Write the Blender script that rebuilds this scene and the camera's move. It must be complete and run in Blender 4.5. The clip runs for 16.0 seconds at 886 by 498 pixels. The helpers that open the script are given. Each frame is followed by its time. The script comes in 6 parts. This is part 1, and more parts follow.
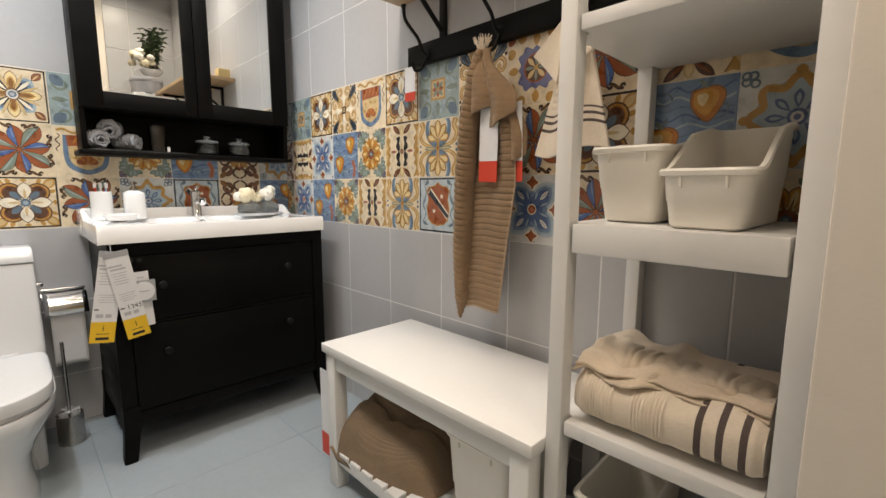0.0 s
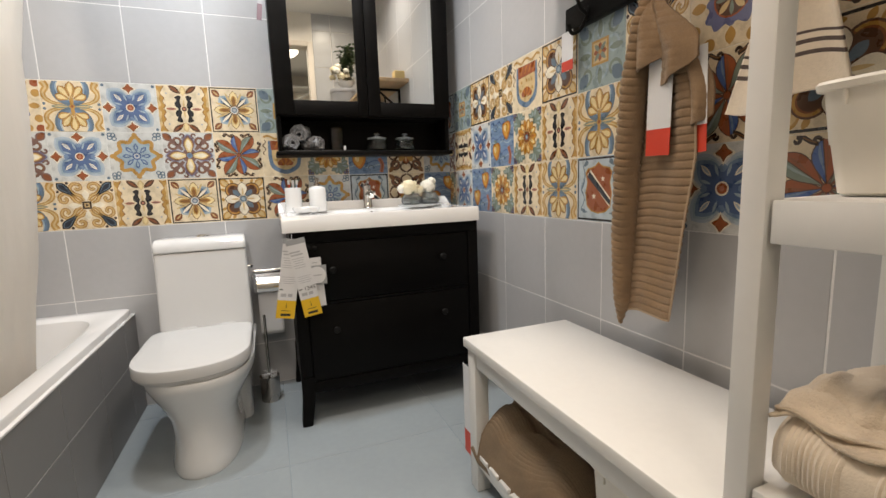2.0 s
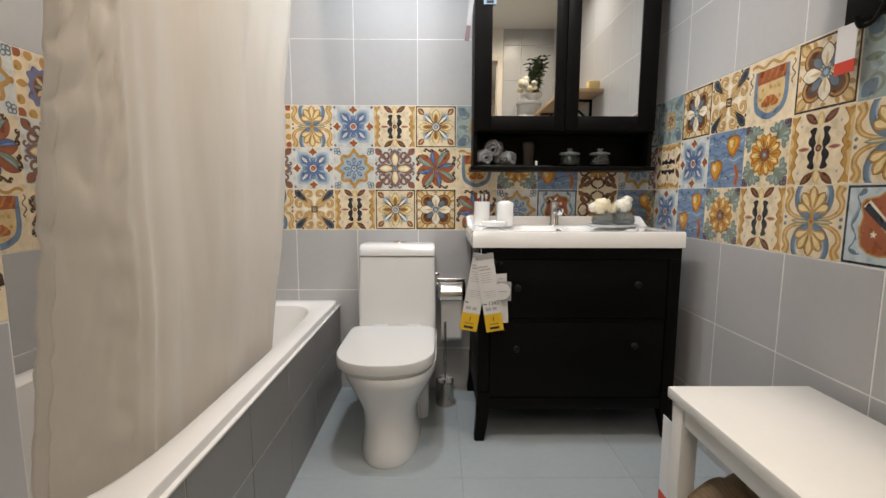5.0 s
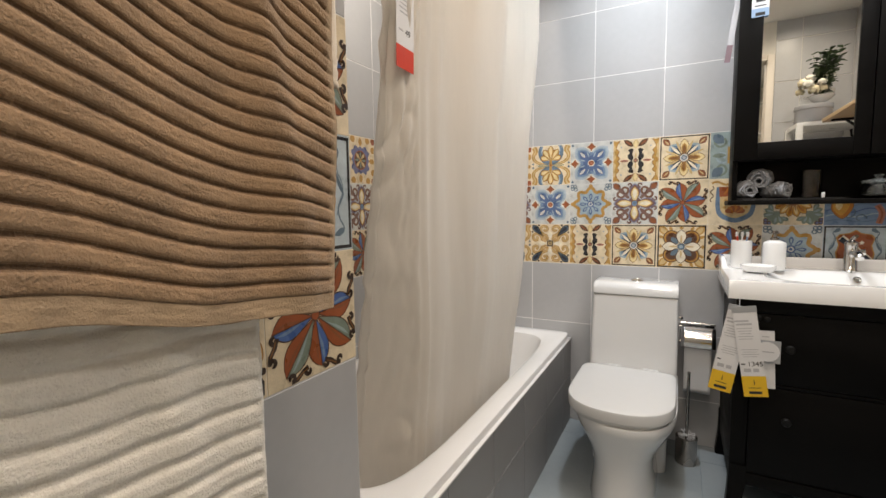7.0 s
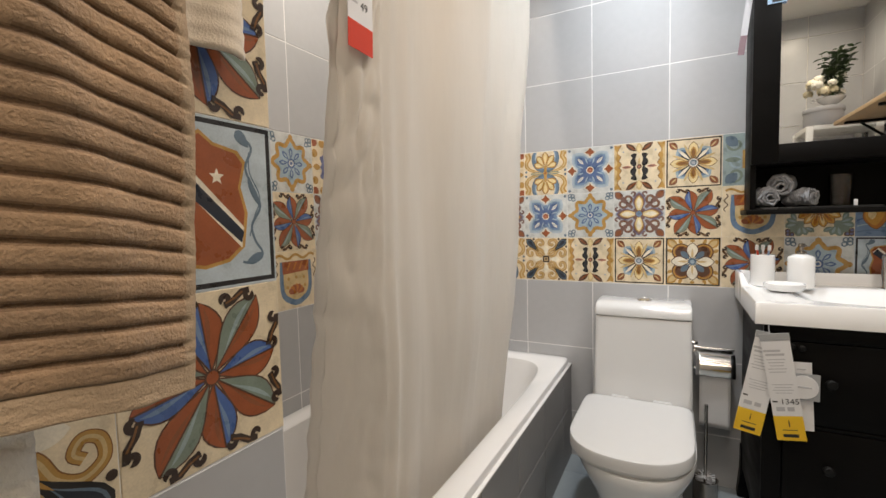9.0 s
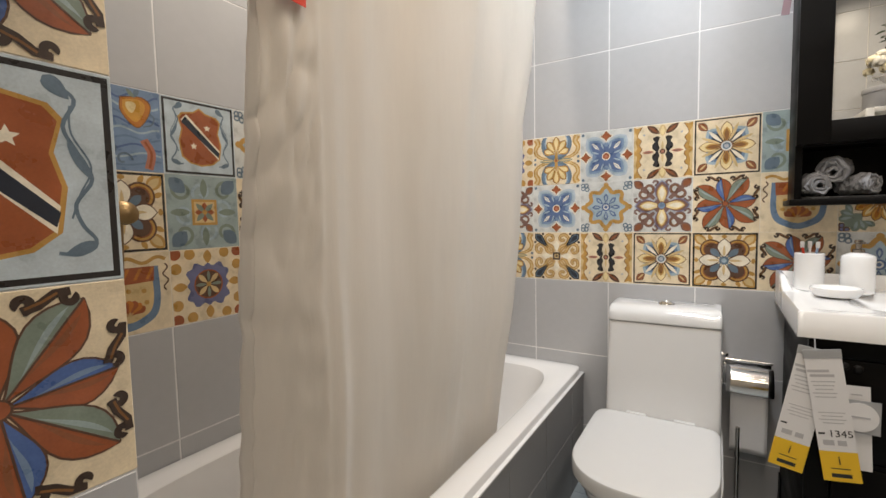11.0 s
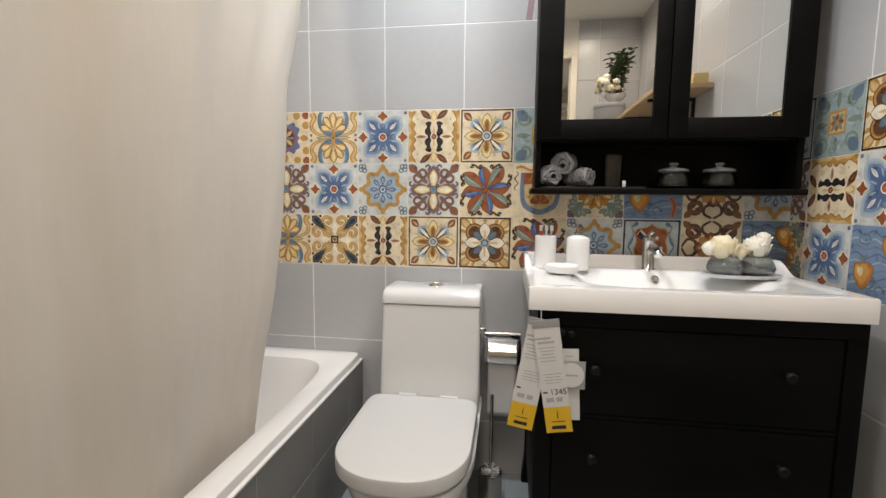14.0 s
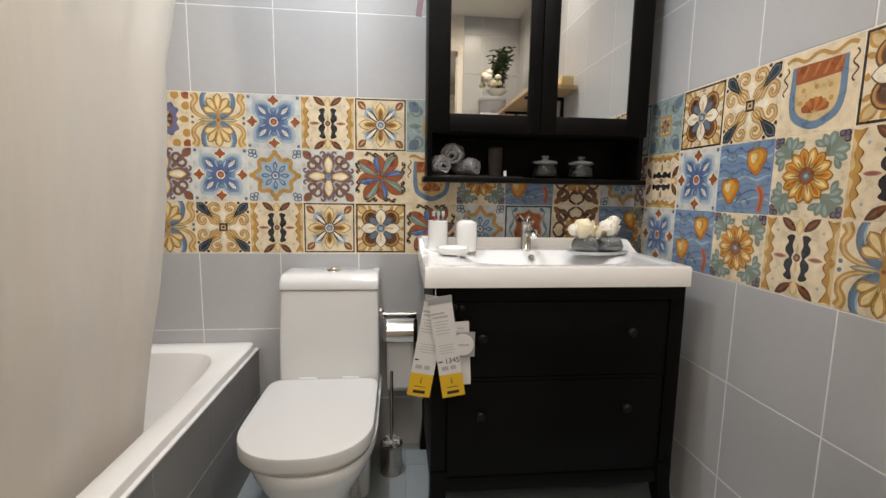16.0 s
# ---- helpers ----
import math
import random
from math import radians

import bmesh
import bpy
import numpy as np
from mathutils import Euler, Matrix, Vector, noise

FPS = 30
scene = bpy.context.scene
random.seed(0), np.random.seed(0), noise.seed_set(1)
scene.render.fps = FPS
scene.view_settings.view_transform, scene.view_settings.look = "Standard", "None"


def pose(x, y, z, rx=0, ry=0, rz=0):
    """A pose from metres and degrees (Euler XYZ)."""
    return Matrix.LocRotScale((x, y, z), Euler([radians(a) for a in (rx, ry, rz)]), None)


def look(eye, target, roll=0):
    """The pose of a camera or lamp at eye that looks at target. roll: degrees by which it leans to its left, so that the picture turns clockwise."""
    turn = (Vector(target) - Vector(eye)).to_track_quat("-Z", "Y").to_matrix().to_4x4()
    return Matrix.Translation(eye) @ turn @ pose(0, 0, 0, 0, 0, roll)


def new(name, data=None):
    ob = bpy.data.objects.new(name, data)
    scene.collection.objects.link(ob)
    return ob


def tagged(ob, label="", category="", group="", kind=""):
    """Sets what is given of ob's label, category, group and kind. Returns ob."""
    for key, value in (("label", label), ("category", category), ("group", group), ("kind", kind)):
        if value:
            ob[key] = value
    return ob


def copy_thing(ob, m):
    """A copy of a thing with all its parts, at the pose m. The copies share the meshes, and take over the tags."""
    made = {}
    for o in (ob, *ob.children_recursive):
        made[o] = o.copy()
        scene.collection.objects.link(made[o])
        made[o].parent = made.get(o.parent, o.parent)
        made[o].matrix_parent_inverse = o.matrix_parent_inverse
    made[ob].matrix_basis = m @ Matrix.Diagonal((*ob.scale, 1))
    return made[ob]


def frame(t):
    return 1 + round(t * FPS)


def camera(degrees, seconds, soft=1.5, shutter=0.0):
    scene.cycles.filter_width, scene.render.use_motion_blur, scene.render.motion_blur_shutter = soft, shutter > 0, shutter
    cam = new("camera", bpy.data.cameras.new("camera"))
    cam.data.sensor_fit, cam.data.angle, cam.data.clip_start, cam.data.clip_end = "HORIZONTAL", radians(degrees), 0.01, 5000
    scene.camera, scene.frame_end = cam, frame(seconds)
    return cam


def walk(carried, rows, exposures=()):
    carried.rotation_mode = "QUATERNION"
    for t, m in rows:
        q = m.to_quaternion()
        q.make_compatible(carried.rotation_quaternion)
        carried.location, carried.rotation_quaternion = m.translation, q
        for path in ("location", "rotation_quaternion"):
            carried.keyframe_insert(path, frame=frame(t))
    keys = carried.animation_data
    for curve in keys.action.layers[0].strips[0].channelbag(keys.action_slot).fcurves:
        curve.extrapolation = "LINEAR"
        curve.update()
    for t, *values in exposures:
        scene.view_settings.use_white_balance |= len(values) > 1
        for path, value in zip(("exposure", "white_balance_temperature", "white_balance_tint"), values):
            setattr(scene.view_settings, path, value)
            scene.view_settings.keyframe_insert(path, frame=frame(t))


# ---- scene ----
cam = camera(90.0, 16.0)
PATH = [
    (0, (-0.153, -2.334, 0.982), (1.235, -0.92, 0.708), 0.2),
    (0.5, (-0.137, -2.319, 0.985), (1.166, -0.828, 0.703), -0.5),
    (1, (-0.071, -2.302, 0.972), (1.07, -0.682, 0.7), -1.2),
    (1.5, (0.001, -2.29, 0.965), (0.863, -0.507, 0.685), -2.1),
    (2, (0.01, -2.282, 0.951), (0.723, -0.436, 0.664), -2.1),
    (2.5, (0.002, -2.269, 0.943), (0.606, -0.385, 0.649), -1.5),
    (3, (-0.013, -2.252, 0.943), (0.487, -0.339, 0.643), -1.2),
    (5.5, (-0.086, -2.203, 1.011), (-0.292, -0.227, 0.784), 0.4),
    (6, (-0.086, -2.233, 1.039), (-0.565, -0.303, 0.828), 0.4),
    (6.5, (-0.088, -2.265, 1.077), (-0.827, -0.417, 0.878), -0.2),
    (7, (-0.105, -2.286, 1.106), (-1.047, -0.531, 0.926), -0.8),
    (7.5, (-0.121, -2.268, 1.112), (-1.098, -0.53, 0.949), -0.9),
    (8, (-0.113, -2.244, 1.114), (-1.089, -0.505, 0.962), -1.1),
    (8.5, (-0.12, -2.151, 1.102), (-1.065, -0.394, 0.965), -1.4),
    (9, (-0.158, -2.064, 1.11), (-1.09, -0.299, 0.984), -1.4),
    (11.5, (-0.104, -1.816, 1.085), (-1.174, -0.132, 0.945), -1.2),
    (12, (-0.097, -1.792, 1.084), (-1.058, -0.044, 0.94), -0.9),
    (12.5, (-0.1, -1.755, 1.103), (-0.852, 0.089, 0.918), -0.6),
    (13, (-0.066, -1.729, 1.093), (-0.619, 0.184, 0.907), 0.1),
    (13.5, (-0.028, -1.707, 1.075), (-0.434, 0.243, 0.888), 0.4),
    (14, (-0.015, -1.691, 1.066), (-0.301, 0.278, 0.864), 0.6),
    (14.5, (0.009, -1.688, 1.067), (-0.204, 0.288, 0.849), 0.6),
    (15, (0.029, -1.693, 1.056), (-0.102, 0.289, 0.828), 0.6),
    (15.5, (0.014, -1.725, 1.05), (0.041, 0.261, 0.812), 0.8),
    (16, (-0.028, -1.775, 1.068), (0.17, 0.199, 0.812), 0.9),
]
EXPOSURES = [(0, 0.17), (1.5, 0.09), (3, -0.03), (6, -0.12), (16, -0.15)]
walk(cam, [(t, look(eye, target, roll)) for t, eye, target, roll in PATH], EXPOSURES)

# ---- world and lamps ----
world = bpy.data.worlds.new("world")
scene.world = world
world.use_nodes = True
world.node_tree.nodes["Background"].inputs[0].default_value = (0.9, 0.92, 1.0, 1)
world.node_tree.nodes["Background"].inputs[1].default_value = 0.05


def area_lamp(name, at, target, size, watts, colour, shape="DISK", spread=160):
    data = bpy.data.lights.new(name, "AREA")
    data.shape, data.size, data.energy, data.color = shape, size, watts, colour
    data.spread = radians(spread)
    ob = new(name, data)
    ob.matrix_world = look(at, target)
    return ob


COOL = (0.90, 0.95, 1.0)
CEIL = 2.48
area_lamp("ceiling_lamp", (-0.15, -1.10, CEIL - 0.03), (-0.17, -1.12, 0), 0.35, 6.8, (1.0, 0.87, 0.75), spread=130)
area_lamp("ceiling_lamp", (0.44, -0.52, CEIL - 0.03), (0.38, -0.08, 0.8), 0.12, 4.4, COOL, spread=125)
area_lamp("ceiling_lamp", (-0.30, -0.50, CEIL - 0.03), (-0.28, -0.08, 0.8), 0.12, 8.2, COOL, spread=125)
area_lamp("ceiling_lamp", (-1.02, -0.95, CEIL - 0.03), (-1.05, -0.95, 0), 0.2, 9.5, (1.0, 0.91, 0.81), spread=150)
area_lamp("ceiling_lamp", (0.60, -1.05, CEIL - 0.03), (0.66, -1.25, 0), 0.12, 7.4, (1.0, 0.90, 0.80), spread=145)
area_lamp("ceiling_lamp", (-0.05, -2.00, CEIL - 0.03), (0.06, -2.05, 0), 0.25, 5.2, (1.0, 0.83, 0.66), spread=150)
area_lamp("ceiling_lamp", (0.62, -1.80, CEIL - 0.03), (0.66, -2.20, 1.6), 0.12, 2.6, (1.0, 0.85, 0.68), spread=120)
# unseen lamp added in the hall; brightens the shelf unit through the doorway
area_lamp("added_hall_lamp", (0.0, -3.4, CEIL - 0.03), (0.0, -3.4, 0), 0.9, 18, (1.0, 0.86, 0.70))



# ---- materials ----
def mat(name, colour, rough=0.5, metal=0.0, vary=0.08, scale=6.0, bump=0.0, bump_scale=120.0, coat=0.0, spec=0.5, per_object=0.0, stretch=(1, 1, 1), trans=0.0, sheen=0.0):
    """A surface with two scales of colour variation, roughness variation and fine relief."""
    m = bpy.data.materials.new(name)
    m.use_nodes = True
    nt = m.node_tree
    b = nt.nodes["Principled BSDF"]
    b.inputs["Metallic"].default_value = metal
    b.inputs["Coat Weight"].default_value = coat
    b.inputs["Coat Roughness"].default_value = 0.06
    b.inputs["Specular IOR Level"].default_value = spec
    b.inputs["Transmission Weight"].default_value = trans
    b.inputs["Sheen Weight"].default_value = sheen
    tc = nt.nodes.new("ShaderNodeTexCoord")
    mp = nt.nodes.new("ShaderNodeMapping")
    mp.inputs["Scale"].default_value = stretch
    nt.links.new(tc.outputs["Object"], mp.inputs[0])
    n1 = nt.nodes.new("ShaderNodeTexNoise")
    n1.inputs["Scale"].default_value, n1.inputs["Detail"].default_value = scale, 4
    n2 = nt.nodes.new("ShaderNodeTexNoise")
    n2.inputs["Scale"].default_value, n2.inputs["Detail"].default_value = scale * 14, 3
    for n in (n1, n2):
        nt.links.new(mp.outputs[0], n.inputs["Vector"])
    add = nt.nodes.new("ShaderNodeMath")
    add.operation = "MULTIPLY_ADD"
    nt.links.new(n2.outputs[0], add.inputs[0])
    add.inputs[1].default_value = 0.45
    nt.links.new(n1.outputs[0], add.inputs[2])
    fac = add.outputs[0]
    if per_object:
        oi = nt.nodes.new("ShaderNodeObjectInfo")
        ad2 = nt.nodes.new("ShaderNodeMath")
        ad2.operation = "MULTIPLY_ADD"
        nt.links.new(oi.outputs["Random"], ad2.inputs[0])
        ad2.inputs[1].default_value = per_object
        nt.links.new(fac, ad2.inputs[2])
        fac = ad2.outputs[0]
    ramp = nt.nodes.new("ShaderNodeMapRange")
    ramp.inputs["From Min"].default_value, ramp.inputs["From Max"].default_value = 0.4, 1.05 + per_object
    ramp.inputs["To Min"].default_value, ramp.inputs["To Max"].default_value = 1 - vary, 1 + vary
    nt.links.new(fac, ramp.inputs["Value"])
    hsv = nt.nodes.new("ShaderNodeHueSaturation")
    hsv.inputs["Color"].default_value = (*colour, 1)
    nt.links.new(ramp.outputs[0], hsv.inputs["Value"])
    nt.links.new(hsv.outputs[0], b.inputs["Base Color"])
    rr = nt.nodes.new("ShaderNodeMapRange")
    rr.inputs["From Min"].default_value, rr.inputs["From Max"].default_value = 0.3, 0.7
    rr.inputs["To Min"].default_value, rr.inputs["To Max"].default_value = max(0.02, rough * 0.8), min(1, rough * 1.2)
    nt.links.new(n1.outputs[0], rr.inputs["Value"])
    nt.links.new(rr.outputs[0], b.inputs["Roughness"])
    if bump:
        n3 = nt.nodes.new("ShaderNodeTexNoise")
        n3.inputs["Scale"].default_value, n3.inputs["Detail"].default_value = bump_scale, 3
        nt.links.new(mp.outputs[0], n3.inputs["Vector"])
        bn = nt.nodes.new("ShaderNodeBump")
        bn.inputs["Strength"].default_value, bn.inputs["Distance"].default_value = bump, 0.002
        nt.links.new(n3.outputs[0], bn.inputs["Height"])
        nt.links.new(bn.outputs[0], b.inputs["Normal"])
    return m


GREY_TILE = mat("grey_wall_tile", (0.435, 0.437, 0.445), 0.34, vary=0.08, scale=2.5, per_object=0.25)
GROUT = mat("pale_grout", (0.74, 0.73, 0.72), 0.85, vary=0.1, scale=20, bump=0.2)
# wall-tile grey halved for the apron: weaker light down low put into the colour
APRON_GREY_DIMMED = mat("grey_apron_tile_dimmed", (0.215, 0.212, 0.21), 0.4, vary=0.08, scale=2.5, per_object=0.25)
FLOOR_BLUE = mat("blue_grey_floor", (0.28, 0.318, 0.34), 0.36, vary=0.09, scale=3, bump=0.05, bump_scale=30, per_object=0.1)
FLOOR_JOINT = mat("floor_joint", (0.24, 0.29, 0.32), 0.8, vary=0.1, scale=20)
CERAMIC = mat("white_ceramic", (0.69, 0.69, 0.685), 0.10, vary=0.015, scale=2, coat=0.6)
BASIN_WHITE = mat("bright_white_glaze", (0.82, 0.82, 0.815), 0.10, vary=0.015, scale=2, coat=0.6)
SEAT_WHITE = mat("white_seat_plastic", (0.585, 0.585, 0.58), 0.24, vary=0.015, scale=2)
ACRYLIC = mat("white_acrylic", (0.72, 0.71, 0.70), 0.16, vary=0.02, scale=2)
BLACK_WOOD = mat("black_brown_wood", (0.0032, 0.0028, 0.0026), 0.45, vary=0.3, scale=4, bump=0.08, bump_scale=60, stretch=(0.3, 1, 4), spec=0.11)
WHITE_WOOD = mat("white_lacquered_wood", (0.72, 0.71, 0.685), 0.34, vary=0.035, scale=4, bump=0.03, bump_scale=40)
WHITE_PAINT = mat("off_white_paint", (0.72, 0.66, 0.58), 0.6, vary=0.04, scale=3, bump=0.1, bump_scale=180)
CREAM_WALL = mat("cream_wall_paint", (0.80, 0.76, 0.69), 0.65, vary=0.04, scale=2, bump=0.1, bump_scale=160)
CEILING_WHITE = mat("ceiling_paint", (0.78, 0.77, 0.75), 0.8, vary=0.03, scale=2, bump=0.1)
CHROME = mat("chrome", (0.72, 0.71, 0.70), 0.12, metal=1.0, vary=0.03, scale=8)
DARK_STEEL = mat("brushed_steel", (0.42, 0.39, 0.36), 0.25, metal=1.0, vary=0.08, scale=8)
BLACK_METAL = mat("black_metal", (0.008, 0.008, 0.008), 0.5, vary=0.2, scale=10, bump=0.05, spec=0.2)
BRASS = mat("dull_brass", (0.26, 0.17, 0.075), 0.42, metal=0.8, vary=0.2, scale=20)
TRAY_BLACK = mat("black_lacquer", (0.030, 0.029, 0.028), 0.25, vary=0.1, scale=10)
BIN_WHITE = mat("cream_plastic", (0.86, 0.82, 0.74), 0.42, vary=0.03, scale=4)
CURTAIN = mat("cream_curtain", (0.765, 0.722, 0.655), 0.75, vary=0.06, scale=5, bump=0.25, bump_scale=260, stretch=(1, 1, 0.15), sheen=0.2)
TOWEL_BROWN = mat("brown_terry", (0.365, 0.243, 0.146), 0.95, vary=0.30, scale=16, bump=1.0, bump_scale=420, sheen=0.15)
# darker copies of the brown terry: short pile plus groove shade put into the colour
TOWEL_SLOPE_SHADED = mat("brown_terry_slope_shaded", (0.245, 0.153, 0.086), 0.95, vary=0.30, scale=16, bump=1.0, bump_scale=420, sheen=0.15)
TOWEL_GROOVE_SHADED = mat("brown_terry_groove_shaded", (0.142, 0.083, 0.042), 0.95, vary=0.28, scale=16, bump=1.0, bump_scale=420, sheen=0.15)
TOWEL_TAN = mat("tan_terry", (0.275, 0.180, 0.102), 0.95, vary=0.24, scale=22, bump=0.9, bump_scale=420, sheen=0.15)
TOWEL_HEM = mat("brown_woven_hem", (0.44, 0.325, 0.215), 0.9, vary=0.14, scale=20, bump=0.6, bump_scale=500)
TOWEL_WHITE = mat("white_terry", (0.84, 0.81, 0.75), 0.95, vary=0.1, scale=14, bump=1.0, bump_scale=420, sheen=0.4)
TOWEL_BEIGE = mat("beige_terry", (0.68, 0.56, 0.42), 0.95, vary=0.14, scale=14, bump=1.0, bump_scale=380, sheen=0.4)
TOWEL_CREAM = mat("cream_terry", (0.74, 0.64, 0.51), 0.95, vary=0.12, scale=14, bump=0.5, bump_scale=380, sheen=0.4)
TOWEL_STRIPE = mat("dark_stripe_terry", (0.10, 0.075, 0.065), 0.95, vary=0.2, scale=14, bump=0.9, bump_scale=380)
TOWEL_GREY = mat("grey_terry", (0.22, 0.225, 0.24), 0.95, vary=0.3, scale=30, bump=1.0, bump_scale=300, sheen=0.4)
TAG_WHITE = mat("white_card", (0.74, 0.74, 0.75), 0.45, vary=0.02, scale=8)
TAG_YELLOW = mat("yellow_card", (0.80, 0.50, 0.02), 0.45, vary=0.03, scale=8)
TAG_RED = mat("red_card", (0.62, 0.05, 0.02), 0.45, vary=0.04, scale=8)
TAG_INK = mat("black_ink", (0.02, 0.02, 0.02), 0.5, vary=0.05)
TAG_GREY = mat("grey_ink", (0.46, 0.46, 0.48), 0.5, vary=0.05)
TAG_MAUVE = mat("mauve_card", (0.20, 0.13, 0.15), 0.5, vary=0.05)
TAG_BLUE = mat("blue_card", (0.30, 0.42, 0.60), 0.5, vary=0.04)
PLASTIC_FILM = mat("dull_clear_film", (0.35, 0.36, 0.37), 0.3, vary=0.05)
OAK = mat("light_oak", (0.50, 0.34, 0.19), 0.5, vary=0.18, scale=5, stretch=(6, 0.5, 6), bump=0.1)
PETAL = mat("white_petal", (0.78, 0.75, 0.66), 0.6, vary=0.06, scale=20)
PETAL_WARM = mat("cream_petal", (0.76, 0.68, 0.48), 0.6, vary=0.08, scale=20)
LEAF = mat("dark_leaf", (0.07, 0.11, 0.05), 0.5, vary=0.35, scale=15)
STEM = mat("green_stem", (0.09, 0.13, 0.05), 0.6, vary=0.2, scale=15)
BOX_GREY = mat("grey_card_box", (0.34, 0.34, 0.35), 0.7, vary=0.05, scale=8)



def let_light_through(m, share, colour):
    """Thin cloth: part of the light that falls on one side comes out of the other."""
    nt = m.node_tree
    out = next(n for n in nt.nodes if n.type == "OUTPUT_MATERIAL")
    tr, mix = nt.nodes.new("ShaderNodeBsdfTranslucent"), nt.nodes.new("ShaderNodeMixShader")
    tr.inputs["Color"].default_value = (*colour, 1)
    mix.inputs[0].default_value = share
    nt.links.new(nt.nodes["Principled BSDF"].outputs[0], mix.inputs[1])
    nt.links.new(tr.outputs[0], mix.inputs[2])
    nt.links.new(mix.outputs[0], out.inputs["Surface"])


let_light_through(CURTAIN, 0.34, (0.78, 0.735, 0.67))

MIRROR = bpy.data.materials.new("mirror_glass")
MIRROR.use_nodes = True
mb = MIRROR.node_tree.nodes["Principled BSDF"]
mb.inputs["Base Color"].default_value = (0.86, 0.88, 0.87, 1)
mb.inputs["Metallic"].default_value, mb.inputs["Roughness"].default_value = 1.0, 0.012


def glass(name, colour, rough=0.02):
    m = bpy.data.materials.new(name)
    m.use_nodes = True
    b = m.node_tree.nodes["Principled BSDF"]
    b.inputs["Base Color"].default_value = (*colour, 1)
    b.inputs["Transmission Weight"].default_value = 1.0
    b.inputs["Roughness"].default_value, b.inputs["IOR"].default_value = rough, 1.45
    return m


SMOKE_GLASS = glass("smoked_glass", (0.62, 0.58, 0.55))
JAR_GLASS = mat("grey_blue_glass", (0.84, 0.90, 0.93), 0.02, vary=0.02, trans=1.0)
BOWL_GLASS = mat("thin_bowl_glass", (0.72, 0.77, 0.79), 0.04, vary=0.03, trans=0.88)
PALE_GLASS = mat("pale_blue_glass", (0.58, 0.64, 0.67), 0.06, vary=0.04, trans=0.8)

# ---- mesh tools ----
ORIGIN = {}


def thing(name, at, label, category, group="", kind=""):
    ob = new(name)
    ob.empty_display_size = 0.05
    ob.location = at
    ORIGIN[ob.name] = Vector(at)
    return tagged(ob, label, category, group, kind)


def part(name, bm, material, parent, label="", smooth=True, modifiers=()):
    """Link a bmesh, drawn in world metres, as one mesh under a thing or a part."""
    at = ORIGIN[parent.name] if parent else Vector()
    bmesh.ops.translate(bm, verts=bm.verts, vec=-at)
    me = bpy.data.meshes.new(name)
    bm.to_mesh(me)
    bm.free()
    for m in material if isinstance(material, (list, tuple)) else [material]:
        me.materials.append(m)
    if smooth:
        for p in me.polygons:
            p.use_smooth = True
        me.set_sharp_from_angle(angle=radians(38))
    ob = new(name, me)
    ob.parent = parent
    ORIGIN[ob.name] = at
    if label:
        tagged(ob, label)
    for kind, value in modifiers:
        md = ob.modifiers.new(kind.lower(), kind)
        if kind == "SOLIDIFY":
            md.thickness, md.offset = value, 0
        if kind == "SUBSURF":
            md.levels = md.render_levels = value
    return ob


def solo(name, bm, material, label, category, group="", kind="", at=(0, 0, 0), smooth=True, modifiers=()):
    """A thing that is a single mesh."""
    bmesh.ops.translate(bm, verts=bm.verts, vec=-Vector(at))
    ORIGIN[""] = Vector()
    me_ob = part(name, bm, material, None, "", smooth, modifiers)
    me_ob.location = at
    ORIGIN[me_ob.name] = Vector(at)
    return tagged(me_ob, label, category, group, kind)


def box(bm, x0, x1, y0, y1, z0, z1, bevel=0.0, seg=2, turn=None):
    m = Matrix.Translation(((x0 + x1) / 2, (y0 + y1) / 2, (z0 + z1) / 2))
    if turn is not None:
        m = m @ turn
    m = m @ Matrix.Diagonal((abs(x1 - x0), abs(y1 - y0), abs(z1 - z0), 1))
    r = bmesh.ops.create_cube(bm, size=1, matrix=m)
    if bevel:
        vs = r["verts"]
        es = list({e for v in vs for e in v.link_edges})
        bmesh.ops.bevel(bm, geom=es, offset=bevel, segments=seg, profile=0.5, affect="EDGES")
    return bm


def boxed(*a, **k):
    return box(bmesh.new(), *a, **k)


def lathe(bm, profile, at=(0, 0, 0), n=28, turn=None):
    """Turn a profile of (radius, height) round the z axis."""
    rings = []
    m = Matrix.Translation(at) @ (turn if turn is not None else Matrix())
    for r, z in profile:
        rings.append([bm.verts.new(m @ Vector((r * math.cos(2 * math.pi * i / n), r * math.sin(2 * math.pi * i / n), z))) for i in range(n)])
    for a, b in zip(rings, rings[1:]):
        for i in range(n):
            bm.faces.new((a[i], a[(i + 1) % n], b[(i + 1) % n], b[i]))
    if profile[0][0] > 0.0004:
        bm.faces.new(rings[0][::-1])
    if profile[-1][0] > 0.0004:
        bm.faces.new(rings[-1])
    return bm


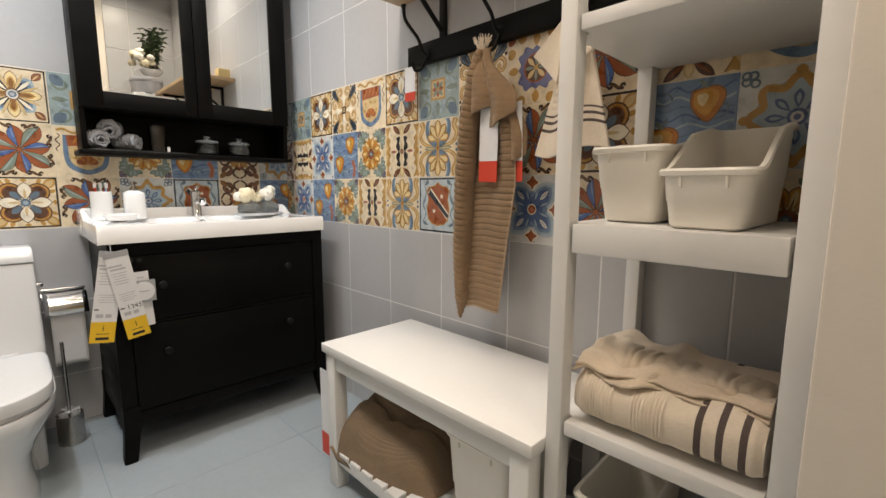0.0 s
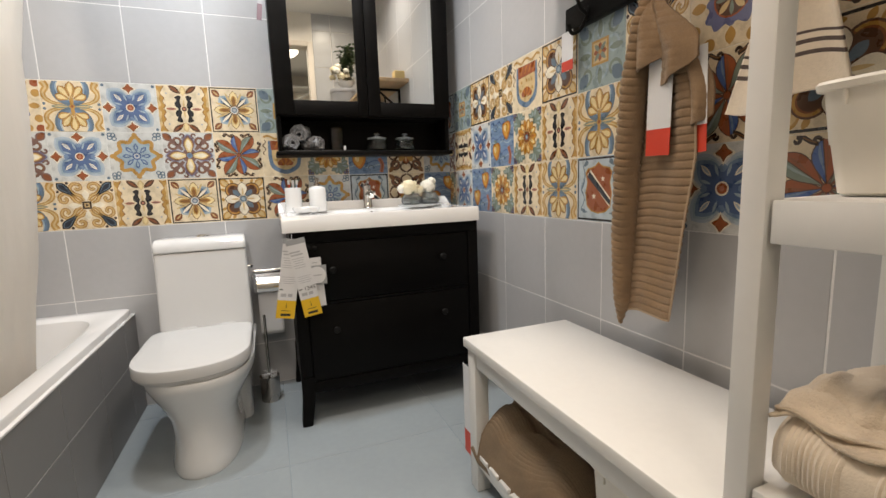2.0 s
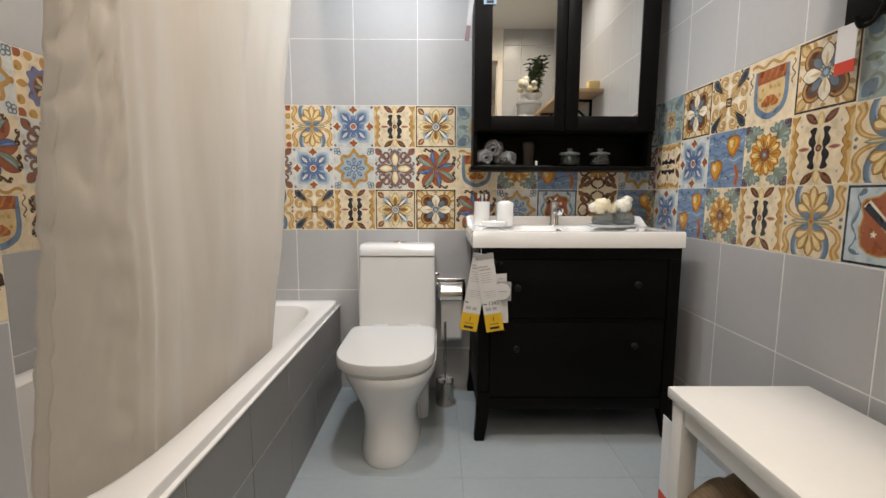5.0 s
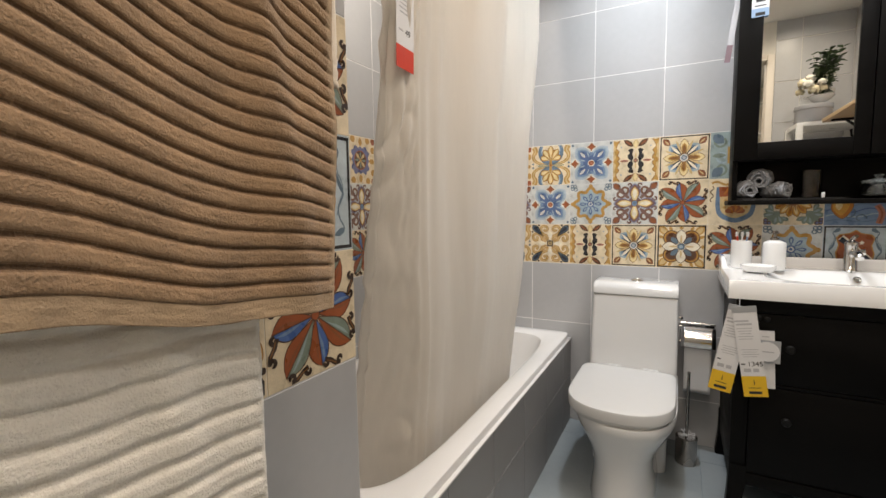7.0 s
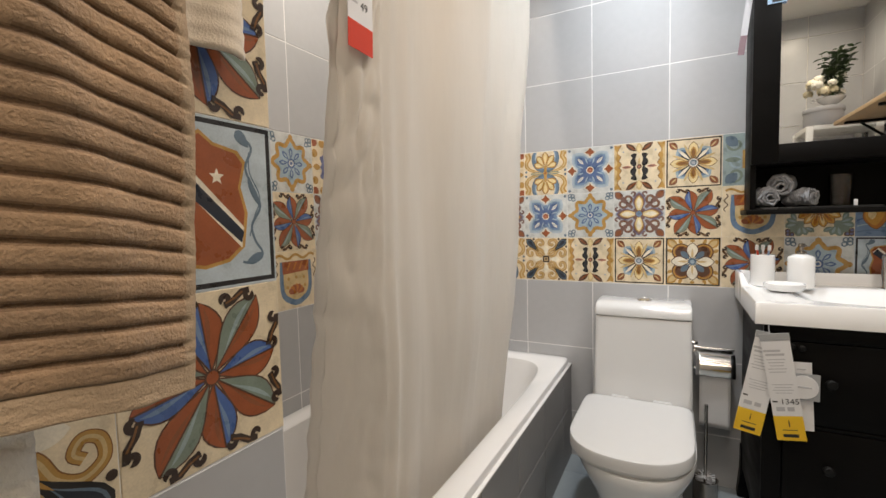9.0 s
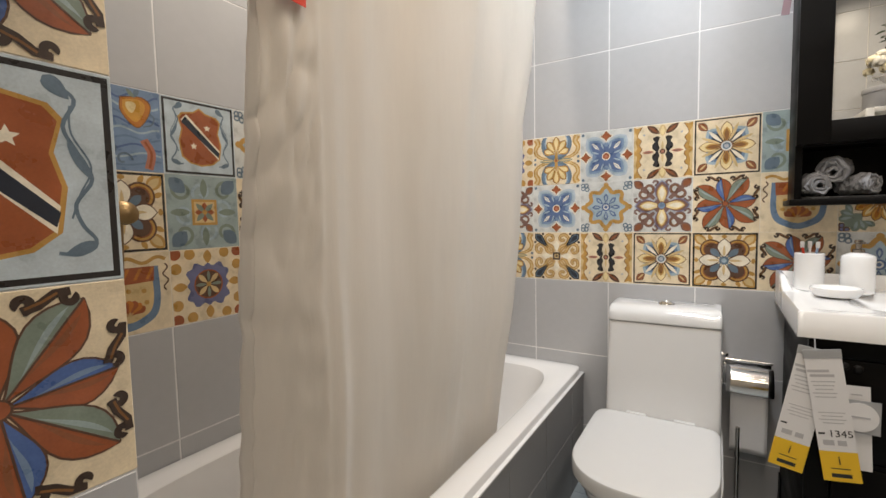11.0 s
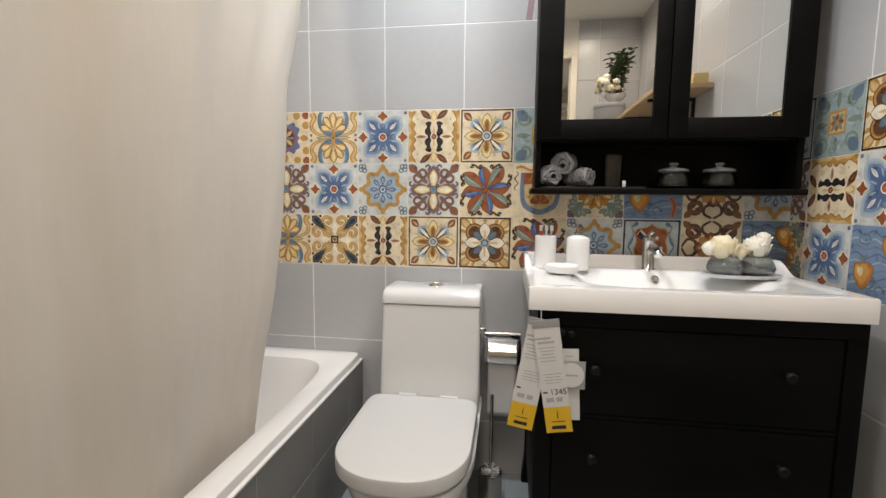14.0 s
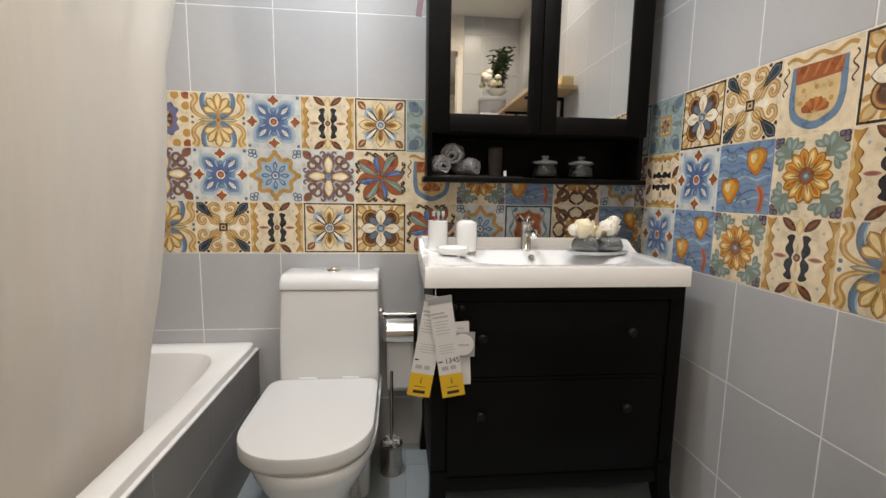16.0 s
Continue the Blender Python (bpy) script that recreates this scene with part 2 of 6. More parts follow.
def tube(bm, pts, r, n=10, taper=1.0):
    """A round bar along a path."""
    pts = [Vector(p) for p in pts]
    rings = []
    side = None
    for i, p in enumerate(pts):
        d = (pts[min(i + 1, len(pts) - 1)] - pts[max(i - 1, 0)]).normalized()
        if side is None:
            side = d.orthogonal().normalized()
        side = (side - d * side.dot(d)).normalized()
        up = d.cross(side)
        rr = r * (1 + (taper - 1) * i / max(1, len(pts) - 1))
        rings.append([bm.verts.new(p + rr * (side * math.cos(2 * math.pi * k / n) + up * math.sin(2 * math.pi * k / n))) for k in range(n)])
    for a, b in zip(rings, rings[1:]):
        for k in range(n):
            bm.faces.new((a[k], a[(k + 1) % n], b[(k + 1) % n], b[k]))
    bm.faces.new(rings[0][::-1])
    bm.faces.new(rings[-1])
    return bm


def arc_path(points, steps=6):
    """A smooth path through points."""
    P = [Vector(p) for p in points]
    P = [P[0] * 2 - P[1]] + P + [P[-1] * 2 - P[-2]]
    out = []
    for i in range(1, len(P) - 2):
        for k in range(steps):
            t = k / steps
            a, b, c, d = P[i - 1], P[i], P[i + 1], P[i + 2]
            out.append(0.5 * ((2 * b) + (c - a) * t + (2 * a - 5 * b + 4 * c - d) * t * t + (3 * b - a - 3 * c + d) * t ** 3))
    out.append(P[-2])
    return out


def loft(bm, rings, close=True):
    """Skin rings of points; the ends are capped."""
    vs = [[bm.verts.new(p) for p in r] for r in rings]
    n = len(vs[0])
    for a, b in zip(vs, vs[1:]):
        for i in range(n):
            bm.faces.new((a[i], a[(i + 1) % n], b[(i + 1) % n], b[i]))
    if close:
        bm.faces.new(vs[0][::-1])
        bm.faces.new(vs[-1])
    return bm


def sheet(bm, fn, nu, nv, material_of=None):
    """A surface from fn(u, v) with u and v from 0 to 1."""
    vs = [[bm.verts.new(fn(i / nu, j / nv)) for j in range(nv + 1)] for i in range(nu + 1)]
    for i in range(nu):
        for j in range(nv):
            f = bm.faces.new((vs[i][j], vs[i + 1][j], vs[i + 1][j + 1], vs[i][j + 1]))
            if material_of:
                f.material_index = material_of((i + 0.5) / nu, (j + 0.5) / nv)
    return bm


def lerp_table(table, z):
    for (z0, v0), (z1, v1) in zip(table, table[1:]):
        if z0 <= z <= z1:
            t = (z - z0) / (z1 - z0)
            return v0 + (v1 - v0) * t
    return table[0][1] if z < table[0][0] else table[-1][1]


def smooth01(t):
    t = max(0.0, min(1.0, t))
    return t * t * (3 - 2 * t)


def nz(x, y=0.0, z=0.0):
    return noise.noise(Vector((x, y, z)))


# ---- the large structure ----
XR, XL, XS, YS, YD = 0.95, -1.33, -0.655, -1.625, -2.30
BAND0, BAND1, GP = 0.82, 1.42, 0.305
PIER0, PIER_STEP = 0.822, 0.2105  # the pier carries a slightly larger tile


def wall_box(name, x0, x1, y0, y1, z0, z1, material, label):
    return solo(name, boxed(x0, x1, y0, y1, z0, z1), material, label, "wall", kind="structure", smooth=False)


wall_back = wall_box("wall_north", XL - 0.12, XR + 0.12, 0.0009, 0.12, 0, CEIL, GROUT, "grey tiled bathroom wall with a band of patterned tiles")
wall_right = wall_box("wall_east", XR + 0.0009, XR + 0.12, YD - 0.12, 0.0009, 0, CEIL, GROUT, "grey tiled wall with patterned tile band behind the bench")
wall_left = wall_box("wall_west", XL - 0.12, XL - 0.0009, YS, 0.0009, 0, CEIL, GROUT, "grey tiled wall with patterned band along the bathtub")
wall_stub = wall_box("wall_pier", XL - 0.12, XS - 0.0009, YD - 0.12, YS - 0.0009, 0, CEIL, GROUT, "tiled pier wall with patterned tiles beside the bathtub")
wall_door = wall_box("wall_south", 0.485, XR + 0.002, YD - 0.12, YD, 0, CEIL, CREAM_WALL, "plain cream wall beside the doorway")
wall_over = wall_box("wall_over_door", XS - 0.002, 0.485, YD - 0.12, YD, 2.24, CEIL, CREAM_WALL, "plain cream wall above the doorway")
ceiling = wall_box("ceiling", XL - 0.12, XR + 0.12, -4.72, 0.12, CEIL, CEIL + 0.1, CEILING_WHITE, "plain white ceiling")
hall_far = wall_box("wall_hall_far", XL - 0.24, XR + 0.24, -4.72, -4.6, 0, CEIL, CREAM_WALL, "plain cream wall of the hall")
hall_side = wall_box("wall_hall_side", XL - 0.24, XL - 0.12, -4.6, YD - 0.12, 0, CEIL, CREAM_WALL, "plain cream side wall of the hall")
hall_side_b = wall_box("wall_hall_end", XR + 0.12, XR + 0.24, -4.6, YD - 0.12, 0, CEIL, CREAM_WALL, "plain cream end wall of the hall")
floor = wall_box("floor", XL - 0.12, XR + 0.12, -4.6, 0.002, -0.1, -0.0015, FLOOR_JOINT, "pale blue-grey tiled floor")

# door frame round the opening
frame_thing = thing("door_frame", (0.465, YD, 0), "off-white painted door frame round the opening", "door frame", kind="structure")
part("jamb", boxed(0.442, 0.488, YD - 0.13, YD + 0.012, 0, 2.24, bevel=0.004), WHITE_PAINT, frame_thing)
part("head", boxed(XS, 0.442, YD - 0.13, YD + 0.012, 2.20, 2.245, bevel=0.004), WHITE_PAINT, frame_thing)

# ---- bathtub ----
RIM = 0.463


def superellipse(cx, cy, a, b, z, n=64, p=4.0):
    out = []
    for i in range(n):
        t = 2 * math.pi * i / n
        c, s = math.cos(t), math.sin(t)
        out.append(Vector((cx + a * math.copysign(abs(c) ** (2 / p), c), cy + b * math.copysign(abs(s) ** (2 / p), s), z)))
    return out


def build_tub():
    tub = thing("bathtub", (-0.97, -0.81, 0), "white acrylic built-in bathtub with a grey tiled apron", "bathtub")
    x0, x1, y0, y1 = XL + 0.002, -0.594, YS + 0.002, -0.002
    cx, cy, a, b = (x0 + x1) / 2, (y0 + y1) / 2, (x1 - x0) / 2, (y1 - y0) / 2
    bm = bmesh.new()
    rings = [superellipse(cx, cy, a, b, RIM - 0.030, p=40), superellipse(cx, cy, a, b, RIM - 0.007, p=40),
             superellipse(cx, cy, a - 0.002, b - 0.002, RIM - 0.002, p=40), superellipse(cx, cy, a - 0.006, b - 0.006, RIM, p=36), superellipse(cx, cy, a - 0.058, b - 0.075, RIM + 0.002, p=7),
             superellipse(cx, cy, a - 0.072, b - 0.092, RIM - 0.008, p=6), superellipse(cx, cy, a - 0.088, b - 0.12, RIM - 0.08, p=5),
             superellipse(cx, cy, a - 0.11, b - 0.18, RIM - 0.26, p=4.4), superellipse(cx, cy, a - 0.15, b - 0.26, RIM - 0.34, p=4),
             superellipse(cx, cy, a - 0.24, b - 0.4, RIM - 0.355, p=3)]
    loft(bm, rings, close=False)
    part("basin", bm, ACRYLIC, tub, "glossy white acrylic basin")
    bm = boxed(-0.63, -0.5832, YS, -0.002, RIM - 0.033, RIM - 0.0255, bevel=0.002)
    part("edge_trim", bm, ACRYLIC, tub, "white sealing strip")
    part("apron_backing", boxed(-0.68, -0.5882, YS, -0.002, 0, RIM - 0.0335), GROUT, tub, "pale grout bed", smooth=False)
    return tub


tub = build_tub()


# ---- toilet ----
def d_ring(cx, hw, y_front, y_back, z, n=64, p=2.35):
    """A rounded-front, squarer-back outline."""
    out = []
    yc = y_back - (y_back - y_front) * 0.60
    for i in range(n):
        t = 2 * math.pi * i / n
        c, s = math.cos(t), math.sin(t)
        q = p if s < 0 else 12.0
        x = cx + hw * math.copysign(abs(c) ** (2 / q), c)
        if s < 0:
            y = yc + (yc - y_front) * -abs(s) ** (2 / q)
        else:
            y = yc + (y_back - yc) * abs(s) ** (2 / q)
        out.append(Vector((x, y, z)))
    return out


def build_toilet():
    wc = thing("toilet", (-0.275, -0.35, 0), "white one-piece ceramic toilet with its lid closed", "toilet")
    cx = -0.277
    prof = [(0.0, 0.118, -0.70, -0.02), (0.012, 0.120, -0.703, -0.02), (0.05, 0.113, -0.69, -0.02), (0.12, 0.110, -0.675, -0.02), (0.18, 0.120, -0.672, -0.02),
            (0.225, 0.142, -0.678, -0.02), (0.265, 0.166, -0.690, -0.02), (0.30, 0.182, -0.702, -0.02), (0.325, 0.186, -0.706, -0.02), (0.336, 0.184, -0.702, -0.02)]
    bm = loft(bmesh.new(), [d_ring(cx, hw, yf, yb, z) for z, hw, yf, yb in prof])
    part("bowl", bm, CERAMIC, wc, "glazed white bowl and pedestal")
    bm = loft(bmesh.new(), [superellipse(cx, -0.17, 0.150, 0.16, z, 40, 8) for z in (0.0, 0.34)])
    part("rear_pedestal", bm, CERAMIC, wc)
    bm = loft(bmesh.new(), [superellipse(cx, -0.1 + dy, hw, hd, z, 72, 22) for z, hw, hd, dy in
                            ((0.33, 0.176, 0.105, -0.008), (0.40, 0.179, 0.103, -0.006), (0.55, 0.177, 0.095, 0.0), (0.705, 0.174, 0.088, 0.006), (0.708, 0.170, 0.085, 0.006))])
    part("tank", bm, CERAMIC, wc, "glazed white cistern")
    bm = loft(bmesh.new(), [superellipse(cx, -0.094 + dy, hw, hd, z, 72, q) for z, hw, hd, dy, q in
                            ((0.7115, 0.173, 0.088, 0, 20), (0.714, 0.176, 0.091, 0, 22), (0.738, 0.176, 0.091, 0, 22), (0.754, 0.175, 0.085, 0.006, 20), (0.763, 0.172, 0.074, 0.014, 18), (0.766, 0.16, 0.06, 0.022, 7))])
    lid = part("tank_lid", bm, CERAMIC, wc, "curved cistern lid")
    bm = lathe(bmesh.new(), [(0.026, 0.762), (0.028, 0.766), (0.026, 0.771), (0.018, 0.773), (0.017, 0.7715), (0.002, 0.774)], (cx + 0.005, -0.085, 0))
    part("flush_button", bm, CHROME, lid, "round chrome flush button")
    bm = loft(bmesh.new(), [d_ring(cx - 0.013, hw, yf, -0.212, z) for z, hw, yf in ((0.3365, 0.181, -0.692), (0.342, 0.184, -0.695), (0.350, 0.184, -0.695))])
    part("seat", bm, SEAT_WHITE, wc)
    bm = loft(bmesh.new(), [d_ring(cx - 0.013, hw, yf, yb, z) for z, hw, yf, yb in ((0.3505, 0.187, -0.699, -0.214), (0.353, 0.191, -0.703, -0.212), (0.386, 0.191, -0.703, -0.212), (0.3905, 0.189, -0.701, -0.214), (0.3925, 0.184, -0.695, -0.219), (0.393, 0.170, -0.680, -0.228))])
    seat = part("seat_lid", bm, SEAT_WHITE, wc, "closed rounded white lid")
    for dx in (-0.075, 0.075):
        part("hinge", boxed(cx + dx - 0.033, cx + dx + 0.033, -0.222, -0.198, 0.352, 0.397, bevel=0.006), SEAT_WHITE, seat)
    bm = lathe(bmesh.new(), [(0.008, 0), (0.009, 0.012), (0.005, 0.018)], (cx + 0.176, -0.13, 0.62), 14, Matrix.Rotation(radians(90), 4, "Y"))
    part("side_plug", bm, CHROME, wc)
    return wc


toilet = build_toilet()


# ---- vanity ----
VX0, VX1, VYF = 0.075, 0.861, -0.50


def knob(parent, x, y, z):
    bm = lathe(bmesh.new(), [(0.006, 0), (0.006, 0.012), (0.013, 0.018), (0.0145, 0.024), (0.011, 0.030), (0.001, 0.031)], (x, y, z), 18, Matrix.Rotation(radians(90), 4, "X"))
    part("knob", bm, BLACK_METAL, parent, "small black knob")


def build_vanity():
    v = thing("vanity_cabinet", (0.46, -0.26, 0), "black-brown wooden vanity cabinet with two drawers on legs", "cabinet")
    part("carcass", boxed(VX0, VX1, VYF + 0.02, -0.004, 0.12, 0.79, bevel=0.002), BLACK_WOOD, v)
    part("top_rail", boxed(VX0 - 0.004, VX1 + 0.004, VYF, VYF + 0.02, 0.745, 0.79, bevel=0.002), BLACK_WOOD, v)
    part("stile", boxed(VX0 - 0.004, VX0 + 0.042, VYF, VYF + 0.02, 0.13, 0.745, bevel=0.002), BLACK_WOOD, v)
    part("stile", boxed(VX1 - 0.042, VX1 + 0.004, VYF, VYF + 0.02, 0.13, 0.745, bevel=0.002), BLACK_WOOD, v)
    part("bottom_rail", boxed(VX0 + 0.042, VX1 - 0.042, VYF, VYF + 0.02, 0.13, 0.175, bevel=0.002), BLACK_WOOD, v)
    part("middle_rail", boxed(VX0 + 0.042, VX1 - 0.042, VYF + 0.004, VYF + 0.02, 0.493, 0.503, bevel=0.001), BLACK_WOOD, v)
    for z0, z1, kz in ((0.179, 0.490, 0.388), (0.506, 0.741, 0.634)):
        bm = bmesh.new()
        box(bm, VX0 + 0.046, VX1 - 0.046, VYF + 0.003, VYF + 0.018, z0, z1, 0.002)
        d = part("drawer", bm, BLACK_WOOD, v, "flat black drawer front")
        knob(d, 0.222, VYF + 0.003, kz)
        knob(d, 0.690, VYF + 0.003, kz + 0.012)
    for lx, s in ((VX0 + 0.022, -1), (VX1 - 0.022, 1)):
        for ly in (VYF + 0.022, -0.03):
            rings = []
            for z, off, w in ((0.0, 0.026, 0.020), (0.01, 0.026, 0.021), (0.05, 0.017, 0.022), (0.10, 0.006, 0.024), (0.135, 0.0, 0.026), (0.20, 0, 0.026)):
                rings.append([Vector((lx + s * off * 0.6 + a * w, ly - off * 0.6 * (1 if ly < -0.2 else 0) + b * w, z)) for a, b in ((-1, -1), (1, -1), (1, 1), (-1, 1))])
            bm = loft(bmesh.new(), rings)
            bmesh.ops.bevel(bm, geom=[e for e in bm.edges if abs(e.verts[0].co.z - e.verts[1].co.z) > 0.005], offset=0.004, segments=2, affect="EDGES")
            part("leg", bm, BLACK_WOOD, v, "slightly flared leg")
    return v


vanity = build_vanity()


def build_sink():
    s = thing("washbasin", (0.455, -0.26, 0.80), "wide white ceramic washbasin with a raised back edge, on the cabinet", "sink")
    X0, X1, Y0, Y1, ZT, ZB = 0.046, 0.864, -0.522, -0.003, 0.853, 0.791

    def top(x, y):
        bx, by = abs((x - 0.463) / 0.285), abs((y + 0.285) / 0.165)
        d = (bx ** 3.2 + by ** 3.2) ** (1 / 3.2)
        z = ZT - 0.004 * smooth01((0.035 - min(x - X0, X1 - x, y - Y0)) / -0.02) - 0.075 * smooth01((1.06 - d) / 0.55)
        back = smooth01((y + 0.052) / 0.016)
        edge = min(x - X0, X1 - x)
        side = smooth01((0.030 - edge) / 0.014) * smooth01((y + 0.215) / 0.10)
        return z + 0.042 * max(back, side)

    xs = sorted({*np.linspace(X0, X1, 62).round(5), *(X0 + d for d in (0.003, 0.012, 0.02, 0.026)), *(X1 - d for d in (0.003, 0.012, 0.02, 0.026))})
    ys = sorted({*np.linspace(Y0, Y1, 42).round(5), Y0 + 0.003, -0.054, -0.05, -0.046, -0.041, -0.036})
    bm = bmesh.new()
    vs = [[bm.verts.new((x, y, top(x, y) - (0.004 if x in (X0, X1) or y in (Y0, Y1) else 0))) for y in ys] for x in xs]
    for i in range(len(xs) - 1):
        for j in range(len(ys) - 1):
            bm.faces.new((vs[i][j], vs[i + 1][j], vs[i + 1][j + 1], vs[i][j + 1]))
    rim = [vs[i][0] for i in range(len(xs))] + [vs[-1][j] for j in range(1, len(ys))] + [vs[i][-1] for i in range(len(xs) - 2, -1, -1)] + [vs[0][j] for j in range(len(ys) - 2, 0, -1)]
    low = [bm.verts.new((v.co.x, v.co.y, ZB)) for v in rim]
    n = len(rim)
    for i in range(n):
        bm.faces.new((rim[i], low[i], low[(i + 1) % n], rim[(i + 1) % n]))
    bm.faces.new(low)
    bmesh.ops.recalc_face_normals(bm, faces=bm.faces)
    part("basin", bm, BASIN_WHITE, s)
    bm = lathe(bmesh.new(), [(0.019, 0), (0.019, 0.003), (0.013, 0.004), (0.012, -0.002), (0.001, -0.002)], (0.463, -0.285, 0.776), 20)
    part("drain", bm, CHROME, s, "chrome drain")
    bm = lathe(bmesh.new(), [(0.013, 0), (0.013, 0.004), (0.009, 0.005), (0.008, 0.001), (0.001, 0.001)], (0.472, -0.150, 0.824), 20, Matrix.Rotation(radians(52), 4, "X"))
    part("overflow", bm, CHROME, s, "chrome overflow ring")
    return s


sink = build_sink()


def build_faucet():
    f = thing("faucet", (0.466, -0.115, 0.85), "chrome single-lever basin tap", "faucet")
    x, y, z = 0.464, -0.098, 0.848
    part("base", lathe(bmesh.new(), [(0.024, 0), (0.025, 0.004), (0.021, 0.010), (0.019, 0.095), (0.020, 0.10), (0.0195, 0.112), (0.012, 0.118), (0.001, 0.119)], (x, y, z)), CHROME, f)
    part("spout", tube(bmesh.new(), arc_path([(x, y, z + 0.062), (x, y - 0.04, z + 0.075), (x, y - 0.085, z + 0.072), (x, y - 0.098, z + 0.060)]), 0.0125, 14), CHROME, f)
    lever = part("lever", tube(bmesh.new(), [(x, y, z + 0.115), (x, y - 0.012, z + 0.126), (x, y - 0.050, z + 0.138)], 0.0085, 12, 0.75), CHROME, f)
    part("side_knob", lathe(bmesh.new(), [(0.007, 0.01), (0.007, 0.028), (0.012, 0.030), (0.012, 0.04), (0.001, 0.041)], (x, y, z + 0.075), 16, Matrix.Rotation(radians(90), 4, "Y")), CHROME, f)


build_faucet()


# ---- mirror cabinet ----
def build_mirror_cabinet():
    c = thing("mirror_cabinet", (0.48, -0.08, 1.105), "black-brown wall cabinet with two mirror doors over an open shelf", "cabinet")
    x0, x1, yf, z0, z1 = 0.072, 0.888, -0.15, 1.105, 2.06
    t = 0.018
    part("side_panel", boxed(x0, x0 + t, yf, -0.003, z0 + 0.018, z1, bevel=0.0015), BLACK_WOOD, c)
    part("side_panel", boxed(x1 - t, x1, yf, -0.003, z0 + 0.018, z1, bevel=0.0015), BLACK_WOOD, c)
    part("back_panel", boxed(x0 + t, x1 - t, -0.012, -0.003, z0 + 0.018, z1), BLACK_WOOD, c)
    part("bottom_board", boxed(x0 - 0.012, x1 + 0.012, yf - 0.018, -0.003, z0, z0 + 0.018, bevel=0.003), BLACK_WOOD, c)
    part("shelf", boxed(x0 + t, x1 - t, yf, -0.012, 1.276, 1.292), BLACK_WOOD, c)
    part("top_board", boxed(x0 - 0.012, x1 + 0.012, yf - 0.018, -0.003, z1, z1 + 0.02, bevel=0.003), BLACK_WOOD, c)
    for a, b, ma, mb2 in ((x0, 0.4785, 0.150, 0.433), (0.4815, x1, 0.540, 0.811)):
        bm = bmesh.new()
        zb, zt, mz0, mz1 = 1.281, z1 - 0.004, 1.345, z1 - 0.07
        box(bm, a, ma, yf - 0.018, yf - 0.001, zb, zt, 0.002)
        box(bm, mb2, b, yf - 0.018, yf - 0.001, zb, zt, 0.002)
        box(bm, ma, mb2, yf - 0.018, yf - 0.001, zb, mz0, 0.002)
        box(bm, ma, mb2, yf - 0.018, yf - 0.001, mz1, zt, 0.002)
        d = part("door", bm, BLACK_WOOD, c, "framed mirror door")
        part("mirror", boxed(ma - 0.004, mb2 + 0.004, yf - 0.0105, yf - 0.004, mz0 - 0.004, mz1 + 0.004), MIRROR, d, "clear mirror pane", smooth=False)
    return c


cabinet = build_mirror_cabinet()


# ---- bench ----
def build_bench():
    b = thing("bench", (0.735, -1.485, 0), "white lacquered wooden bench with a slatted lower shelf", "bench")
    x0, x1, y0, y1 = 0.528, 0.908, -1.887, -1.080
    part("seat", boxed(x0, x1, y0, y1, 0.457, 0.487, bevel=0.004), WHITE_WOOD, b)
    for lx in (x0 + 0.010, x1 - 0.055):
        for ly in (y0 + 0.012, y1 - 0.060):
            part("leg", boxed(lx, lx + 0.045, ly, ly + 0.048, 0.0, 0.457, bevel=0.003), WHITE_WOOD, b)
    for lx in (x0 + 0.016, x1 - 0.034):
        part("apron", boxed(lx, lx + 0.018, y0 + 0.06, y1 - 0.06, 0.405, 0.457, bevel=0.002), WHITE_WOOD, b)
        part("shelf_rail", boxed(lx, lx + 0.018, y0 + 0.06, y1 - 0.06, 0.083, 0.117, bevel=0.002), WHITE_WOOD, b)
    for ly in (y0 + 0.022, y1 - 0.045):
        part("end_apron", boxed(x0 + 0.055, x1 - 0.055, ly, ly + 0.018, 0.405, 0.457, bevel=0.002), WHITE_WOOD, b)
        part("end_rail", boxed(x0 + 0.055, x1 - 0.055, ly, ly + 0.022, 0.083, 0.135, bevel=0.002), WHITE_WOOD, b)
    n = 11
    for i in range(n):
        yy = y0 + 0.07 + (y1 - y0 - 0.19) * i / (n - 1)
        part("slat", boxed(x0 + 0.012, x1 - 0.012, yy, yy + 0.048, 0.1175, 0.131, bevel=0.002), WHITE_WOOD, b)
    return b


bench = build_bench()


# ---- shelf unit ----
def build_shelf_unit():
    s = thing("shelf_unit", (0.755, -2.08, 0), "tall white painted open shelf unit with slim square posts", "shelf")
    x0, x1, y0, y1 = 0.572, 0.942, -2.279, -1.889
    for lx in (x0, x1 - 0.036):
        for ly in (y0, y1 - 0.032):
            part("post", boxed(lx, lx + 0.036, ly, ly + 0.032, 0, 1.655, bevel=0.002), WHITE_WOOD, s)
    for z0, z1 in ((0.13, 0.155), (0.508, 0.536), (0.865, 0.918), (1.250, 1.276), (1.630, 1.66)):
        bm = bmesh.new()
        box(bm, x0 + 0.004, x1 - 0.004, y0 + 0.037, y1 - 0.037, z0, z1, 0.002)
        box(bm, x0 + 0.037, x1 - 0.037, y0 + 0.003, y1 - 0.003, z0 + 0.001, z1 - 0.001, 0.001)
        part("shelf_board", bm, WHITE_WOOD, s)
    return s


shelf_unit = build_shelf_unit()

# ---- shower curtain ----
LEFT_EDGE = [(0.2, -1.36), (0.6, -1.366), (1.0, -1.392), (1.3, -1.394), (1.7, -1.40), (2.2, -1.42)]
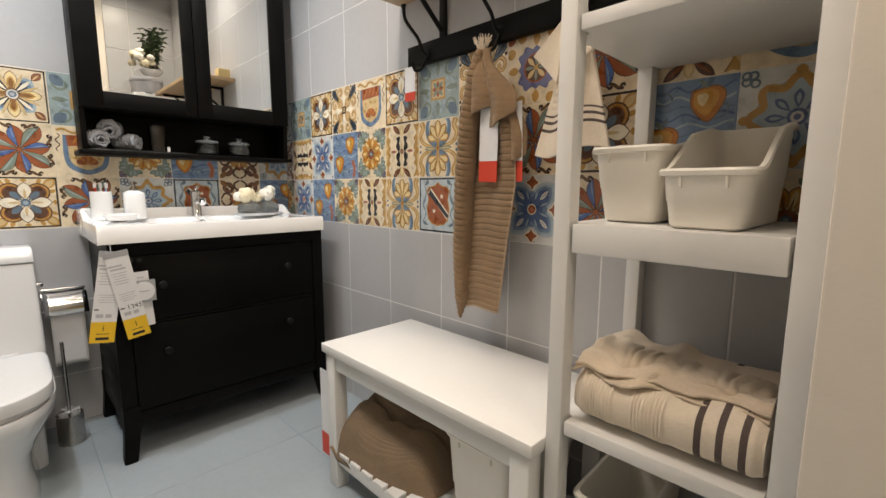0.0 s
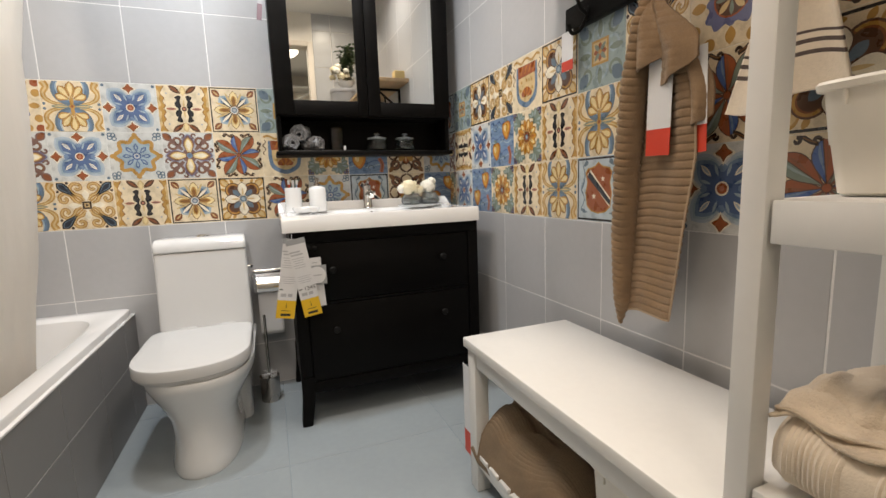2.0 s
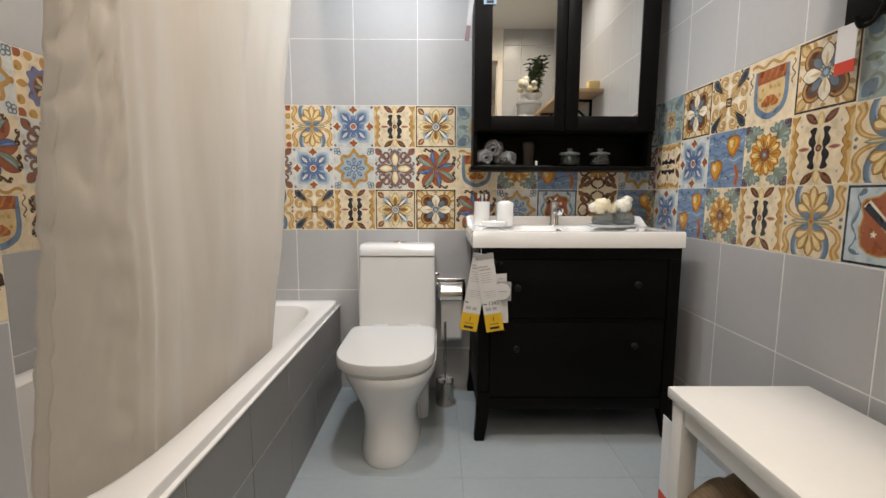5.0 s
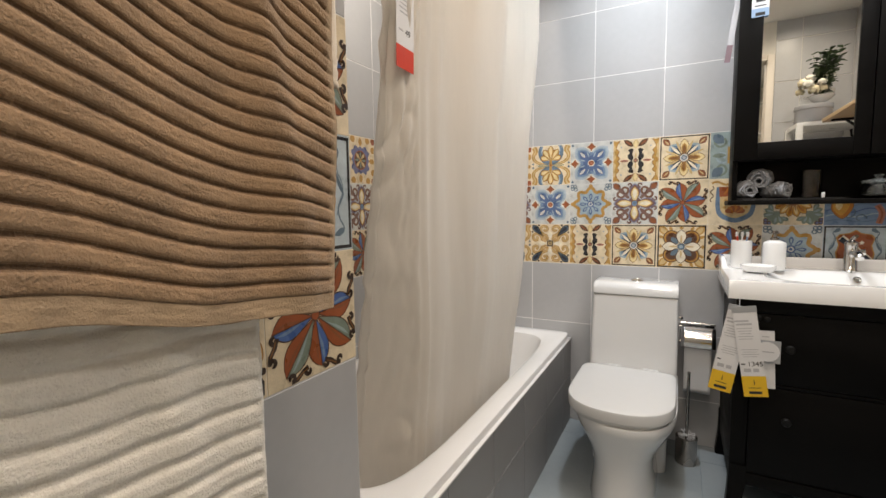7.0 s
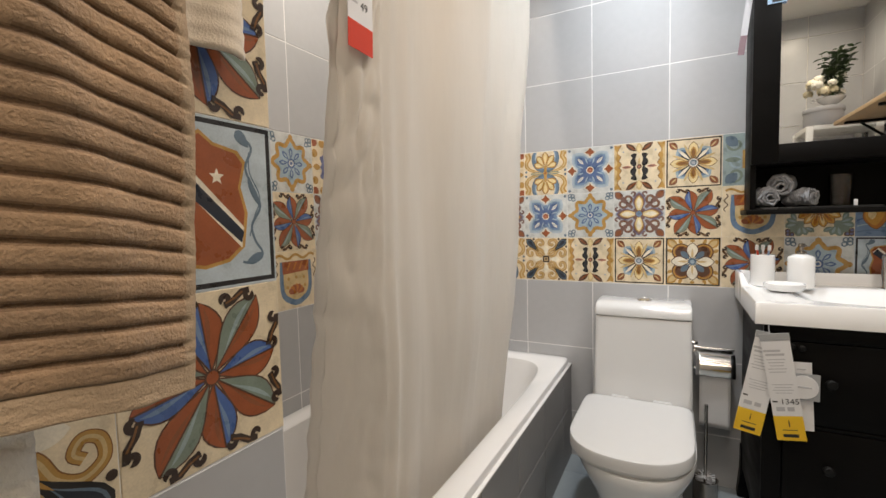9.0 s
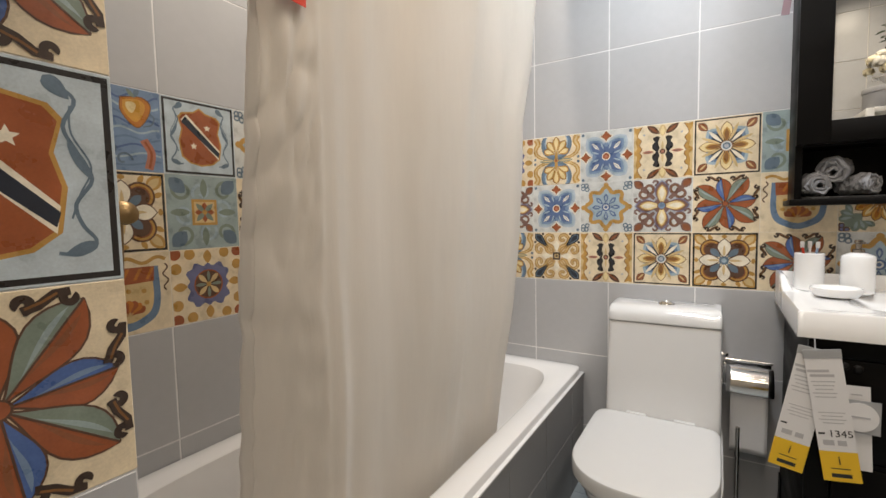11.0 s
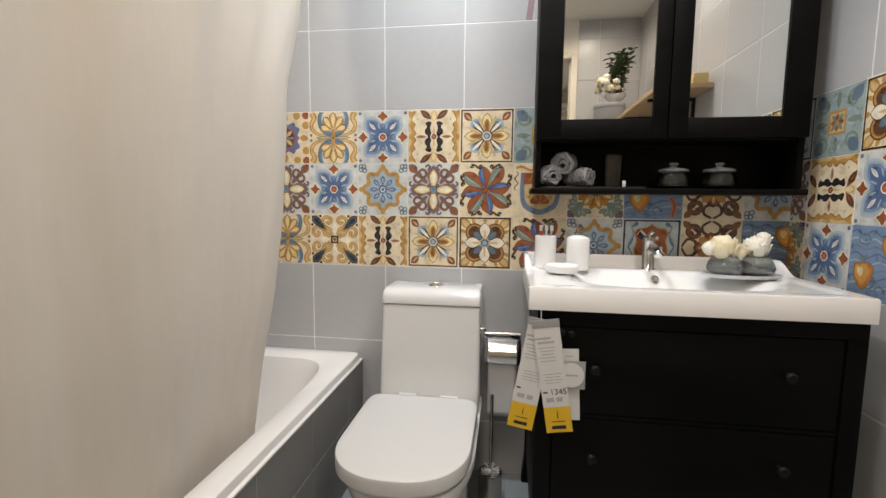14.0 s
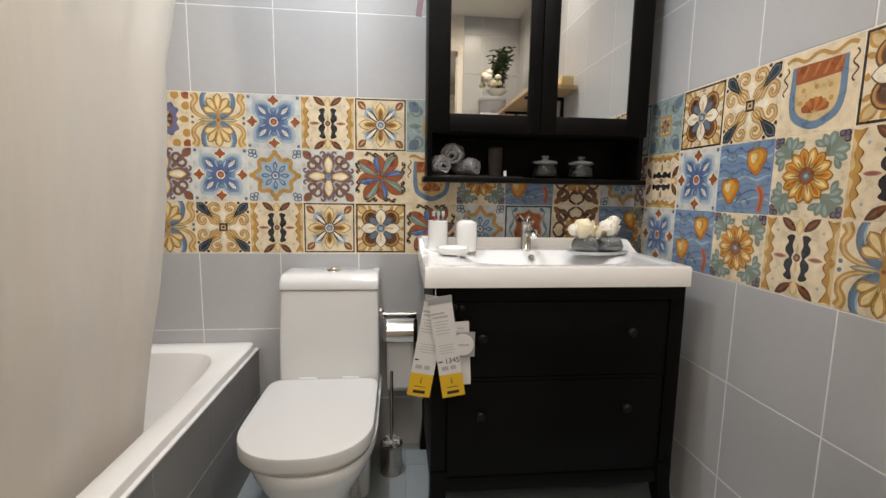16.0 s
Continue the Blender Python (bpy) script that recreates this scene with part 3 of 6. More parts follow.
TURN_IN = [(0.2, 0.20), (0.6, 0.185), (1.0, 0.13), (1.3, 0.09), (1.7, 0.06), (2.2, 0.03)]
RIGHT_EDGE = [(0.2, -0.60), (0.43, -0.565), (0.65, -0.52), (0.8, -0.468), (1.04, -0.405), (1.25, -0.372), (1.42, -0.35), (1.66, -0.245), (1.86, -0.195), (2.2, -0.18)]


def build_curtain():
    c = thing("shower_curtain", (-0.70, -0.9, 2.2), "cream woven fabric shower curtain hanging into the bathtub", "curtain")

    def fn(u, v):
        z = 0.2 + 2.0 * v
        y = lerp_table(LEFT_EDGE, z) * (1 - u) + lerp_table(RIGHT_EDGE, z) * u
        soft = smooth01((z - 0.3) / 1.6)
        x = -0.70 - 0.03 * (1 - smooth01((z - 0.25) / 0.6))
        x += (0.012 + 0.012 * soft) * math.sin(u * 2 * math.pi * 2.1 + 0.8 + 0.5 * v) + 0.008 * soft * math.sin(u * 2 * math.pi * 5.3 + 1.0)
        x -= lerp_table(TURN_IN, z) * max(0.0, 1 - u / 0.13) ** 1.3 + 0.012 * math.exp(-((u - 0.17) / 0.03) ** 2)
        x -= 0.05 * smooth01((u - 0.9) / 0.1) * v
        x += 0.006 * nz(u * 9, v * 3) + 0.003 * nz(u * 22, v * 9, 3.0)
        band = 1 - smooth01((u - 0.085) / 0.02)
        x += band * (0.020 * abs(nz(u * 22 + z * 4.0, z * 8.0 - u * 24, 6.0)) + 0.004 * nz(u * 60, z * 22, 2.0)) + 0.004 * math.exp(-((u - 0.095) / 0.008) ** 2)
        y += band * 0.004 * nz(z * 11, 4.0)
        return Vector((x, y, z))

    part("cloth", sheet(bmesh.new(), fn, 260, 220), CURTAIN, c, "cream fabric with soft folds", modifiers=(("SOLIDIFY", 0.0012),))

    def hem(u, v):
        p = fn(u * 0.012, v)
        return p + Vector((0.0006 * math.sin(v * 260), 0.0, 0)) + Vector((0.0016, 0, 0))

    part("hem", sheet(bmesh.new(), hem, 4, 260), CURTAIN, c, "puckered side hem", modifiers=(("SOLIDIFY", 0.002),))
    bm = tube(bmesh.new(), [(-0.70, YS + 0.002, 2.235), (-0.70, -0.003, 2.235)], 0.0125, 14)
    solo("curtain_rail", bm, CHROME, "chrome curtain rail over the bathtub", "rail")
    for i in range(11):
        y = -1.40 + 1.18 * i / 10
        bm = bmesh.new()
        tube(bm, [(-0.70 + 0.02 * math.cos(a), y, 2.222 + 0.03 * math.sin(a)) for a in np.linspace(0, 2 * math.pi, 17)], 0.002, 6)
        part("ring", bm, CHROME, c)


build_curtain()


# ---- towels on the pier wall ----
def ribbed_towel(name, label, y_right, y_left, z_bottom, z_top, x_at, ribs, mats, depth, drop=0.0, wave=1.0, hem=0.02, lean=0.0, tilt=0.0, sag=0.25):
    """A towel with horizontal ribs hanging on the pier: folded once over its hook, wide folds down its face."""
    t = thing(name, (x_at, (y_right + y_left) / 2, z_top), label, "towel")
    nv = ribs * 14

    def fn(u, v):
        z = z_bottom + (z_top - z_bottom) * v
        top = smooth01((z - 1.05) / 0.65)
        pinch = 1 - 0.10 * top
        yc = (y_right + y_left) / 2
        y = yc + (y_right + (y_left - y_right) * u - yc) * pinch
        y += lean * v * (1 - u)
        x = x_at + wave * (0.014 * math.sin(u * 9.0 + 2.0 * v + 0.6) * (0.4 + 0.8 * v) + 0.030 * math.exp(-((u - 0.12 - 0.30 * v) / 0.06) ** 2) * (0.25 + v) + 0.006 * nz(u * 5, v * 5))
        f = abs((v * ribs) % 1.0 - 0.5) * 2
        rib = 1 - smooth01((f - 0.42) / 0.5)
        if z < z_bottom + hem or u < 0.02:
            rib = 0.55
        x += depth * rib + 0.0010 * nz(u * 60, v * 160) + 0.0016 * nz(u * 24, v * 30, 8.0)
        z += -drop * smooth01(u * 1.4) * (1 - 0.5 * v) + tilt * (1 - u) + wave * (0.010 * math.sin(u * 7.0 + 1.3) * (1 - v) + 0.010 * nz(u * 3, v * 4, 5)) - sag * v * (1 - u) ** 1.4 + wave * 0.02 * v * math.sin(u * 7 + 1.0)
        return Vector((x, y, z))

    # material by rib: ridge, slope or groove, the last two with shade in their colour
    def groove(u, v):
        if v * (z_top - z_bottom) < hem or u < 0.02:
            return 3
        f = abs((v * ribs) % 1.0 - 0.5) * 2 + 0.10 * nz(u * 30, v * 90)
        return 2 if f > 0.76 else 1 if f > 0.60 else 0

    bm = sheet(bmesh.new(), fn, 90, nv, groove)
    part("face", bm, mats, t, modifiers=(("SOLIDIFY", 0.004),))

    def back(u, v):
        p = fn(u, 0.12 + 0.88 * v)
        return Vector((max(p.x - 0.025, XS + 0.012), p.y - 0.004, p.z + 0.012))

    part("back_fold", sheet(bmesh.new(), back, 30, 30), mats[0], t, modifiers=(("SOLIDIFY", 0.004),))
    return t


ribbed_towel("brown_towel", "thick brown ribbed terry towel hanging on the pier", -1.845, -2.30, 0.968, 1.95, -0.515, 40, [TOWEL_BROWN, TOWEL_SLOPE_SHADED, TOWEL_GROOVE_SHADED, TOWEL_HEM], 0.0040, lean=0.045, drop=-0.06, hem=0.026)
ribbed_towel("white_towel", "white ribbed terry towel hanging below a brown one", -1.937, -2.29, 0.50, 1.30, -0.548, 27, [TOWEL_WHITE, TOWEL_WHITE, TOWEL_WHITE, TOWEL_WHITE], 0.005, wave=0.3, tilt=-0.04, sag=0.0)


def build_small_towel():
    t = thing("cream_towel", (-0.63, -1.74, 1.7), "cream hand towel with a ridged hem hanging behind a brown towel", "towel")

    def fn(u, v):
        z = 1.313 + 0.54 * v
        y = -1.682 - 0.12 * u
        return Vector((-0.632 + 0.008 * math.sin(u * 8 + v) + (0.0015 * math.sin(v * 170) if v < 0.12 else 0), y - 0.01 * v, z))

    part("face", sheet(bmesh.new(), fn, 20, 80), TOWEL_CREAM, t, modifiers=(("SOLIDIFY", 0.006),))


build_small_towel()
rail = thing("towel_hook_rail", (XS + 0.02, -1.98, 1.86), "black wooden rail with hooks on the pier wall", "hook rail")
part("board", boxed(XS + 0.001, XS + 0.019, -2.28, -1.66, 1.80, 1.885, bevel=0.002), BLACK_WOOD, rail)
for hy in (-1.74, -2.06, -2.16):
    part("hook", tube(bmesh.new(), arc_path([(XS + 0.019, hy, 1.86), (XS + 0.06, hy, 1.835), (XS + 0.10, hy, 1.835), (XS + 0.12, hy, 1.87)]), 0.006, 8), BLACK_METAL, rail)

# ---- things on the basin ----
ZB = 0.850


def build_cup():
    x, y = 0.117, -0.125
    c = thing("tumbler", (x, y, ZB), "white ribbed ceramic tumbler holding toothbrushes", "cup")
    prof = [(0.034, 0)]
    for i in range(10):
        prof += [(0.0375, 0.004 + i * 0.0104), (0.0360, 0.0100 + i * 0.0104)]
    prof += [(0.0375, 0.110), (0.0350, 0.112), (0.034, 0.02), (0.001, 0.02)]
    part("body", lathe(bmesh.new(), prof, (x, y, ZB), 36), BASIN_WHITE, c)
    for dx, m, a in ((-0.010, TAG_RED, 8), (0.012, TAG_BLUE, -6), (0.002, TAG_WHITE, 15)):
        bm = tube(bmesh.new(), [(x + dx * 0.4, y, ZB + 0.025), (x + dx * 1.6, y + 0.005 + a * 0.001, ZB + 0.134)], 0.0034, 8)
        brush = part("toothbrush", bm, m, c, "slim plastic toothbrush")
        part("bristles", boxed(x + dx * 1.6 - 0.005, x + dx * 1.6 + 0.005, y + 0.001 + a * 0.001, y + 0.012 + a * 0.001, ZB + 0.126, ZB + 0.146, bevel=0.002), TAG_WHITE, brush)


def build_dispenser():
    at = (0.222, -0.150, ZB)
    d = thing("soap_dispenser", at, "white ribbed ceramic soap dispenser with a metal pump", "dispenser")
    prof = [(0.035, 0)]
    for i in range(8):
        prof += [(0.0390, 0.004 + i * 0.0112), (0.0378, 0.0098 + i * 0.0112)]
    prof += [(0.0388, 0.100), (0.036, 0.108), (0.022, 0.115), (0.014, 0.117)]
    part("body", lathe(bmesh.new(), prof, at, 36), BASIN_WHITE, d)
    bm = lathe(bmesh.new(), [(0.014, 0.116), (0.014, 0.126), (0.007, 0.128), (0.007, 0.142), (0.010, 0.144), (0.009, 0.153), (0.001, 0.154)], at, 20)
    tube(bm, [(at[0], at[1], at[2] + 0.149), (at[0] + 0.005, at[1] - 0.034, at[2] + 0.146)], 0.004, 8)
    part("pump", bm, DARK_STEEL, d, "brushed metal pump")


build_cup()
build_dispenser()
bm = lathe(bmesh.new(), [(0.032, 0), (0.048, 0.004), (0.057, 0.016), (0.058, 0.026), (0.054, 0.026), (0.046, 0.012), (0.001, 0.010)], (0.160, -0.245, ZB), 36)
solo("soap_dish", bm, BASIN_WHITE, "round white ceramic soap dish", "dish")


def bloom(bm, at, r, n=26, seed=0):
    """A full flower head: cupped petals lying over one another round a ball."""
    rnd = random.Random(seed)
    at = Vector(at)
    for k in range(n):
        ring = (k + 0.5) / n
        a = k * 2.399 + rnd.uniform(-0.3, 0.3)
        tilt = 2.05 * ring
        rr = r * (0.62 + 0.38 * ring) * rnd.uniform(0.92, 1.08)
        span = 0.50 + 0.18 * rnd.random()
        turn = Matrix.Rotation(a, 3, "Z") @ Matrix.Rotation(tilt, 3, "Y")
        rows = []
        for i in range(5):
            p = -1 + i / 2
            row = []
            for j in range(5):
                q = -1 + j / 2
                w = math.sqrt(max(0.0, 1 - 0.55 * p * p))
                lift = 1 + 0.16 * max(0.0, -p) ** 2 + 0.03 * rnd.uniform(-1, 1)
                d = Vector((math.sin(span * p), math.sin(span * q * w), 1)).normalized()
                row.append(bm.verts.new(at + turn @ d * rr * lift))
            rows.append(row)
        for a1, b1 in zip(rows, rows[1:]):
            for j in range(4):
                bm.faces.new((a1[j], a1[j + 1], b1[j + 1], b1[j]))


def leaf(bm, at, d, length, width, curl_down=0.2):
    d = Vector(d).normalized()
    side = d.cross(Vector((0, 0, 1)))
    side = side.normalized() if side.length > 0.05 else Vector((1, 0, 0))
    up = side.cross(d)
    rows = []
    for i in range(5):
        t = i / 4
        w = width * math.sin(math.pi * min(0.97, t * 0.92 + 0.06))
        c = Vector(at) + d * length * t - Vector((0, 0, 1)) * curl_down * length * t * t
        rows.append([bm.verts.new(c + side * w * s + up * abs(s) * w * 0.25) for s in (-1, 0, 1)])
    for a, b in zip(rows, rows[1:]):
        for i in range(2):
            bm.faces.new((a[i], a[i + 1], b[i + 1], b[i]))


TRAY_GREY = mat("pale_grey_glaze", (0.50, 0.51, 0.51), 0.25, vary=0.06)
bm = loft(bmesh.new(), [superellipse(0.700, -0.215, a, b, z, 40, 2.6) for a, b, z in ((0.095, 0.050, ZB), (0.106, 0.060, ZB + 0.004), (0.112, 0.066, ZB + 0.013), (0.107, 0.061, ZB + 0.013), (0.098, 0.052, ZB + 0.006))])
solo("oval_tray", bm, TRAY_GREY, "grey oval ceramic tray on the washbasin", "tray")


def build_flower_bowl(x, y, r, label, blooms, leaves, seed):
    v = thing("flower_bowl", (x, y, ZB + 0.007), label, "flowers", group="flower bowls on the tray")
    prof = [(r * 0.55, 0), (r * 0.95, 0.010), (r * 1.02, 0.024), (r * 0.86, 0.044), (r * 0.70, 0.052), (r * 0.73, 0.058), (r * 0.69, 0.058), (r * 0.66, 0.052), (r * 0.82, 0.044), (r * 0.98, 0.024), (r * 0.9, 0.012), (0.001, 0.004)]
    part("bowl", lathe(bmesh.new(), prof, (x, y, ZB + 0.0075), 30), BOWL_GLASS, v, "clear glass bowl")
    rnd = random.Random(seed)
    for i, (dx, dy, dz, br, m) in enumerate(blooms):
        bm = bmesh.new()
        bloom(bm, (x + dx, y + dy, ZB + dz), br, 30, seed + i)
        part("bloom", bm, m, v, modifiers=(("SOLIDIFY", 0.0006),))
    bm = bmesh.new()
    for i in range(leaves):
        a = rnd.uniform(0, 6.28)
        leaf(bm, (x + 0.012 * math.cos(a), y + 0.012 * math.sin(a), ZB + 0.035), (math.cos(a), math.sin(a), rnd.uniform(0.0, 0.7)), rnd.uniform(0.03, 0.048), 0.010)
    for i in range(5):
        a = i * 1.3
        tube(bm, [(x + 0.008 * math.cos(a), y + 0.01 * math.sin(a), ZB + 0.012), (x + 0.012 * math.cos(a + 1), y + 0.012 * math.sin(a + 1), ZB + 0.08)], 0.0016, 5)
    part("leaves", bm, LEAF, v)


build_flower_bowl(0.655, -0.215, 0.050, "cream roses with leaves in a round glass bowl", [(-0.012, -0.008, 0.094, 0.042, PETAL_WARM), (-0.046, -0.004, 0.088, 0.024, PETAL), (0.030, -0.016, 0.084, 0.024, PETAL_WARM)], 26, 3)
build_flower_bowl(0.748, -0.212, 0.048, "white rose in a round glass bowl", [(-0.010, -0.006, 0.094, 0.037, PETAL), (0.012, 0.004, 0.120, 0.023, PETAL)], 14, 9)

# ---- things on the cabinet's open shelf ----
ZC = 1.1232
tray = solo("serving_tray", boxed(0.092, 0.432, -0.135, -0.03, ZC, ZC + 0.006, bevel=0.002), TRAY_BLACK, "flat black tray on the open cabinet shelf", "tray")


def towel_roll(at, r, length, turn_z, tilt, name_label):
    bm = bmesh.new()
    pts = []
    n, turns = 60, 2.6
    for i in range(n + 1):
        t = i / n
        a = t * turns * 2 * math.pi
        rr = r * (0.25 + 0.75 * t)
        pts.append((rr * math.cos(a), rr * math.sin(a)))
    m = Matrix.Translation(at) @ Matrix.Rotation(radians(turn_z), 4, "Z") @ Matrix.Rotation(radians(90 + tilt), 4, "X")

    def fn(u, v):
        x, y = pts[min(n, int(u * n + 0.5))]
        k = 1 + 0.30 * nz(u * 12, v * 4, at[0] * 30) + 0.34 * nz(u * 46, v * 20, at[0] * 30) + 0.16 * nz(u * 110, v * 40, at[0] * 30) + 0.05 * math.sin(v * 40) * 0.3
        return m @ Vector((x * k, y * k, (v - 0.5) * length + 0.004 * nz(u * 9, 2.0)))

    sheet(bm, fn, n, 30)
    solo("rolled_towel", bm, TOWEL_GREY, name_label, "towel", group="rolled grey towels", modifiers=(("SOLIDIFY", 0.007),))


towel_roll((0.126, -0.092, ZC + 0.041), 0.033, 0.085, 12, 0, "rolled grey terry face towel on a black tray")
towel_roll((0.178, -0.085, ZC + 0.084), 0.033, 0.085, -20, 6, "rolled grey terry face towel stacked on others")
towel_roll((0.226, -0.092, ZC + 0.037), 0.029, 0.085, 48, 0, "rolled grey terry face towel on a black tray")
bm = lathe(bmesh.new(), [(0.028, 0), (0.031, 0.002), (0.034, 0.105), (0.0325, 0.105), (0.0295, 0.006), (0.001, 0.005)], (0.334, -0.095, ZC + 0.0065), 32)
solo("smoked_glass", bm, SMOKE_GLASS, "smoked drinking glass on a black tray", "glass")
solo("small_label", boxed(0.360, 0.370, -0.131, -0.128, ZC + 0.0065, ZC + 0.026, bevel=0.0008), TAG_WHITE, "small white label standing on the tray", "label")


def build_jar():
    j = thing("glass_jar", (0.527, -0.10, ZC), "bulging blue-tinted glass jar with a lid", "jar", group="glass jars on the cabinet shelf")
    at = (0.527, -0.10, ZC)
    prof = [(0.034, 0), (0.047, 0.006), (0.052, 0.022), (0.048, 0.042), (0.042, 0.050), (0.043, 0.055), (0.040, 0.055), (0.039, 0.050), (0.045, 0.041), (0.0485, 0.022), (0.043, 0.009), (0.001, 0.006)]
    part("body", lathe(bmesh.new(), prof, at, 36), JAR_GLASS, j)
    lid = part("lid", lathe(bmesh.new(), [(0.036, 0.0555), (0.047, 0.057), (0.047, 0.063), (0.040, 0.067), (0.012, 0.072), (0.009, 0.074), (0.011, 0.079), (0.015, 0.083), (0.012, 0.087), (0.001, 0.088)], at, 36), PALE_GLASS, j, "pale glass lid with a knob")
    return j


jar = build_jar()
copy_thing(jar, Matrix.Translation((0.669, -0.10, ZC)))


# ---- hanging price tags ----
def card(parent, x, y, z_top, w, h, angle, bands, name="tag", label="", normal="y", t=0.0012):
    """A flat card hanging from its top middle, turned by an angle in its own plane; bands are (from, to, material) of its height."""
    out = None
    for k, (a, b, m) in enumerate(bands):
        bm = boxed(-w / 2, w / 2, -t / 2, t / 2, -h * b, -h * a)
        place = Matrix.Translation((x, y, z_top)) @ (Matrix.Rotation(radians(90), 4, "Z") if normal == "x" else Matrix()) @ Matrix.Rotation(radians(angle), 4, "Y")
        bmesh.ops.transform(bm, matrix=place, verts=bm.verts)
        if k == 0:
            out = part(name, bm, m, parent, label, smooth=False)
        else:
            part("printed_area", bm, m, out, smooth=False)
    return out, place


def bars(parent, place, rows, t=0.0012):
    """Unreadable print as plain bars: (x, z, width, height, material)."""
    for x, z, w, h, m in rows:
        bm = boxed(x - w / 2, x + w / 2, -t / 2 - 0.0004, -t / 2 + 0.0002, z - h / 2, z + h / 2)
        bmesh.ops.transform(bm, matrix=place, verts=bm.verts)
        part("print_bar", bm, m, parent, smooth=False)


def words(parent, text, place, x, z, size, material, off=0.001):
    cu = bpy.data.curves.new("print", "FONT")
    cu.body, cu.size, cu.align_x, cu.extrude = text, size, "CENTER", 0.00015
    tmp = bpy.data.objects.new("print", cu)
    scene.collection.objects.link(tmp)
    me = bpy.data.meshes.new_from_object(tmp.evaluated_get(bpy.context.evaluated_depsgraph_get()))
    bpy.data.objects.remove(tmp)
    bm = bmesh.new()
    bm.from_mesh(me)
    m = place @ Matrix.Translation((x, -off, z)) @ Matrix.Rotation(radians(90), 4, "X")
    bmesh.ops.transform(bm, matrix=m, verts=bm.verts)
    part("printed_number", bm, material, parent, smooth=False)


def build_vanity_tags():
    t = thing("price_tags", (0.075, -0.532, 0.775), "white and yellow card price tags hanging from the vanity", "price tag")
    part("cord", tube(bmesh.new(), [(0.078, -0.523, 0.792), (0.078, -0.531, 0.77), (0.078, -0.533, 0.755)], 0.0012, 6), TAG_GREY, t)
    for x, y, ang in ((0.080, -0.530, 10), (0.090, -0.536, -9)):
        h = 0.292
        tag, pl = card(t, x, y, 0.755, 0.068, h, ang, [(0.0, 0.76, TAG_WHITE), (0.76, 1.0, TAG_YELLOW)], label="long white tag with a yellow foot")
        film = boxed(-0.035, 0.035, -0.0016, 0.0016, -0.006, 0.014)
        bmesh.ops.transform(film, matrix=pl, verts=film.verts)
        part("film", film, PLASTIC_FILM, tag, "clear plastic sleeve edge", smooth=False)
        rows = [(-0.012, -0.035, 0.040, 0.006, TAG_GREY), (-0.006, -0.046, 0.044, 0.006, TAG_GREY)]
        rows += [(-0.006, -0.060 - 0.009 * i, 0.044 - 0.006 * (i % 3), 0.0022, TAG_GREY) for i in range(5)]
        rows += [(0.0, -0.132 - 0.008 * i, 0.048 - 0.01 * (i % 2), 0.0018, TAG_GREY) for i in range(4)]
        rows += [(-0.014, -0.202, 0.020, 0.012, TAG_GREY), (0.010, -0.202, 0.016, 0.012, TAG_GREY), (0.0, -0.278, 0.036, 0.009, TAG_INK), (0.0, -0.262, 0.034, 0.002, TAG_INK), (-0.024, -0.181, 0.012, 0.004, TAG_INK)]
        bars(tag, pl, rows)
        if ang < 0:
            words(tag, "1345", pl, 0.010, -0.188, 0.022, TAG_INK)
        words(tag, "i", pl, 0.0, -0.252, 0.028, TAG_INK)
    tag, pl = card(t, 0.154, -0.520, 0.690, 0.048, 0.195, -3, [(0.0, 1.0, TAG_WHITE)], label="plain white card")
    bars(tag, pl, [(0.0, -0.02, 0.02, 0.003, TAG_GREY)])
    bm = boxed(0.118, 0.196, -0.5285, -0.527, 0.585, 0.660)
    part("film_pocket", bm, PLASTIC_FILM, t, "small clear pocket", smooth=False)
    disc = part("round_tag", lathe(bmesh.new(), [(0.033, 0), (0.033, 0.0012), (0.001, 0.0012)], (0.160, -0.529, 0.622), 36, Matrix.Rotation(radians(90), 4, "X")), TAG_WHITE, t, "round white tag")
    bars(disc, Matrix.Translation((0.160, -0.5300, 0.622)), [(0, 0, 0.036, 0.004, TAG_GREY)])


build_vanity_tags()
for kx in (0.136, 0.160):
    solo("button_magnet", lathe(bmesh.new(), [(0.009, 0), (0.010, 0.004), (0.006, 0.009), (0.001, 0.010)], (kx, VYF, 0.728 - (kx - 0.136) * 0.15), 16, Matrix.Rotation(radians(90), 4, "X")), BLACK_METAL, "small black button on the vanity front", "button", group="buttons on the vanity")


def build_cabinet_tag():
    t = thing("cabinet_tag", (0.137, -0.172, 1.86), "small white and blue tag clipped on the mirror cabinet", "price tag")
    tag, pl = card(t, 0.137, -0.1705, 1.925, 0.055, 0.11, 0, [(0.0, 0.72, TAG_WHITE), (0.72, 1.0, TAG_BLUE)])
    bars(tag, pl, [(0, -0.03, 0.035, 0.006, TAG_INK), (0, -0.05, 0.03, 0.012, TAG_INK), (0, -0.07, 0.035, 0.004, TAG_INK), (0, -0.1, 0.03, 0.012, TAG_INK)])
    r = thing("ribbon_tag", (0.05, -0.15, 1.8), "narrow grey and red card hanging beside the mirror cabinet", "price tag")
    card(r, 0.066, -0.155, 1.90, 0.020, 0.235, 7, [(0.0, 0.72, TAG_GREY), (0.72, 1.0, TAG_MAUVE)])


build_cabinet_tag()


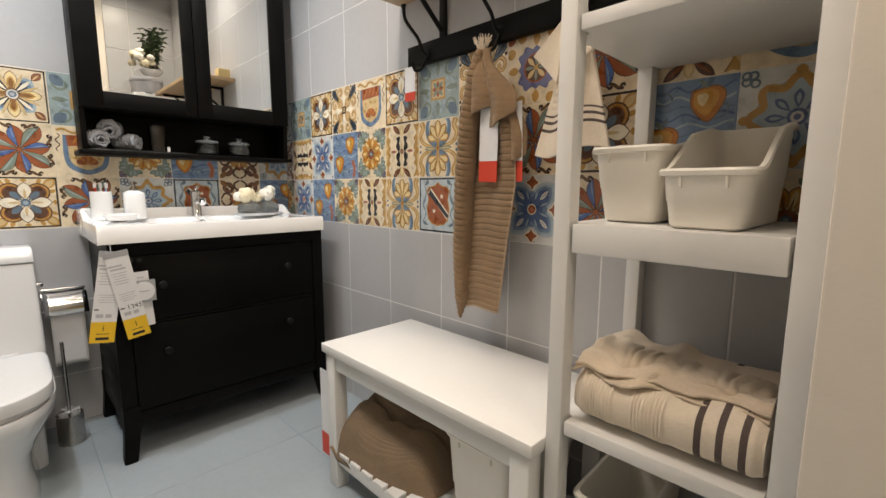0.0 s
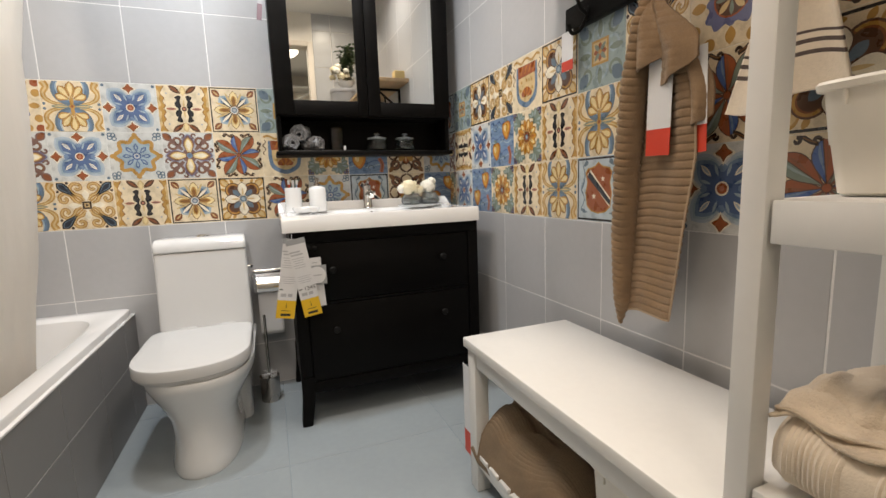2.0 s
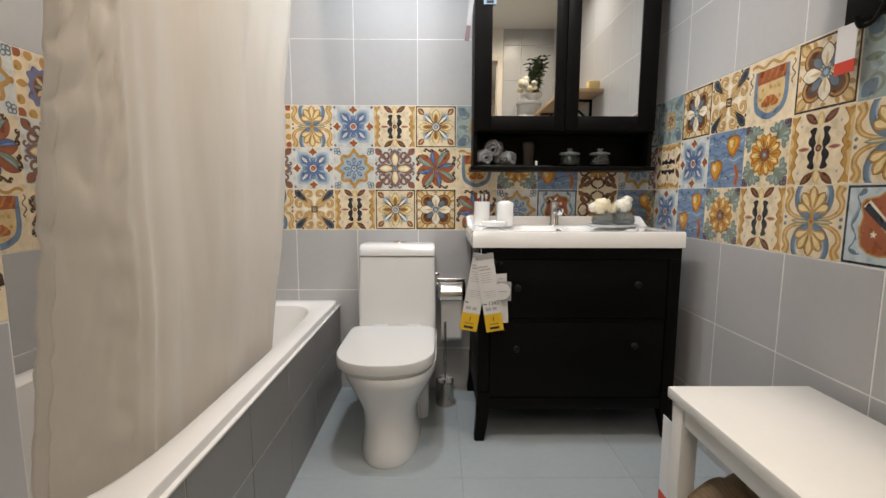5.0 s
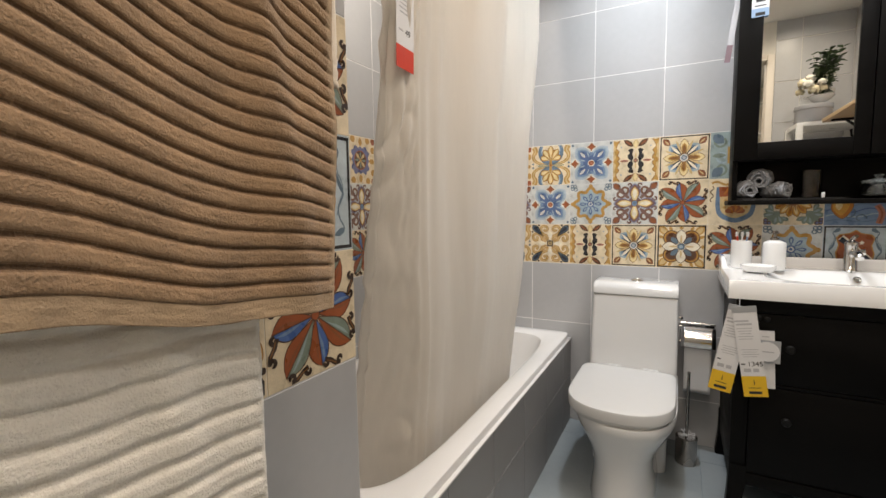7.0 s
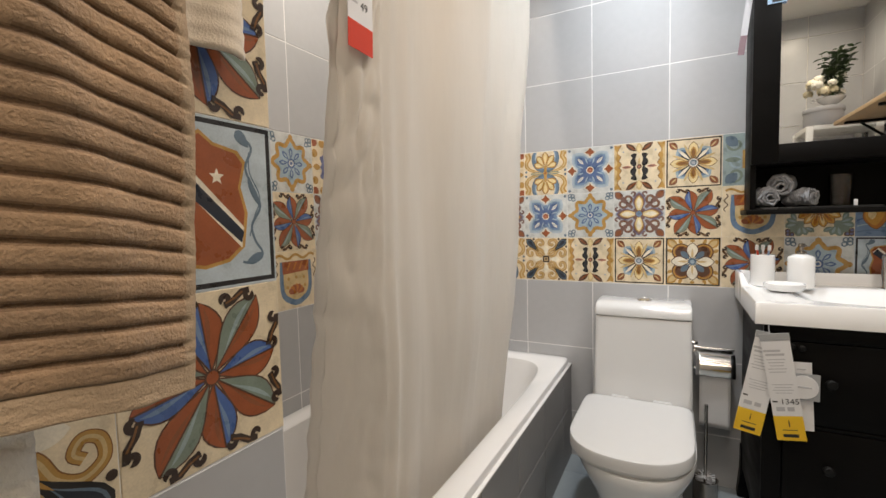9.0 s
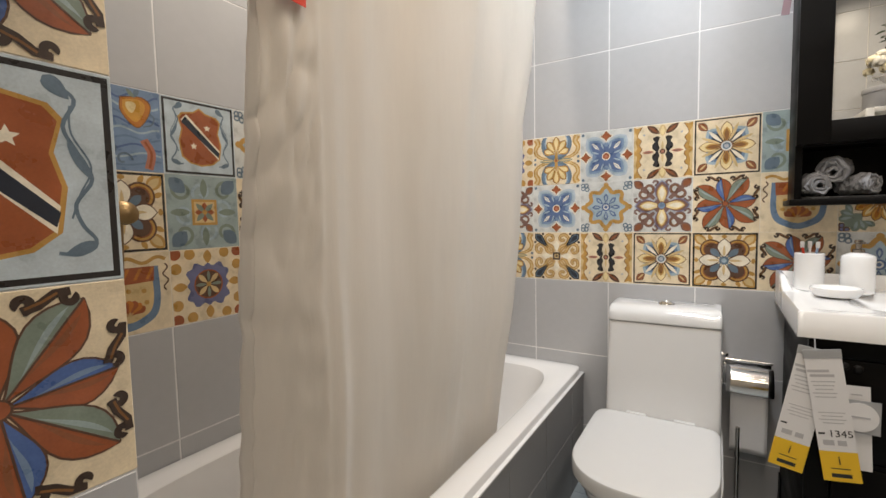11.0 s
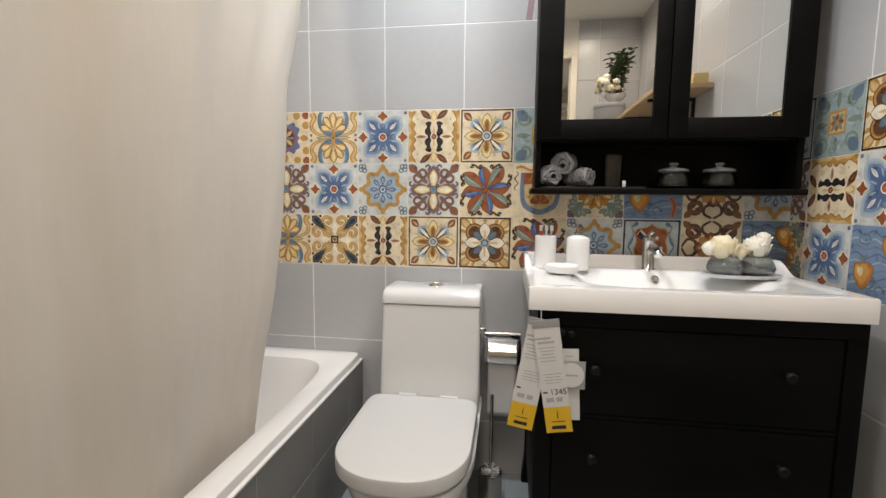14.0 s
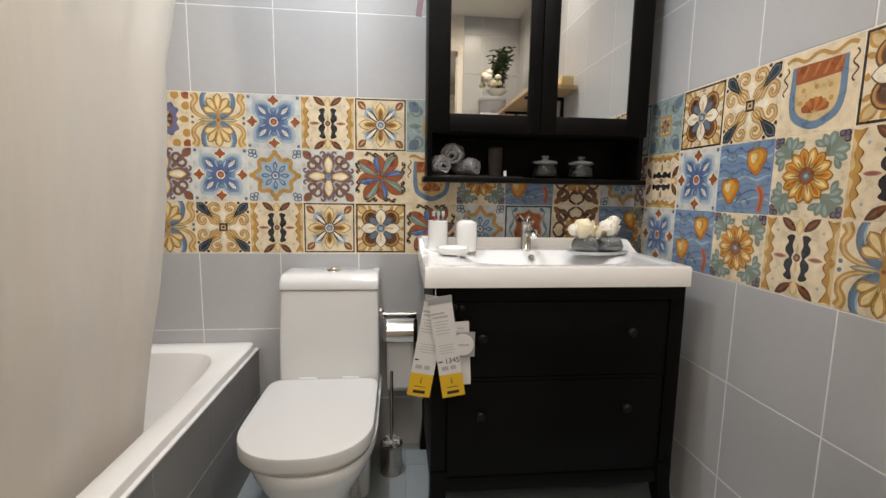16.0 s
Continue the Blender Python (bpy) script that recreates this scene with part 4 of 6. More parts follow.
def red_tag(at, w, h, normal, angle=0, label="white and red card price tag in a clear sleeve", number=""):
    t = thing("price_tag", at, label, "price tag", group="red price tags")
    tag, pl = card(t, at[0], at[1], at[2], w, h, angle, [(0.0, 0.74, TAG_WHITE), (0.74, 1.0, TAG_RED)], normal=normal)
    rows = [(0, -0.10 * h, 0.6 * w, 0.03 * h, TAG_GREY)] + [(-0.05 * w, (-0.2 - 0.05 * i) * h, (0.6 - 0.1 * (i % 2)) * w, 0.014 * h, TAG_GREY) for i in range(4)] + [(-0.25 * w, -0.56 * h, 0.25 * w, 0.02 * h, TAG_GREY)]
    bars(tag, pl, rows)
    if number:
        words(tag, number, pl, 0.14 * w, -0.6 * h, 0.3 * w, TAG_INK)
    return t


red_tag((-0.700, -1.350, 1.640), 0.075, 0.20, "x", 2, "white and red price tag hanging on the shower curtain", "49")
red_tag((0.915, -1.075, 1.405), 0.055, 0.115, "x", 0, "white and red price tag hanging from the hook rail")
red_tag((0.842, -1.506, 1.225), 0.066, 0.226, "x", -1, "white and red price tag hanging on a brown towel")
red_tag((0.862, -1.577, 1.215), 0.050, 0.216, "x", 2, "white and red price tag half hidden by a brown towel")
red_tag((0.545, -1.060, 0.385), 0.045, 0.30, "x", 0, "white and red price tag hanging beside the bench")


# ---- paper holder and brush ----
def build_paper_holder():
    h = thing("paper_holder", (-0.02, -0.06, 0.53), "chrome toilet paper holder with a curved cover and a roll", "holder")
    x0, x1 = -0.088, 0.044

    def cover(u, v):
        return Vector((x0 + (x1 - x0) * u, -0.060 - 0.056 * math.sin(radians(10 + 95 * v)), 0.505 + 0.066 * math.cos(radians(10 + 95 * v))))

    part("cover", sheet(bmesh.new(), cover, 8, 14), CHROME, h, "curved chrome cover", modifiers=(("SOLIDIFY", 0.002),))
    part("wall_plate", boxed(x0, x1, -0.006, -0.0005, 0.51, 0.575, bevel=0.002), CHROME, h)
    part("hinge_bar", tube(bmesh.new(), [(x0 - 0.002, -0.030, 0.577), (x1 + 0.002, -0.030, 0.577)], 0.006, 12), CHROME, h)
    part("side_arm", tube(bmesh.new(), [(x0 - 0.004, -0.004, 0.56), (x0 - 0.004, -0.06, 0.55), (x0 - 0.004, -0.06, 0.50)], 0.004, 8), CHROME, h)
    part("spindle", tube(bmesh.new(), [(x0 - 0.004, -0.06, 0.50), (x1 + 0.004, -0.06, 0.50)], 0.006, 10), CHROME, h)
    bm = bmesh.new()
    lathe(bm, [(0.020, 0), (0.046, 0), (0.046, 0.10), (0.020, 0.10)], (x0 + 0.016, -0.06, 0.50), 30, Matrix.Rotation(radians(90), 4, "Y"))
    part("paper_roll", bm, TAG_WHITE, h, "white toilet paper roll")

    def hang(u, v):
        return Vector((x0 + 0.014 + 0.104 * u, -0.107 + 0.004 * math.sin(v * 3 + u) + 0.012 * v, 0.50 - 0.218 * v + 0.003 * nz(u * 5, v)))

    part("loose_sheet", sheet(bmesh.new(), hang, 8, 12), TAG_WHITE, h, "hanging paper sheet", modifiers=(("SOLIDIFY", 0.0006),))


build_paper_holder()


def build_brush():
    b = thing("toilet_brush", (-0.055, -0.185, 0), "steel toilet brush standing in a round steel holder", "toilet brush")
    at = (-0.055, -0.185, 0)
    part("holder", lathe(bmesh.new(), [(0.040, 0), (0.042, 0.003), (0.042, 0.112), (0.044, 0.116), (0.039, 0.116), (0.038, 0.02), (0.001, 0.018)], at, 32), DARK_STEEL, b)
    part("handle", tube(bmesh.new(), [(-0.055, -0.185, 0.05), (-0.054, -0.18, 0.40)], 0.006, 12), DARK_STEEL, b)
    bm = bmesh.new()
    rnd = random.Random(5)
    for i in range(70):
        a, z = rnd.uniform(0, 6.28), rnd.uniform(0.09, 0.128)
        tube(bm, [(-0.055, -0.185, z), (-0.055 + 0.033 * math.cos(a), -0.185 + 0.033 * math.sin(a), z + 0.006)], 0.0012, 4)
    part("bristles", bm, TAG_WHITE, b, "white bristles")


build_brush()

# ---- right wall: hook rail, shelf and what hangs there ----
def build_hook_rail():
    r = thing("hook_rail", (0.935, -1.45, 1.445), "black wooden wall rail with black metal hooks", "hook rail")
    part("board", boxed(0.924, 0.9495, -1.862, -1.053, 1.408, 1.476, bevel=0.002), BLACK_WOOD, r)
    for hy in (-1.155, -1.47, -1.75):
        plate = lathe(bmesh.new(), [(0.014, 0), (0.014, 0.004), (0.001, 0.005)], (0.924, hy, 1.438), 18, Matrix.Rotation(radians(-90), 4, "Y"))
        h = part("hook", plate, BLACK_METAL, r, "double black hook")
        up = arc_path([(0.924, hy, 1.43), (0.900, hy, 1.445), (0.885, hy, 1.475), (0.855, hy, 1.50), (0.828, hy, 1.525), (0.822, hy, 1.560)], 5)
        part("upper_arm", tube(bmesh.new(), up, 0.0055, 9), BLACK_METAL, h)
        part("arm_tip", lathe(bmesh.new(), [(0.001, -0.008), (0.008, -0.003), (0.008, 0.003), (0.001, 0.008)], (0.822, hy, 1.563), 12), BLACK_METAL, h)
        low = arc_path([(0.924, hy, 1.425), (0.900, hy, 1.385), (0.872, hy, 1.372), (0.858, hy, 1.395)], 5)
        part("lower_arm", tube(bmesh.new(), low, 0.005, 9), BLACK_METAL, h)


build_hook_rail()
solo("wall_shelf", boxed(0.695, 0.9485, -1.85, -0.985, 1.638, 1.66, bevel=0.002), OAK, "light oak wall shelf on black brackets", "shelf")


def build_bracket(y):
    b = thing("shelf_bracket", (0.94, y, 1.56), "black metal shelf bracket with a diagonal brace", "bracket", group="brackets of the wall shelf")
    part("upright", boxed(0.937, 0.9495, y - 0.014, y + 0.014, 1.482, 1.637, bevel=0.002), BLACK_METAL, b)
    part("arm", boxed(0.715, 0.937, y - 0.012, y + 0.012, 1.623, 1.637, bevel=0.002), BLACK_METAL, b)
    part("brace", tube(bmesh.new(), [(0.936, y, 1.50), (0.79, y, 1.624)], 0.008, 8), BLACK_METAL, b)


build_bracket(-1.215)
build_bracket(-1.72)
solo("small_box", boxed(0.855, 0.925, -1.06, -0.995, 1.6605, 1.71, bevel=0.003), mat("pale_yellow_card", (0.62, 0.46, 0.20), 0.6, vary=0.06), "small pale yellow box on the wall shelf", "box")


def hanging_cloth(name, label, fn, nu, nv, mats, material_of=None, thick=0.005, at=(0, 0, 0), part_name="face"):
    t = thing(name, at, label, "towel")
    part(part_name, sheet(bmesh.new(), fn, nu, nv, material_of), mats, t, modifiers=(("SOLIDIFY", thick),))
    return t


def brown_drop():
    """A towel gathered on a hook: a rolled front edge, a flat panel behind it and two short flaps over a tag."""
    PANEL_L = [(0.60, -1.402), (0.80, -1.412), (1.05, -1.425), (1.25, -1.447), (1.36, -1.462)]
    PANEL_R = [(0.60, -1.535), (0.80, -1.562), (1.00, -1.588), (1.15, -1.578), (1.25, -1.528), (1.36, -1.486)]
    ROLL_L = [(0.575, -1.386), (0.80, -1.378), (1.04, -1.388), (1.18, -1.404), (1.30, -1.428), (1.365, -1.456)]
    ROLL_R = [(0.575, -1.392), (0.64, -1.414), (0.90, -1.428), (1.10, -1.440), (1.22, -1.458), (1.365, -1.478)]

    def ribs(z, u, deep):
        return deep * (1 - smooth01((abs((z / 0.0185) % 1.0 - 0.5) * 2 - 0.35) / 0.6))

    def panel(u, v):
        z = 0.612 + 0.755 * v
        y = lerp_table(PANEL_L, z) * (1 - u) + lerp_table(PANEL_R, z) * u
        bow = smooth01((z - 0.7) / 0.6)
        x = 0.872 + 0.014 * math.sin(u * 5.2 + 0.4) * bow + 0.010 * math.sin(u * 11 + 2) * bow ** 2 - 0.012 * (1 - v) + 0.004 * nz(u * 3, v * 5)
        return Vector((x - ribs(z, u, 0.0034), y + 0.003 * nz(v * 6, 2.0), z + 0.006 * math.sin(u * 5) * (1 - v) + 0.012 * u * (1 - v)))

    def roll(u, v):
        z = 0.575 + 0.795 * v
        a, b = lerp_table(ROLL_L, z), lerp_table(ROLL_R, z)
        ang = math.pi * (1.25 * u - 0.15)
        y = (a + b) / 2 + (a - b) / 2 * math.cos(ang)
        x = 0.856 - 0.85 * (a - b) * math.sin(ang) - ribs(z, u, 0.0048) + 0.003 * nz(u * 3, v * 7, 4.0)
        return Vector((x, y + 0.0025 * nz(v * 9, 7.0), z + 0.004 * math.sin(6 * u)))

    def flap(top_y, foot_l, foot_r, z_l, z_r, out):
        def fn(u, v):
            opened = smooth01(v / 0.85)
            y = top_y + (0.5 - u) * 0.016 + ((foot_l + (foot_r - foot_l) * u) - top_y) * opened
            z = 1.368 + ((z_l + (z_r - z_l) * u) - 1.368) * v - 0.010 * math.sin(math.pi * u) * v
            x = 0.846 - out * smooth01(v / 0.5) + 0.012 * math.cos(u * 6.5) * opened + 0.003 * nz(u * 5, v * 5, out * 90)
            return Vector((x - ribs(z + 0.010 * u, u, 0.0012), y, z))
        return fn

    t = hanging_cloth("hanging_towel", "brown ribbed towel gathered on a wall hook", panel, 36, 460, TOWEL_TAN, thick=0.005, at=(0.86, -1.47, 1.4))
    part("rolled_edge", sheet(bmesh.new(), roll, 18, 480), TOWEL_TAN, t, "ribbed rolled front edge", modifiers=(("SOLIDIFY", 0.005),))
    for shape in (flap(-1.462, -1.440, -1.512, 1.192, 1.215, 0.020), flap(-1.482, -1.516, -1.588, 1.150, 1.192, 0.014), flap(-1.490, -1.572, -1.606, 1.060, 1.075, -0.014)):
        part("upper_flap", sheet(bmesh.new(), shape, 22, 120), TOWEL_TAN, t, "folded upper flap", modifiers=(("SOLIDIFY", 0.005),))
    edge = [panel(1.0, k / 40) + Vector((-0.003, -0.001, 0)) for k in range(31)]
    part("selvage", tube(bmesh.new(), edge, 0.0028, 6), TOWEL_HEM, t, "pale stitched edge")
    foot = [panel(k / 12, 0.0) + Vector((-0.002, 0, -0.002)) for k in range(13)]
    part("selvage", tube(bmesh.new(), foot, 0.0028, 6), TOWEL_HEM, t, "pale stitched edge")
    bm = bmesh.new()
    rnd = random.Random(2)
    for i in range(40):
        a = rnd.uniform(-1.2, 1.2)
        tube(bm, [(0.852, -1.474, 1.356), (0.85 - 0.012 * rnd.random(), -1.474 + 0.014 * a, 1.376), (0.852 - 0.02 * rnd.random(), -1.474 + 0.026 * a, 1.388 + 0.02 * rnd.random())], 0.0011, 4)
    part("fringe", bm, TOWEL_CREAM, t, "loose fringe at the hook")


brown_drop()


def striped_drop():
    def fn(u, v):
        z = 1.405 - 0.335 * v
        spread = 0.016 + 0.088 * v
        y = -1.757 - spread + 2 * spread * u
        x = 0.862 + 0.022 * math.sin(u * 8 + 0.4) * (1 - 0.4 * v) - 0.02 * v
        if 0.12 < v < 0.72 and 0.42 < u < 0.95:
            x -= 0.0028 * abs(math.sin(v * 62))
        return Vector((x, y, z + 0.012 * math.sin(u * 6) * v))

    def stripe(u, v):
        return 1 if any(a < v < b for a, b in ((0.70, 0.716), (0.745, 0.761), (0.80, 0.824))) else 0

    t = hanging_cloth("striped_towel", "cream guest towel with thin dark stripes on a wall hook", fn, 40, 140, [TOWEL_CREAM, TOWEL_STRIPE], stripe, at=(0.86, -1.757, 1.4))

    def ear(side, length):
        def corner(u, v):
            y = -1.757 + side * (0.010 + (0.020 + 0.070 * u) * v)
            z = 1.398 - length * v * (0.72 + 0.28 * (1 - u)) + 0.03 * u * v
            return Vector((0.840 - 0.012 * v + 0.010 * math.sin(3 * u) * v, y, z))
        return corner

    for side, length in ((1, 0.165), (-1, 0.125)):
        part("corner_fold", sheet(bmesh.new(), ear(side, length), 14, 30), TOWEL_CREAM, t, "folded-over cream corner", modifiers=(("SOLIDIFY", 0.005),))


striped_drop()


# ---- bins ----
def build_bin(name, label, x0, x1, y0, y1, z0, z_front, z_back, taper=0.018, material=None):
    """An open-topped plastic bin whose sides rise from the front to the back, with a rolled rim."""
    b = thing(name, ((x0 + x1) / 2, (y0 + y1) / 2, z0), label, "storage bin", group="cream storage bins")
    m = material or BIN_WHITE
    n = 48

    def outline(grow, zf):
        pts = superellipse((x0 + x1) / 2, (y0 + y1) / 2, (x1 - x0) / 2 + grow, (y1 - y0) / 2 + grow, 0, n, 9)
        return [Vector((p.x, p.y, zf(p))) for p in pts]

    def rise(p):
        t = smooth01((p.x - x0 - 0.02) / ((x1 - x0) * 0.62))
        return z_front + (z_back - z_front) * t

    mid = lambda p: z0 + (rise(p) - z0) * 0.45
    rings = [outline(-taper - 0.006, lambda p: z0), outline(-taper, lambda p: z0 + 0.004), outline(-taper * 0.5, mid), outline(-taper * 0.5 + 0.0015, lambda p: mid(p) + 0.002), outline(0, lambda p: rise(p) - 0.012), outline(0.006, lambda p: rise(p) - 0.011), outline(0.0075, lambda p: rise(p) - 0.004),
             outline(0.005, rise), outline(-0.002, rise), outline(-0.004, lambda p: rise(p) - 0.006), outline(-taper - 0.003, lambda p: z0 + 0.008)]
    part("shell", loft(bmesh.new(), rings), m, b)
    for yy in (y0 + 0.25 * (y1 - y0), y0 + 0.75 * (y1 - y0)):
        part("rib", boxed(x0 - 0.004, x0 + 0.006, yy - 0.002, yy + 0.002, z_front - 0.030, z_front - 0.012, bevel=0.001), m, b)
    return b


build_bin("storage_bin", "cream plastic storage bin with a rolled rim", 0.655, 0.925, -2.05, -1.918, 0.919, 1.058, 1.078, taper=0.016)
build_bin("storage_bin", "cream plastic storage bin with a low front", 0.600, 0.915, -2.190, -2.062, 0.919, 1.013, 1.100, taper=0.010)
build_bin("storage_bin", "cream plastic bin on the bench's slatted shelf", 0.575, 0.88, -1.80, -1.600, 0.1315, 0.388, 0.392)
build_bin("storage_bin", "cream plastic bin on the lowest shelf", 0.62, 0.90, -2.06, -1.93, 0.156, 0.37, 0.38)


# ---- folded towels on the shelf unit ----
def folded(name, label, x0, x1, y0, y1, z0, h, mats, layers=2, stripes=(), rough=0.006, seed=0, ridges=()):
    t = thing(name, ((x0 + x1) / 2, (y0 + y1) / 2, z0), label, "towel", group="folded towels on the shelf unit")
    hh = h / layers
    for k in range(layers):
        a, b = z0 + k * hh + 0.0006, z0 + (k + 1) * hh - 0.0006
        ins = 0.010 * k

        def fn(u, v, a=a, b=b, ins=ins, k=k):
            ang = 2 * math.pi * v
            c, s = math.cos(ang), math.sin(ang)
            p = 3.2
            px = math.copysign(abs(c) ** (2 / p), c)
            pz = math.copysign(abs(s) ** (2 / p), s)
            y = y1 - 0.004 - (y1 - y0 - 0.008) * u
            end = 1 - 0.06 * (1 - smooth01(min(u, 1 - u) / 0.05))
            x = (x0 + x1) / 2 + ((x1 - x0) / 2 - ins) * px * end + rough * nz(u * 7, v * 4, seed + k)
            z = (a + b) / 2 + (b - a) / 2 * pz * end
            if pz > -0.2:
                z += rough * 1.6 * nz(u * 6, v * 5 + 9, seed + k) * (0.4 + 0.6 * pz)
            for r0, r1, n in ridges:
                if r0 < u < r1:
                    x -= 0.0040 * abs(math.sin((u - r0) * n)) * (1 if px < 0.2 else 0)
            return Vector((x, y, max(z, a - 0.0004 if k else z0)))

        def stripe(u, v):
            for i, (s0, s1) in enumerate(stripes):
                if s0 < u < s1:
                    return 1
            return 0

        bm = sheet(bmesh.new(), fn, 150, 40, stripe)
        bmesh.ops.remove_doubles(bm, verts=bm.verts, dist=0.00005)
        bmesh.ops.holes_fill(bm, edges=bm.edges)
        part("fold_layer", bm, mats, t)
    return t


folded("folded_towel", "thick cream bath towel with dark brown stripes, folded on the shelf", 0.588, 0.90, -2.240, -1.930, 0.5368, 0.108, [TOWEL_CREAM, TOWEL_STRIPE], 1, ((0.70, 0.735), (0.80, 0.835), (0.90, 0.935)), 0.006, 3, ((0.05, 0.26, 150), (0.36, 0.55, 150)))


def rumpled():
    """One towel thrown over the folded one: two thin hems at the front and a loose roll behind them."""
    t = thing("crumpled_towel", (0.74, -2.08, 0.64), "beige crumpled towel with wavy folded edges lying on a folded one", "towel")

    def hem(front, lift, k):
        def fn(u, v):
            y = -1.930 - 0.305 * u
            edge = 1 - smooth01(v / 0.5)
            x = front + 0.20 * v + 0.030 * smooth01(u * 1.3) * edge + (0.016 * nz(u * 4.2, k * 3.1) + 0.005 * math.sin(u * 15 + 2 * k)) * edge
            hump = 0.016 * math.exp(-((u - 0.10) / 0.10) ** 2) + 0.012 * math.exp(-((u - 0.45) / 0.08) ** 2)
            curl = 0.007 * math.exp(-(v / 0.05) ** 2) * (1 + nz(u * 8, k))
            droop = -0.016 * (1 - smooth01(v / 0.16))
            return Vector((x, y, 0.645 + lift + hump * (0.35 + smooth01(v / 0.2)) + curl + droop + 0.006 * nz(u * 6, v * 3, k) + 0.0012 * nz(u * 70, v * 70)))
        return fn

    for k, (front, lift) in enumerate(((0.592, 0.0), (0.600, 0.009))):
        part("fold_layer", sheet(bmesh.new(), hem(front, lift, k), 120, 50), TOWEL_BEIGE, t, modifiers=(("SOLIDIFY", 0.005),))

    def heap(u, v):
        y = -1.936 - 0.300 * u
        ang = math.pi * (0.02 + 0.98 * v)
        r = 0.036 - 0.014 * u + 0.006 * math.exp(-((u - 0.12) / 0.10) ** 2) + 0.008 * nz(u * 9, v * 3) + 0.0030 * math.sin(u * 70 + 7 * nz(u * 6, v * 2)) * smooth01(v * 2)
        r *= 0.75 + 0.25 * smooth01(min(u, 1 - u) / 0.06)
        x = 0.682 + 0.018 * u - 1.55 * r * math.cos(ang) + 0.010 * nz(u * 5, 3.0)
        z = 0.643 + 1.0 * r * math.sin(ang) + 0.0015 * nz(u * 60, v * 40)
        return Vector((x, y, z))

    part("loose_roll", sheet(bmesh.new(), heap, 200, 40), TOWEL_BEIGE, t, "loosely rolled edge", modifiers=(("SOLIDIFY", 0.005),))


rumpled()
folded("folded_towel", "cream towel folded on the lowest shelf", 0.60, 0.90, -2.24, -2.075, 0.1555, 0.10, [TOWEL_CREAM, TOWEL_STRIPE], 2, (), 0.005, 8)


# ---- brown mat under the bench ----
MAT_BROWN = mat("dark_brown_cotton", (0.235, 0.165, 0.102), 0.95, vary=0.2, scale=12, bump=0.8, bump_scale=380)


def build_mat():
    t = thing("bath_mat", (0.7, -1.35, 0.132), "brown ribbed bath mat heaped on the bench's slatted shelf", "bath mat")

    def fn(u, v):
        y = -1.108 - 0.42 * u + 0.012 * math.sin(v * 5) * (1 - u)
        dome = (1 - abs(2 * u - 1) ** 5) * (1 - abs(2 * v - 1) ** 3.5) ** 0.7
        crease = 0.018 * math.exp(-((u - 0.30 - 0.5 * v) / 0.05) ** 2) + 0.012 * math.exp(-((u - 0.75 + 0.3 * v) / 0.07) ** 2)
        z = 0.1335 + (0.172 - 0.040 * u + 0.035 * nz(u * 2.5, v * 2.5)) * dome - crease * dome
        z += 0.0042 * abs(math.sin((v + 0.06 * math.sin(u * 4)) * 44 * math.pi)) * smooth01(dome * 3) + 0.004 * nz(u * 12, v * 9) * dome - 0.030 * math.exp(-((v - 0.30 - 0.16 * u) / 0.035) ** 2) * dome
        z -= 0.034 * (1 - smooth01(v / 0.07)) * smooth01(min(u, 1 - u) / 0.1)
        return Vector((0.520 + 0.075 * u + (0.325 - 0.07 * u) * v + 0.012 * math.sin(u * 6 + 1) * (1 - v), y, z))

    part("cloth", sheet(bmesh.new(), fn, 60, 400), MAT_BROWN, t, modifiers=(("SOLIDIFY", 0.004),))


build_mat()


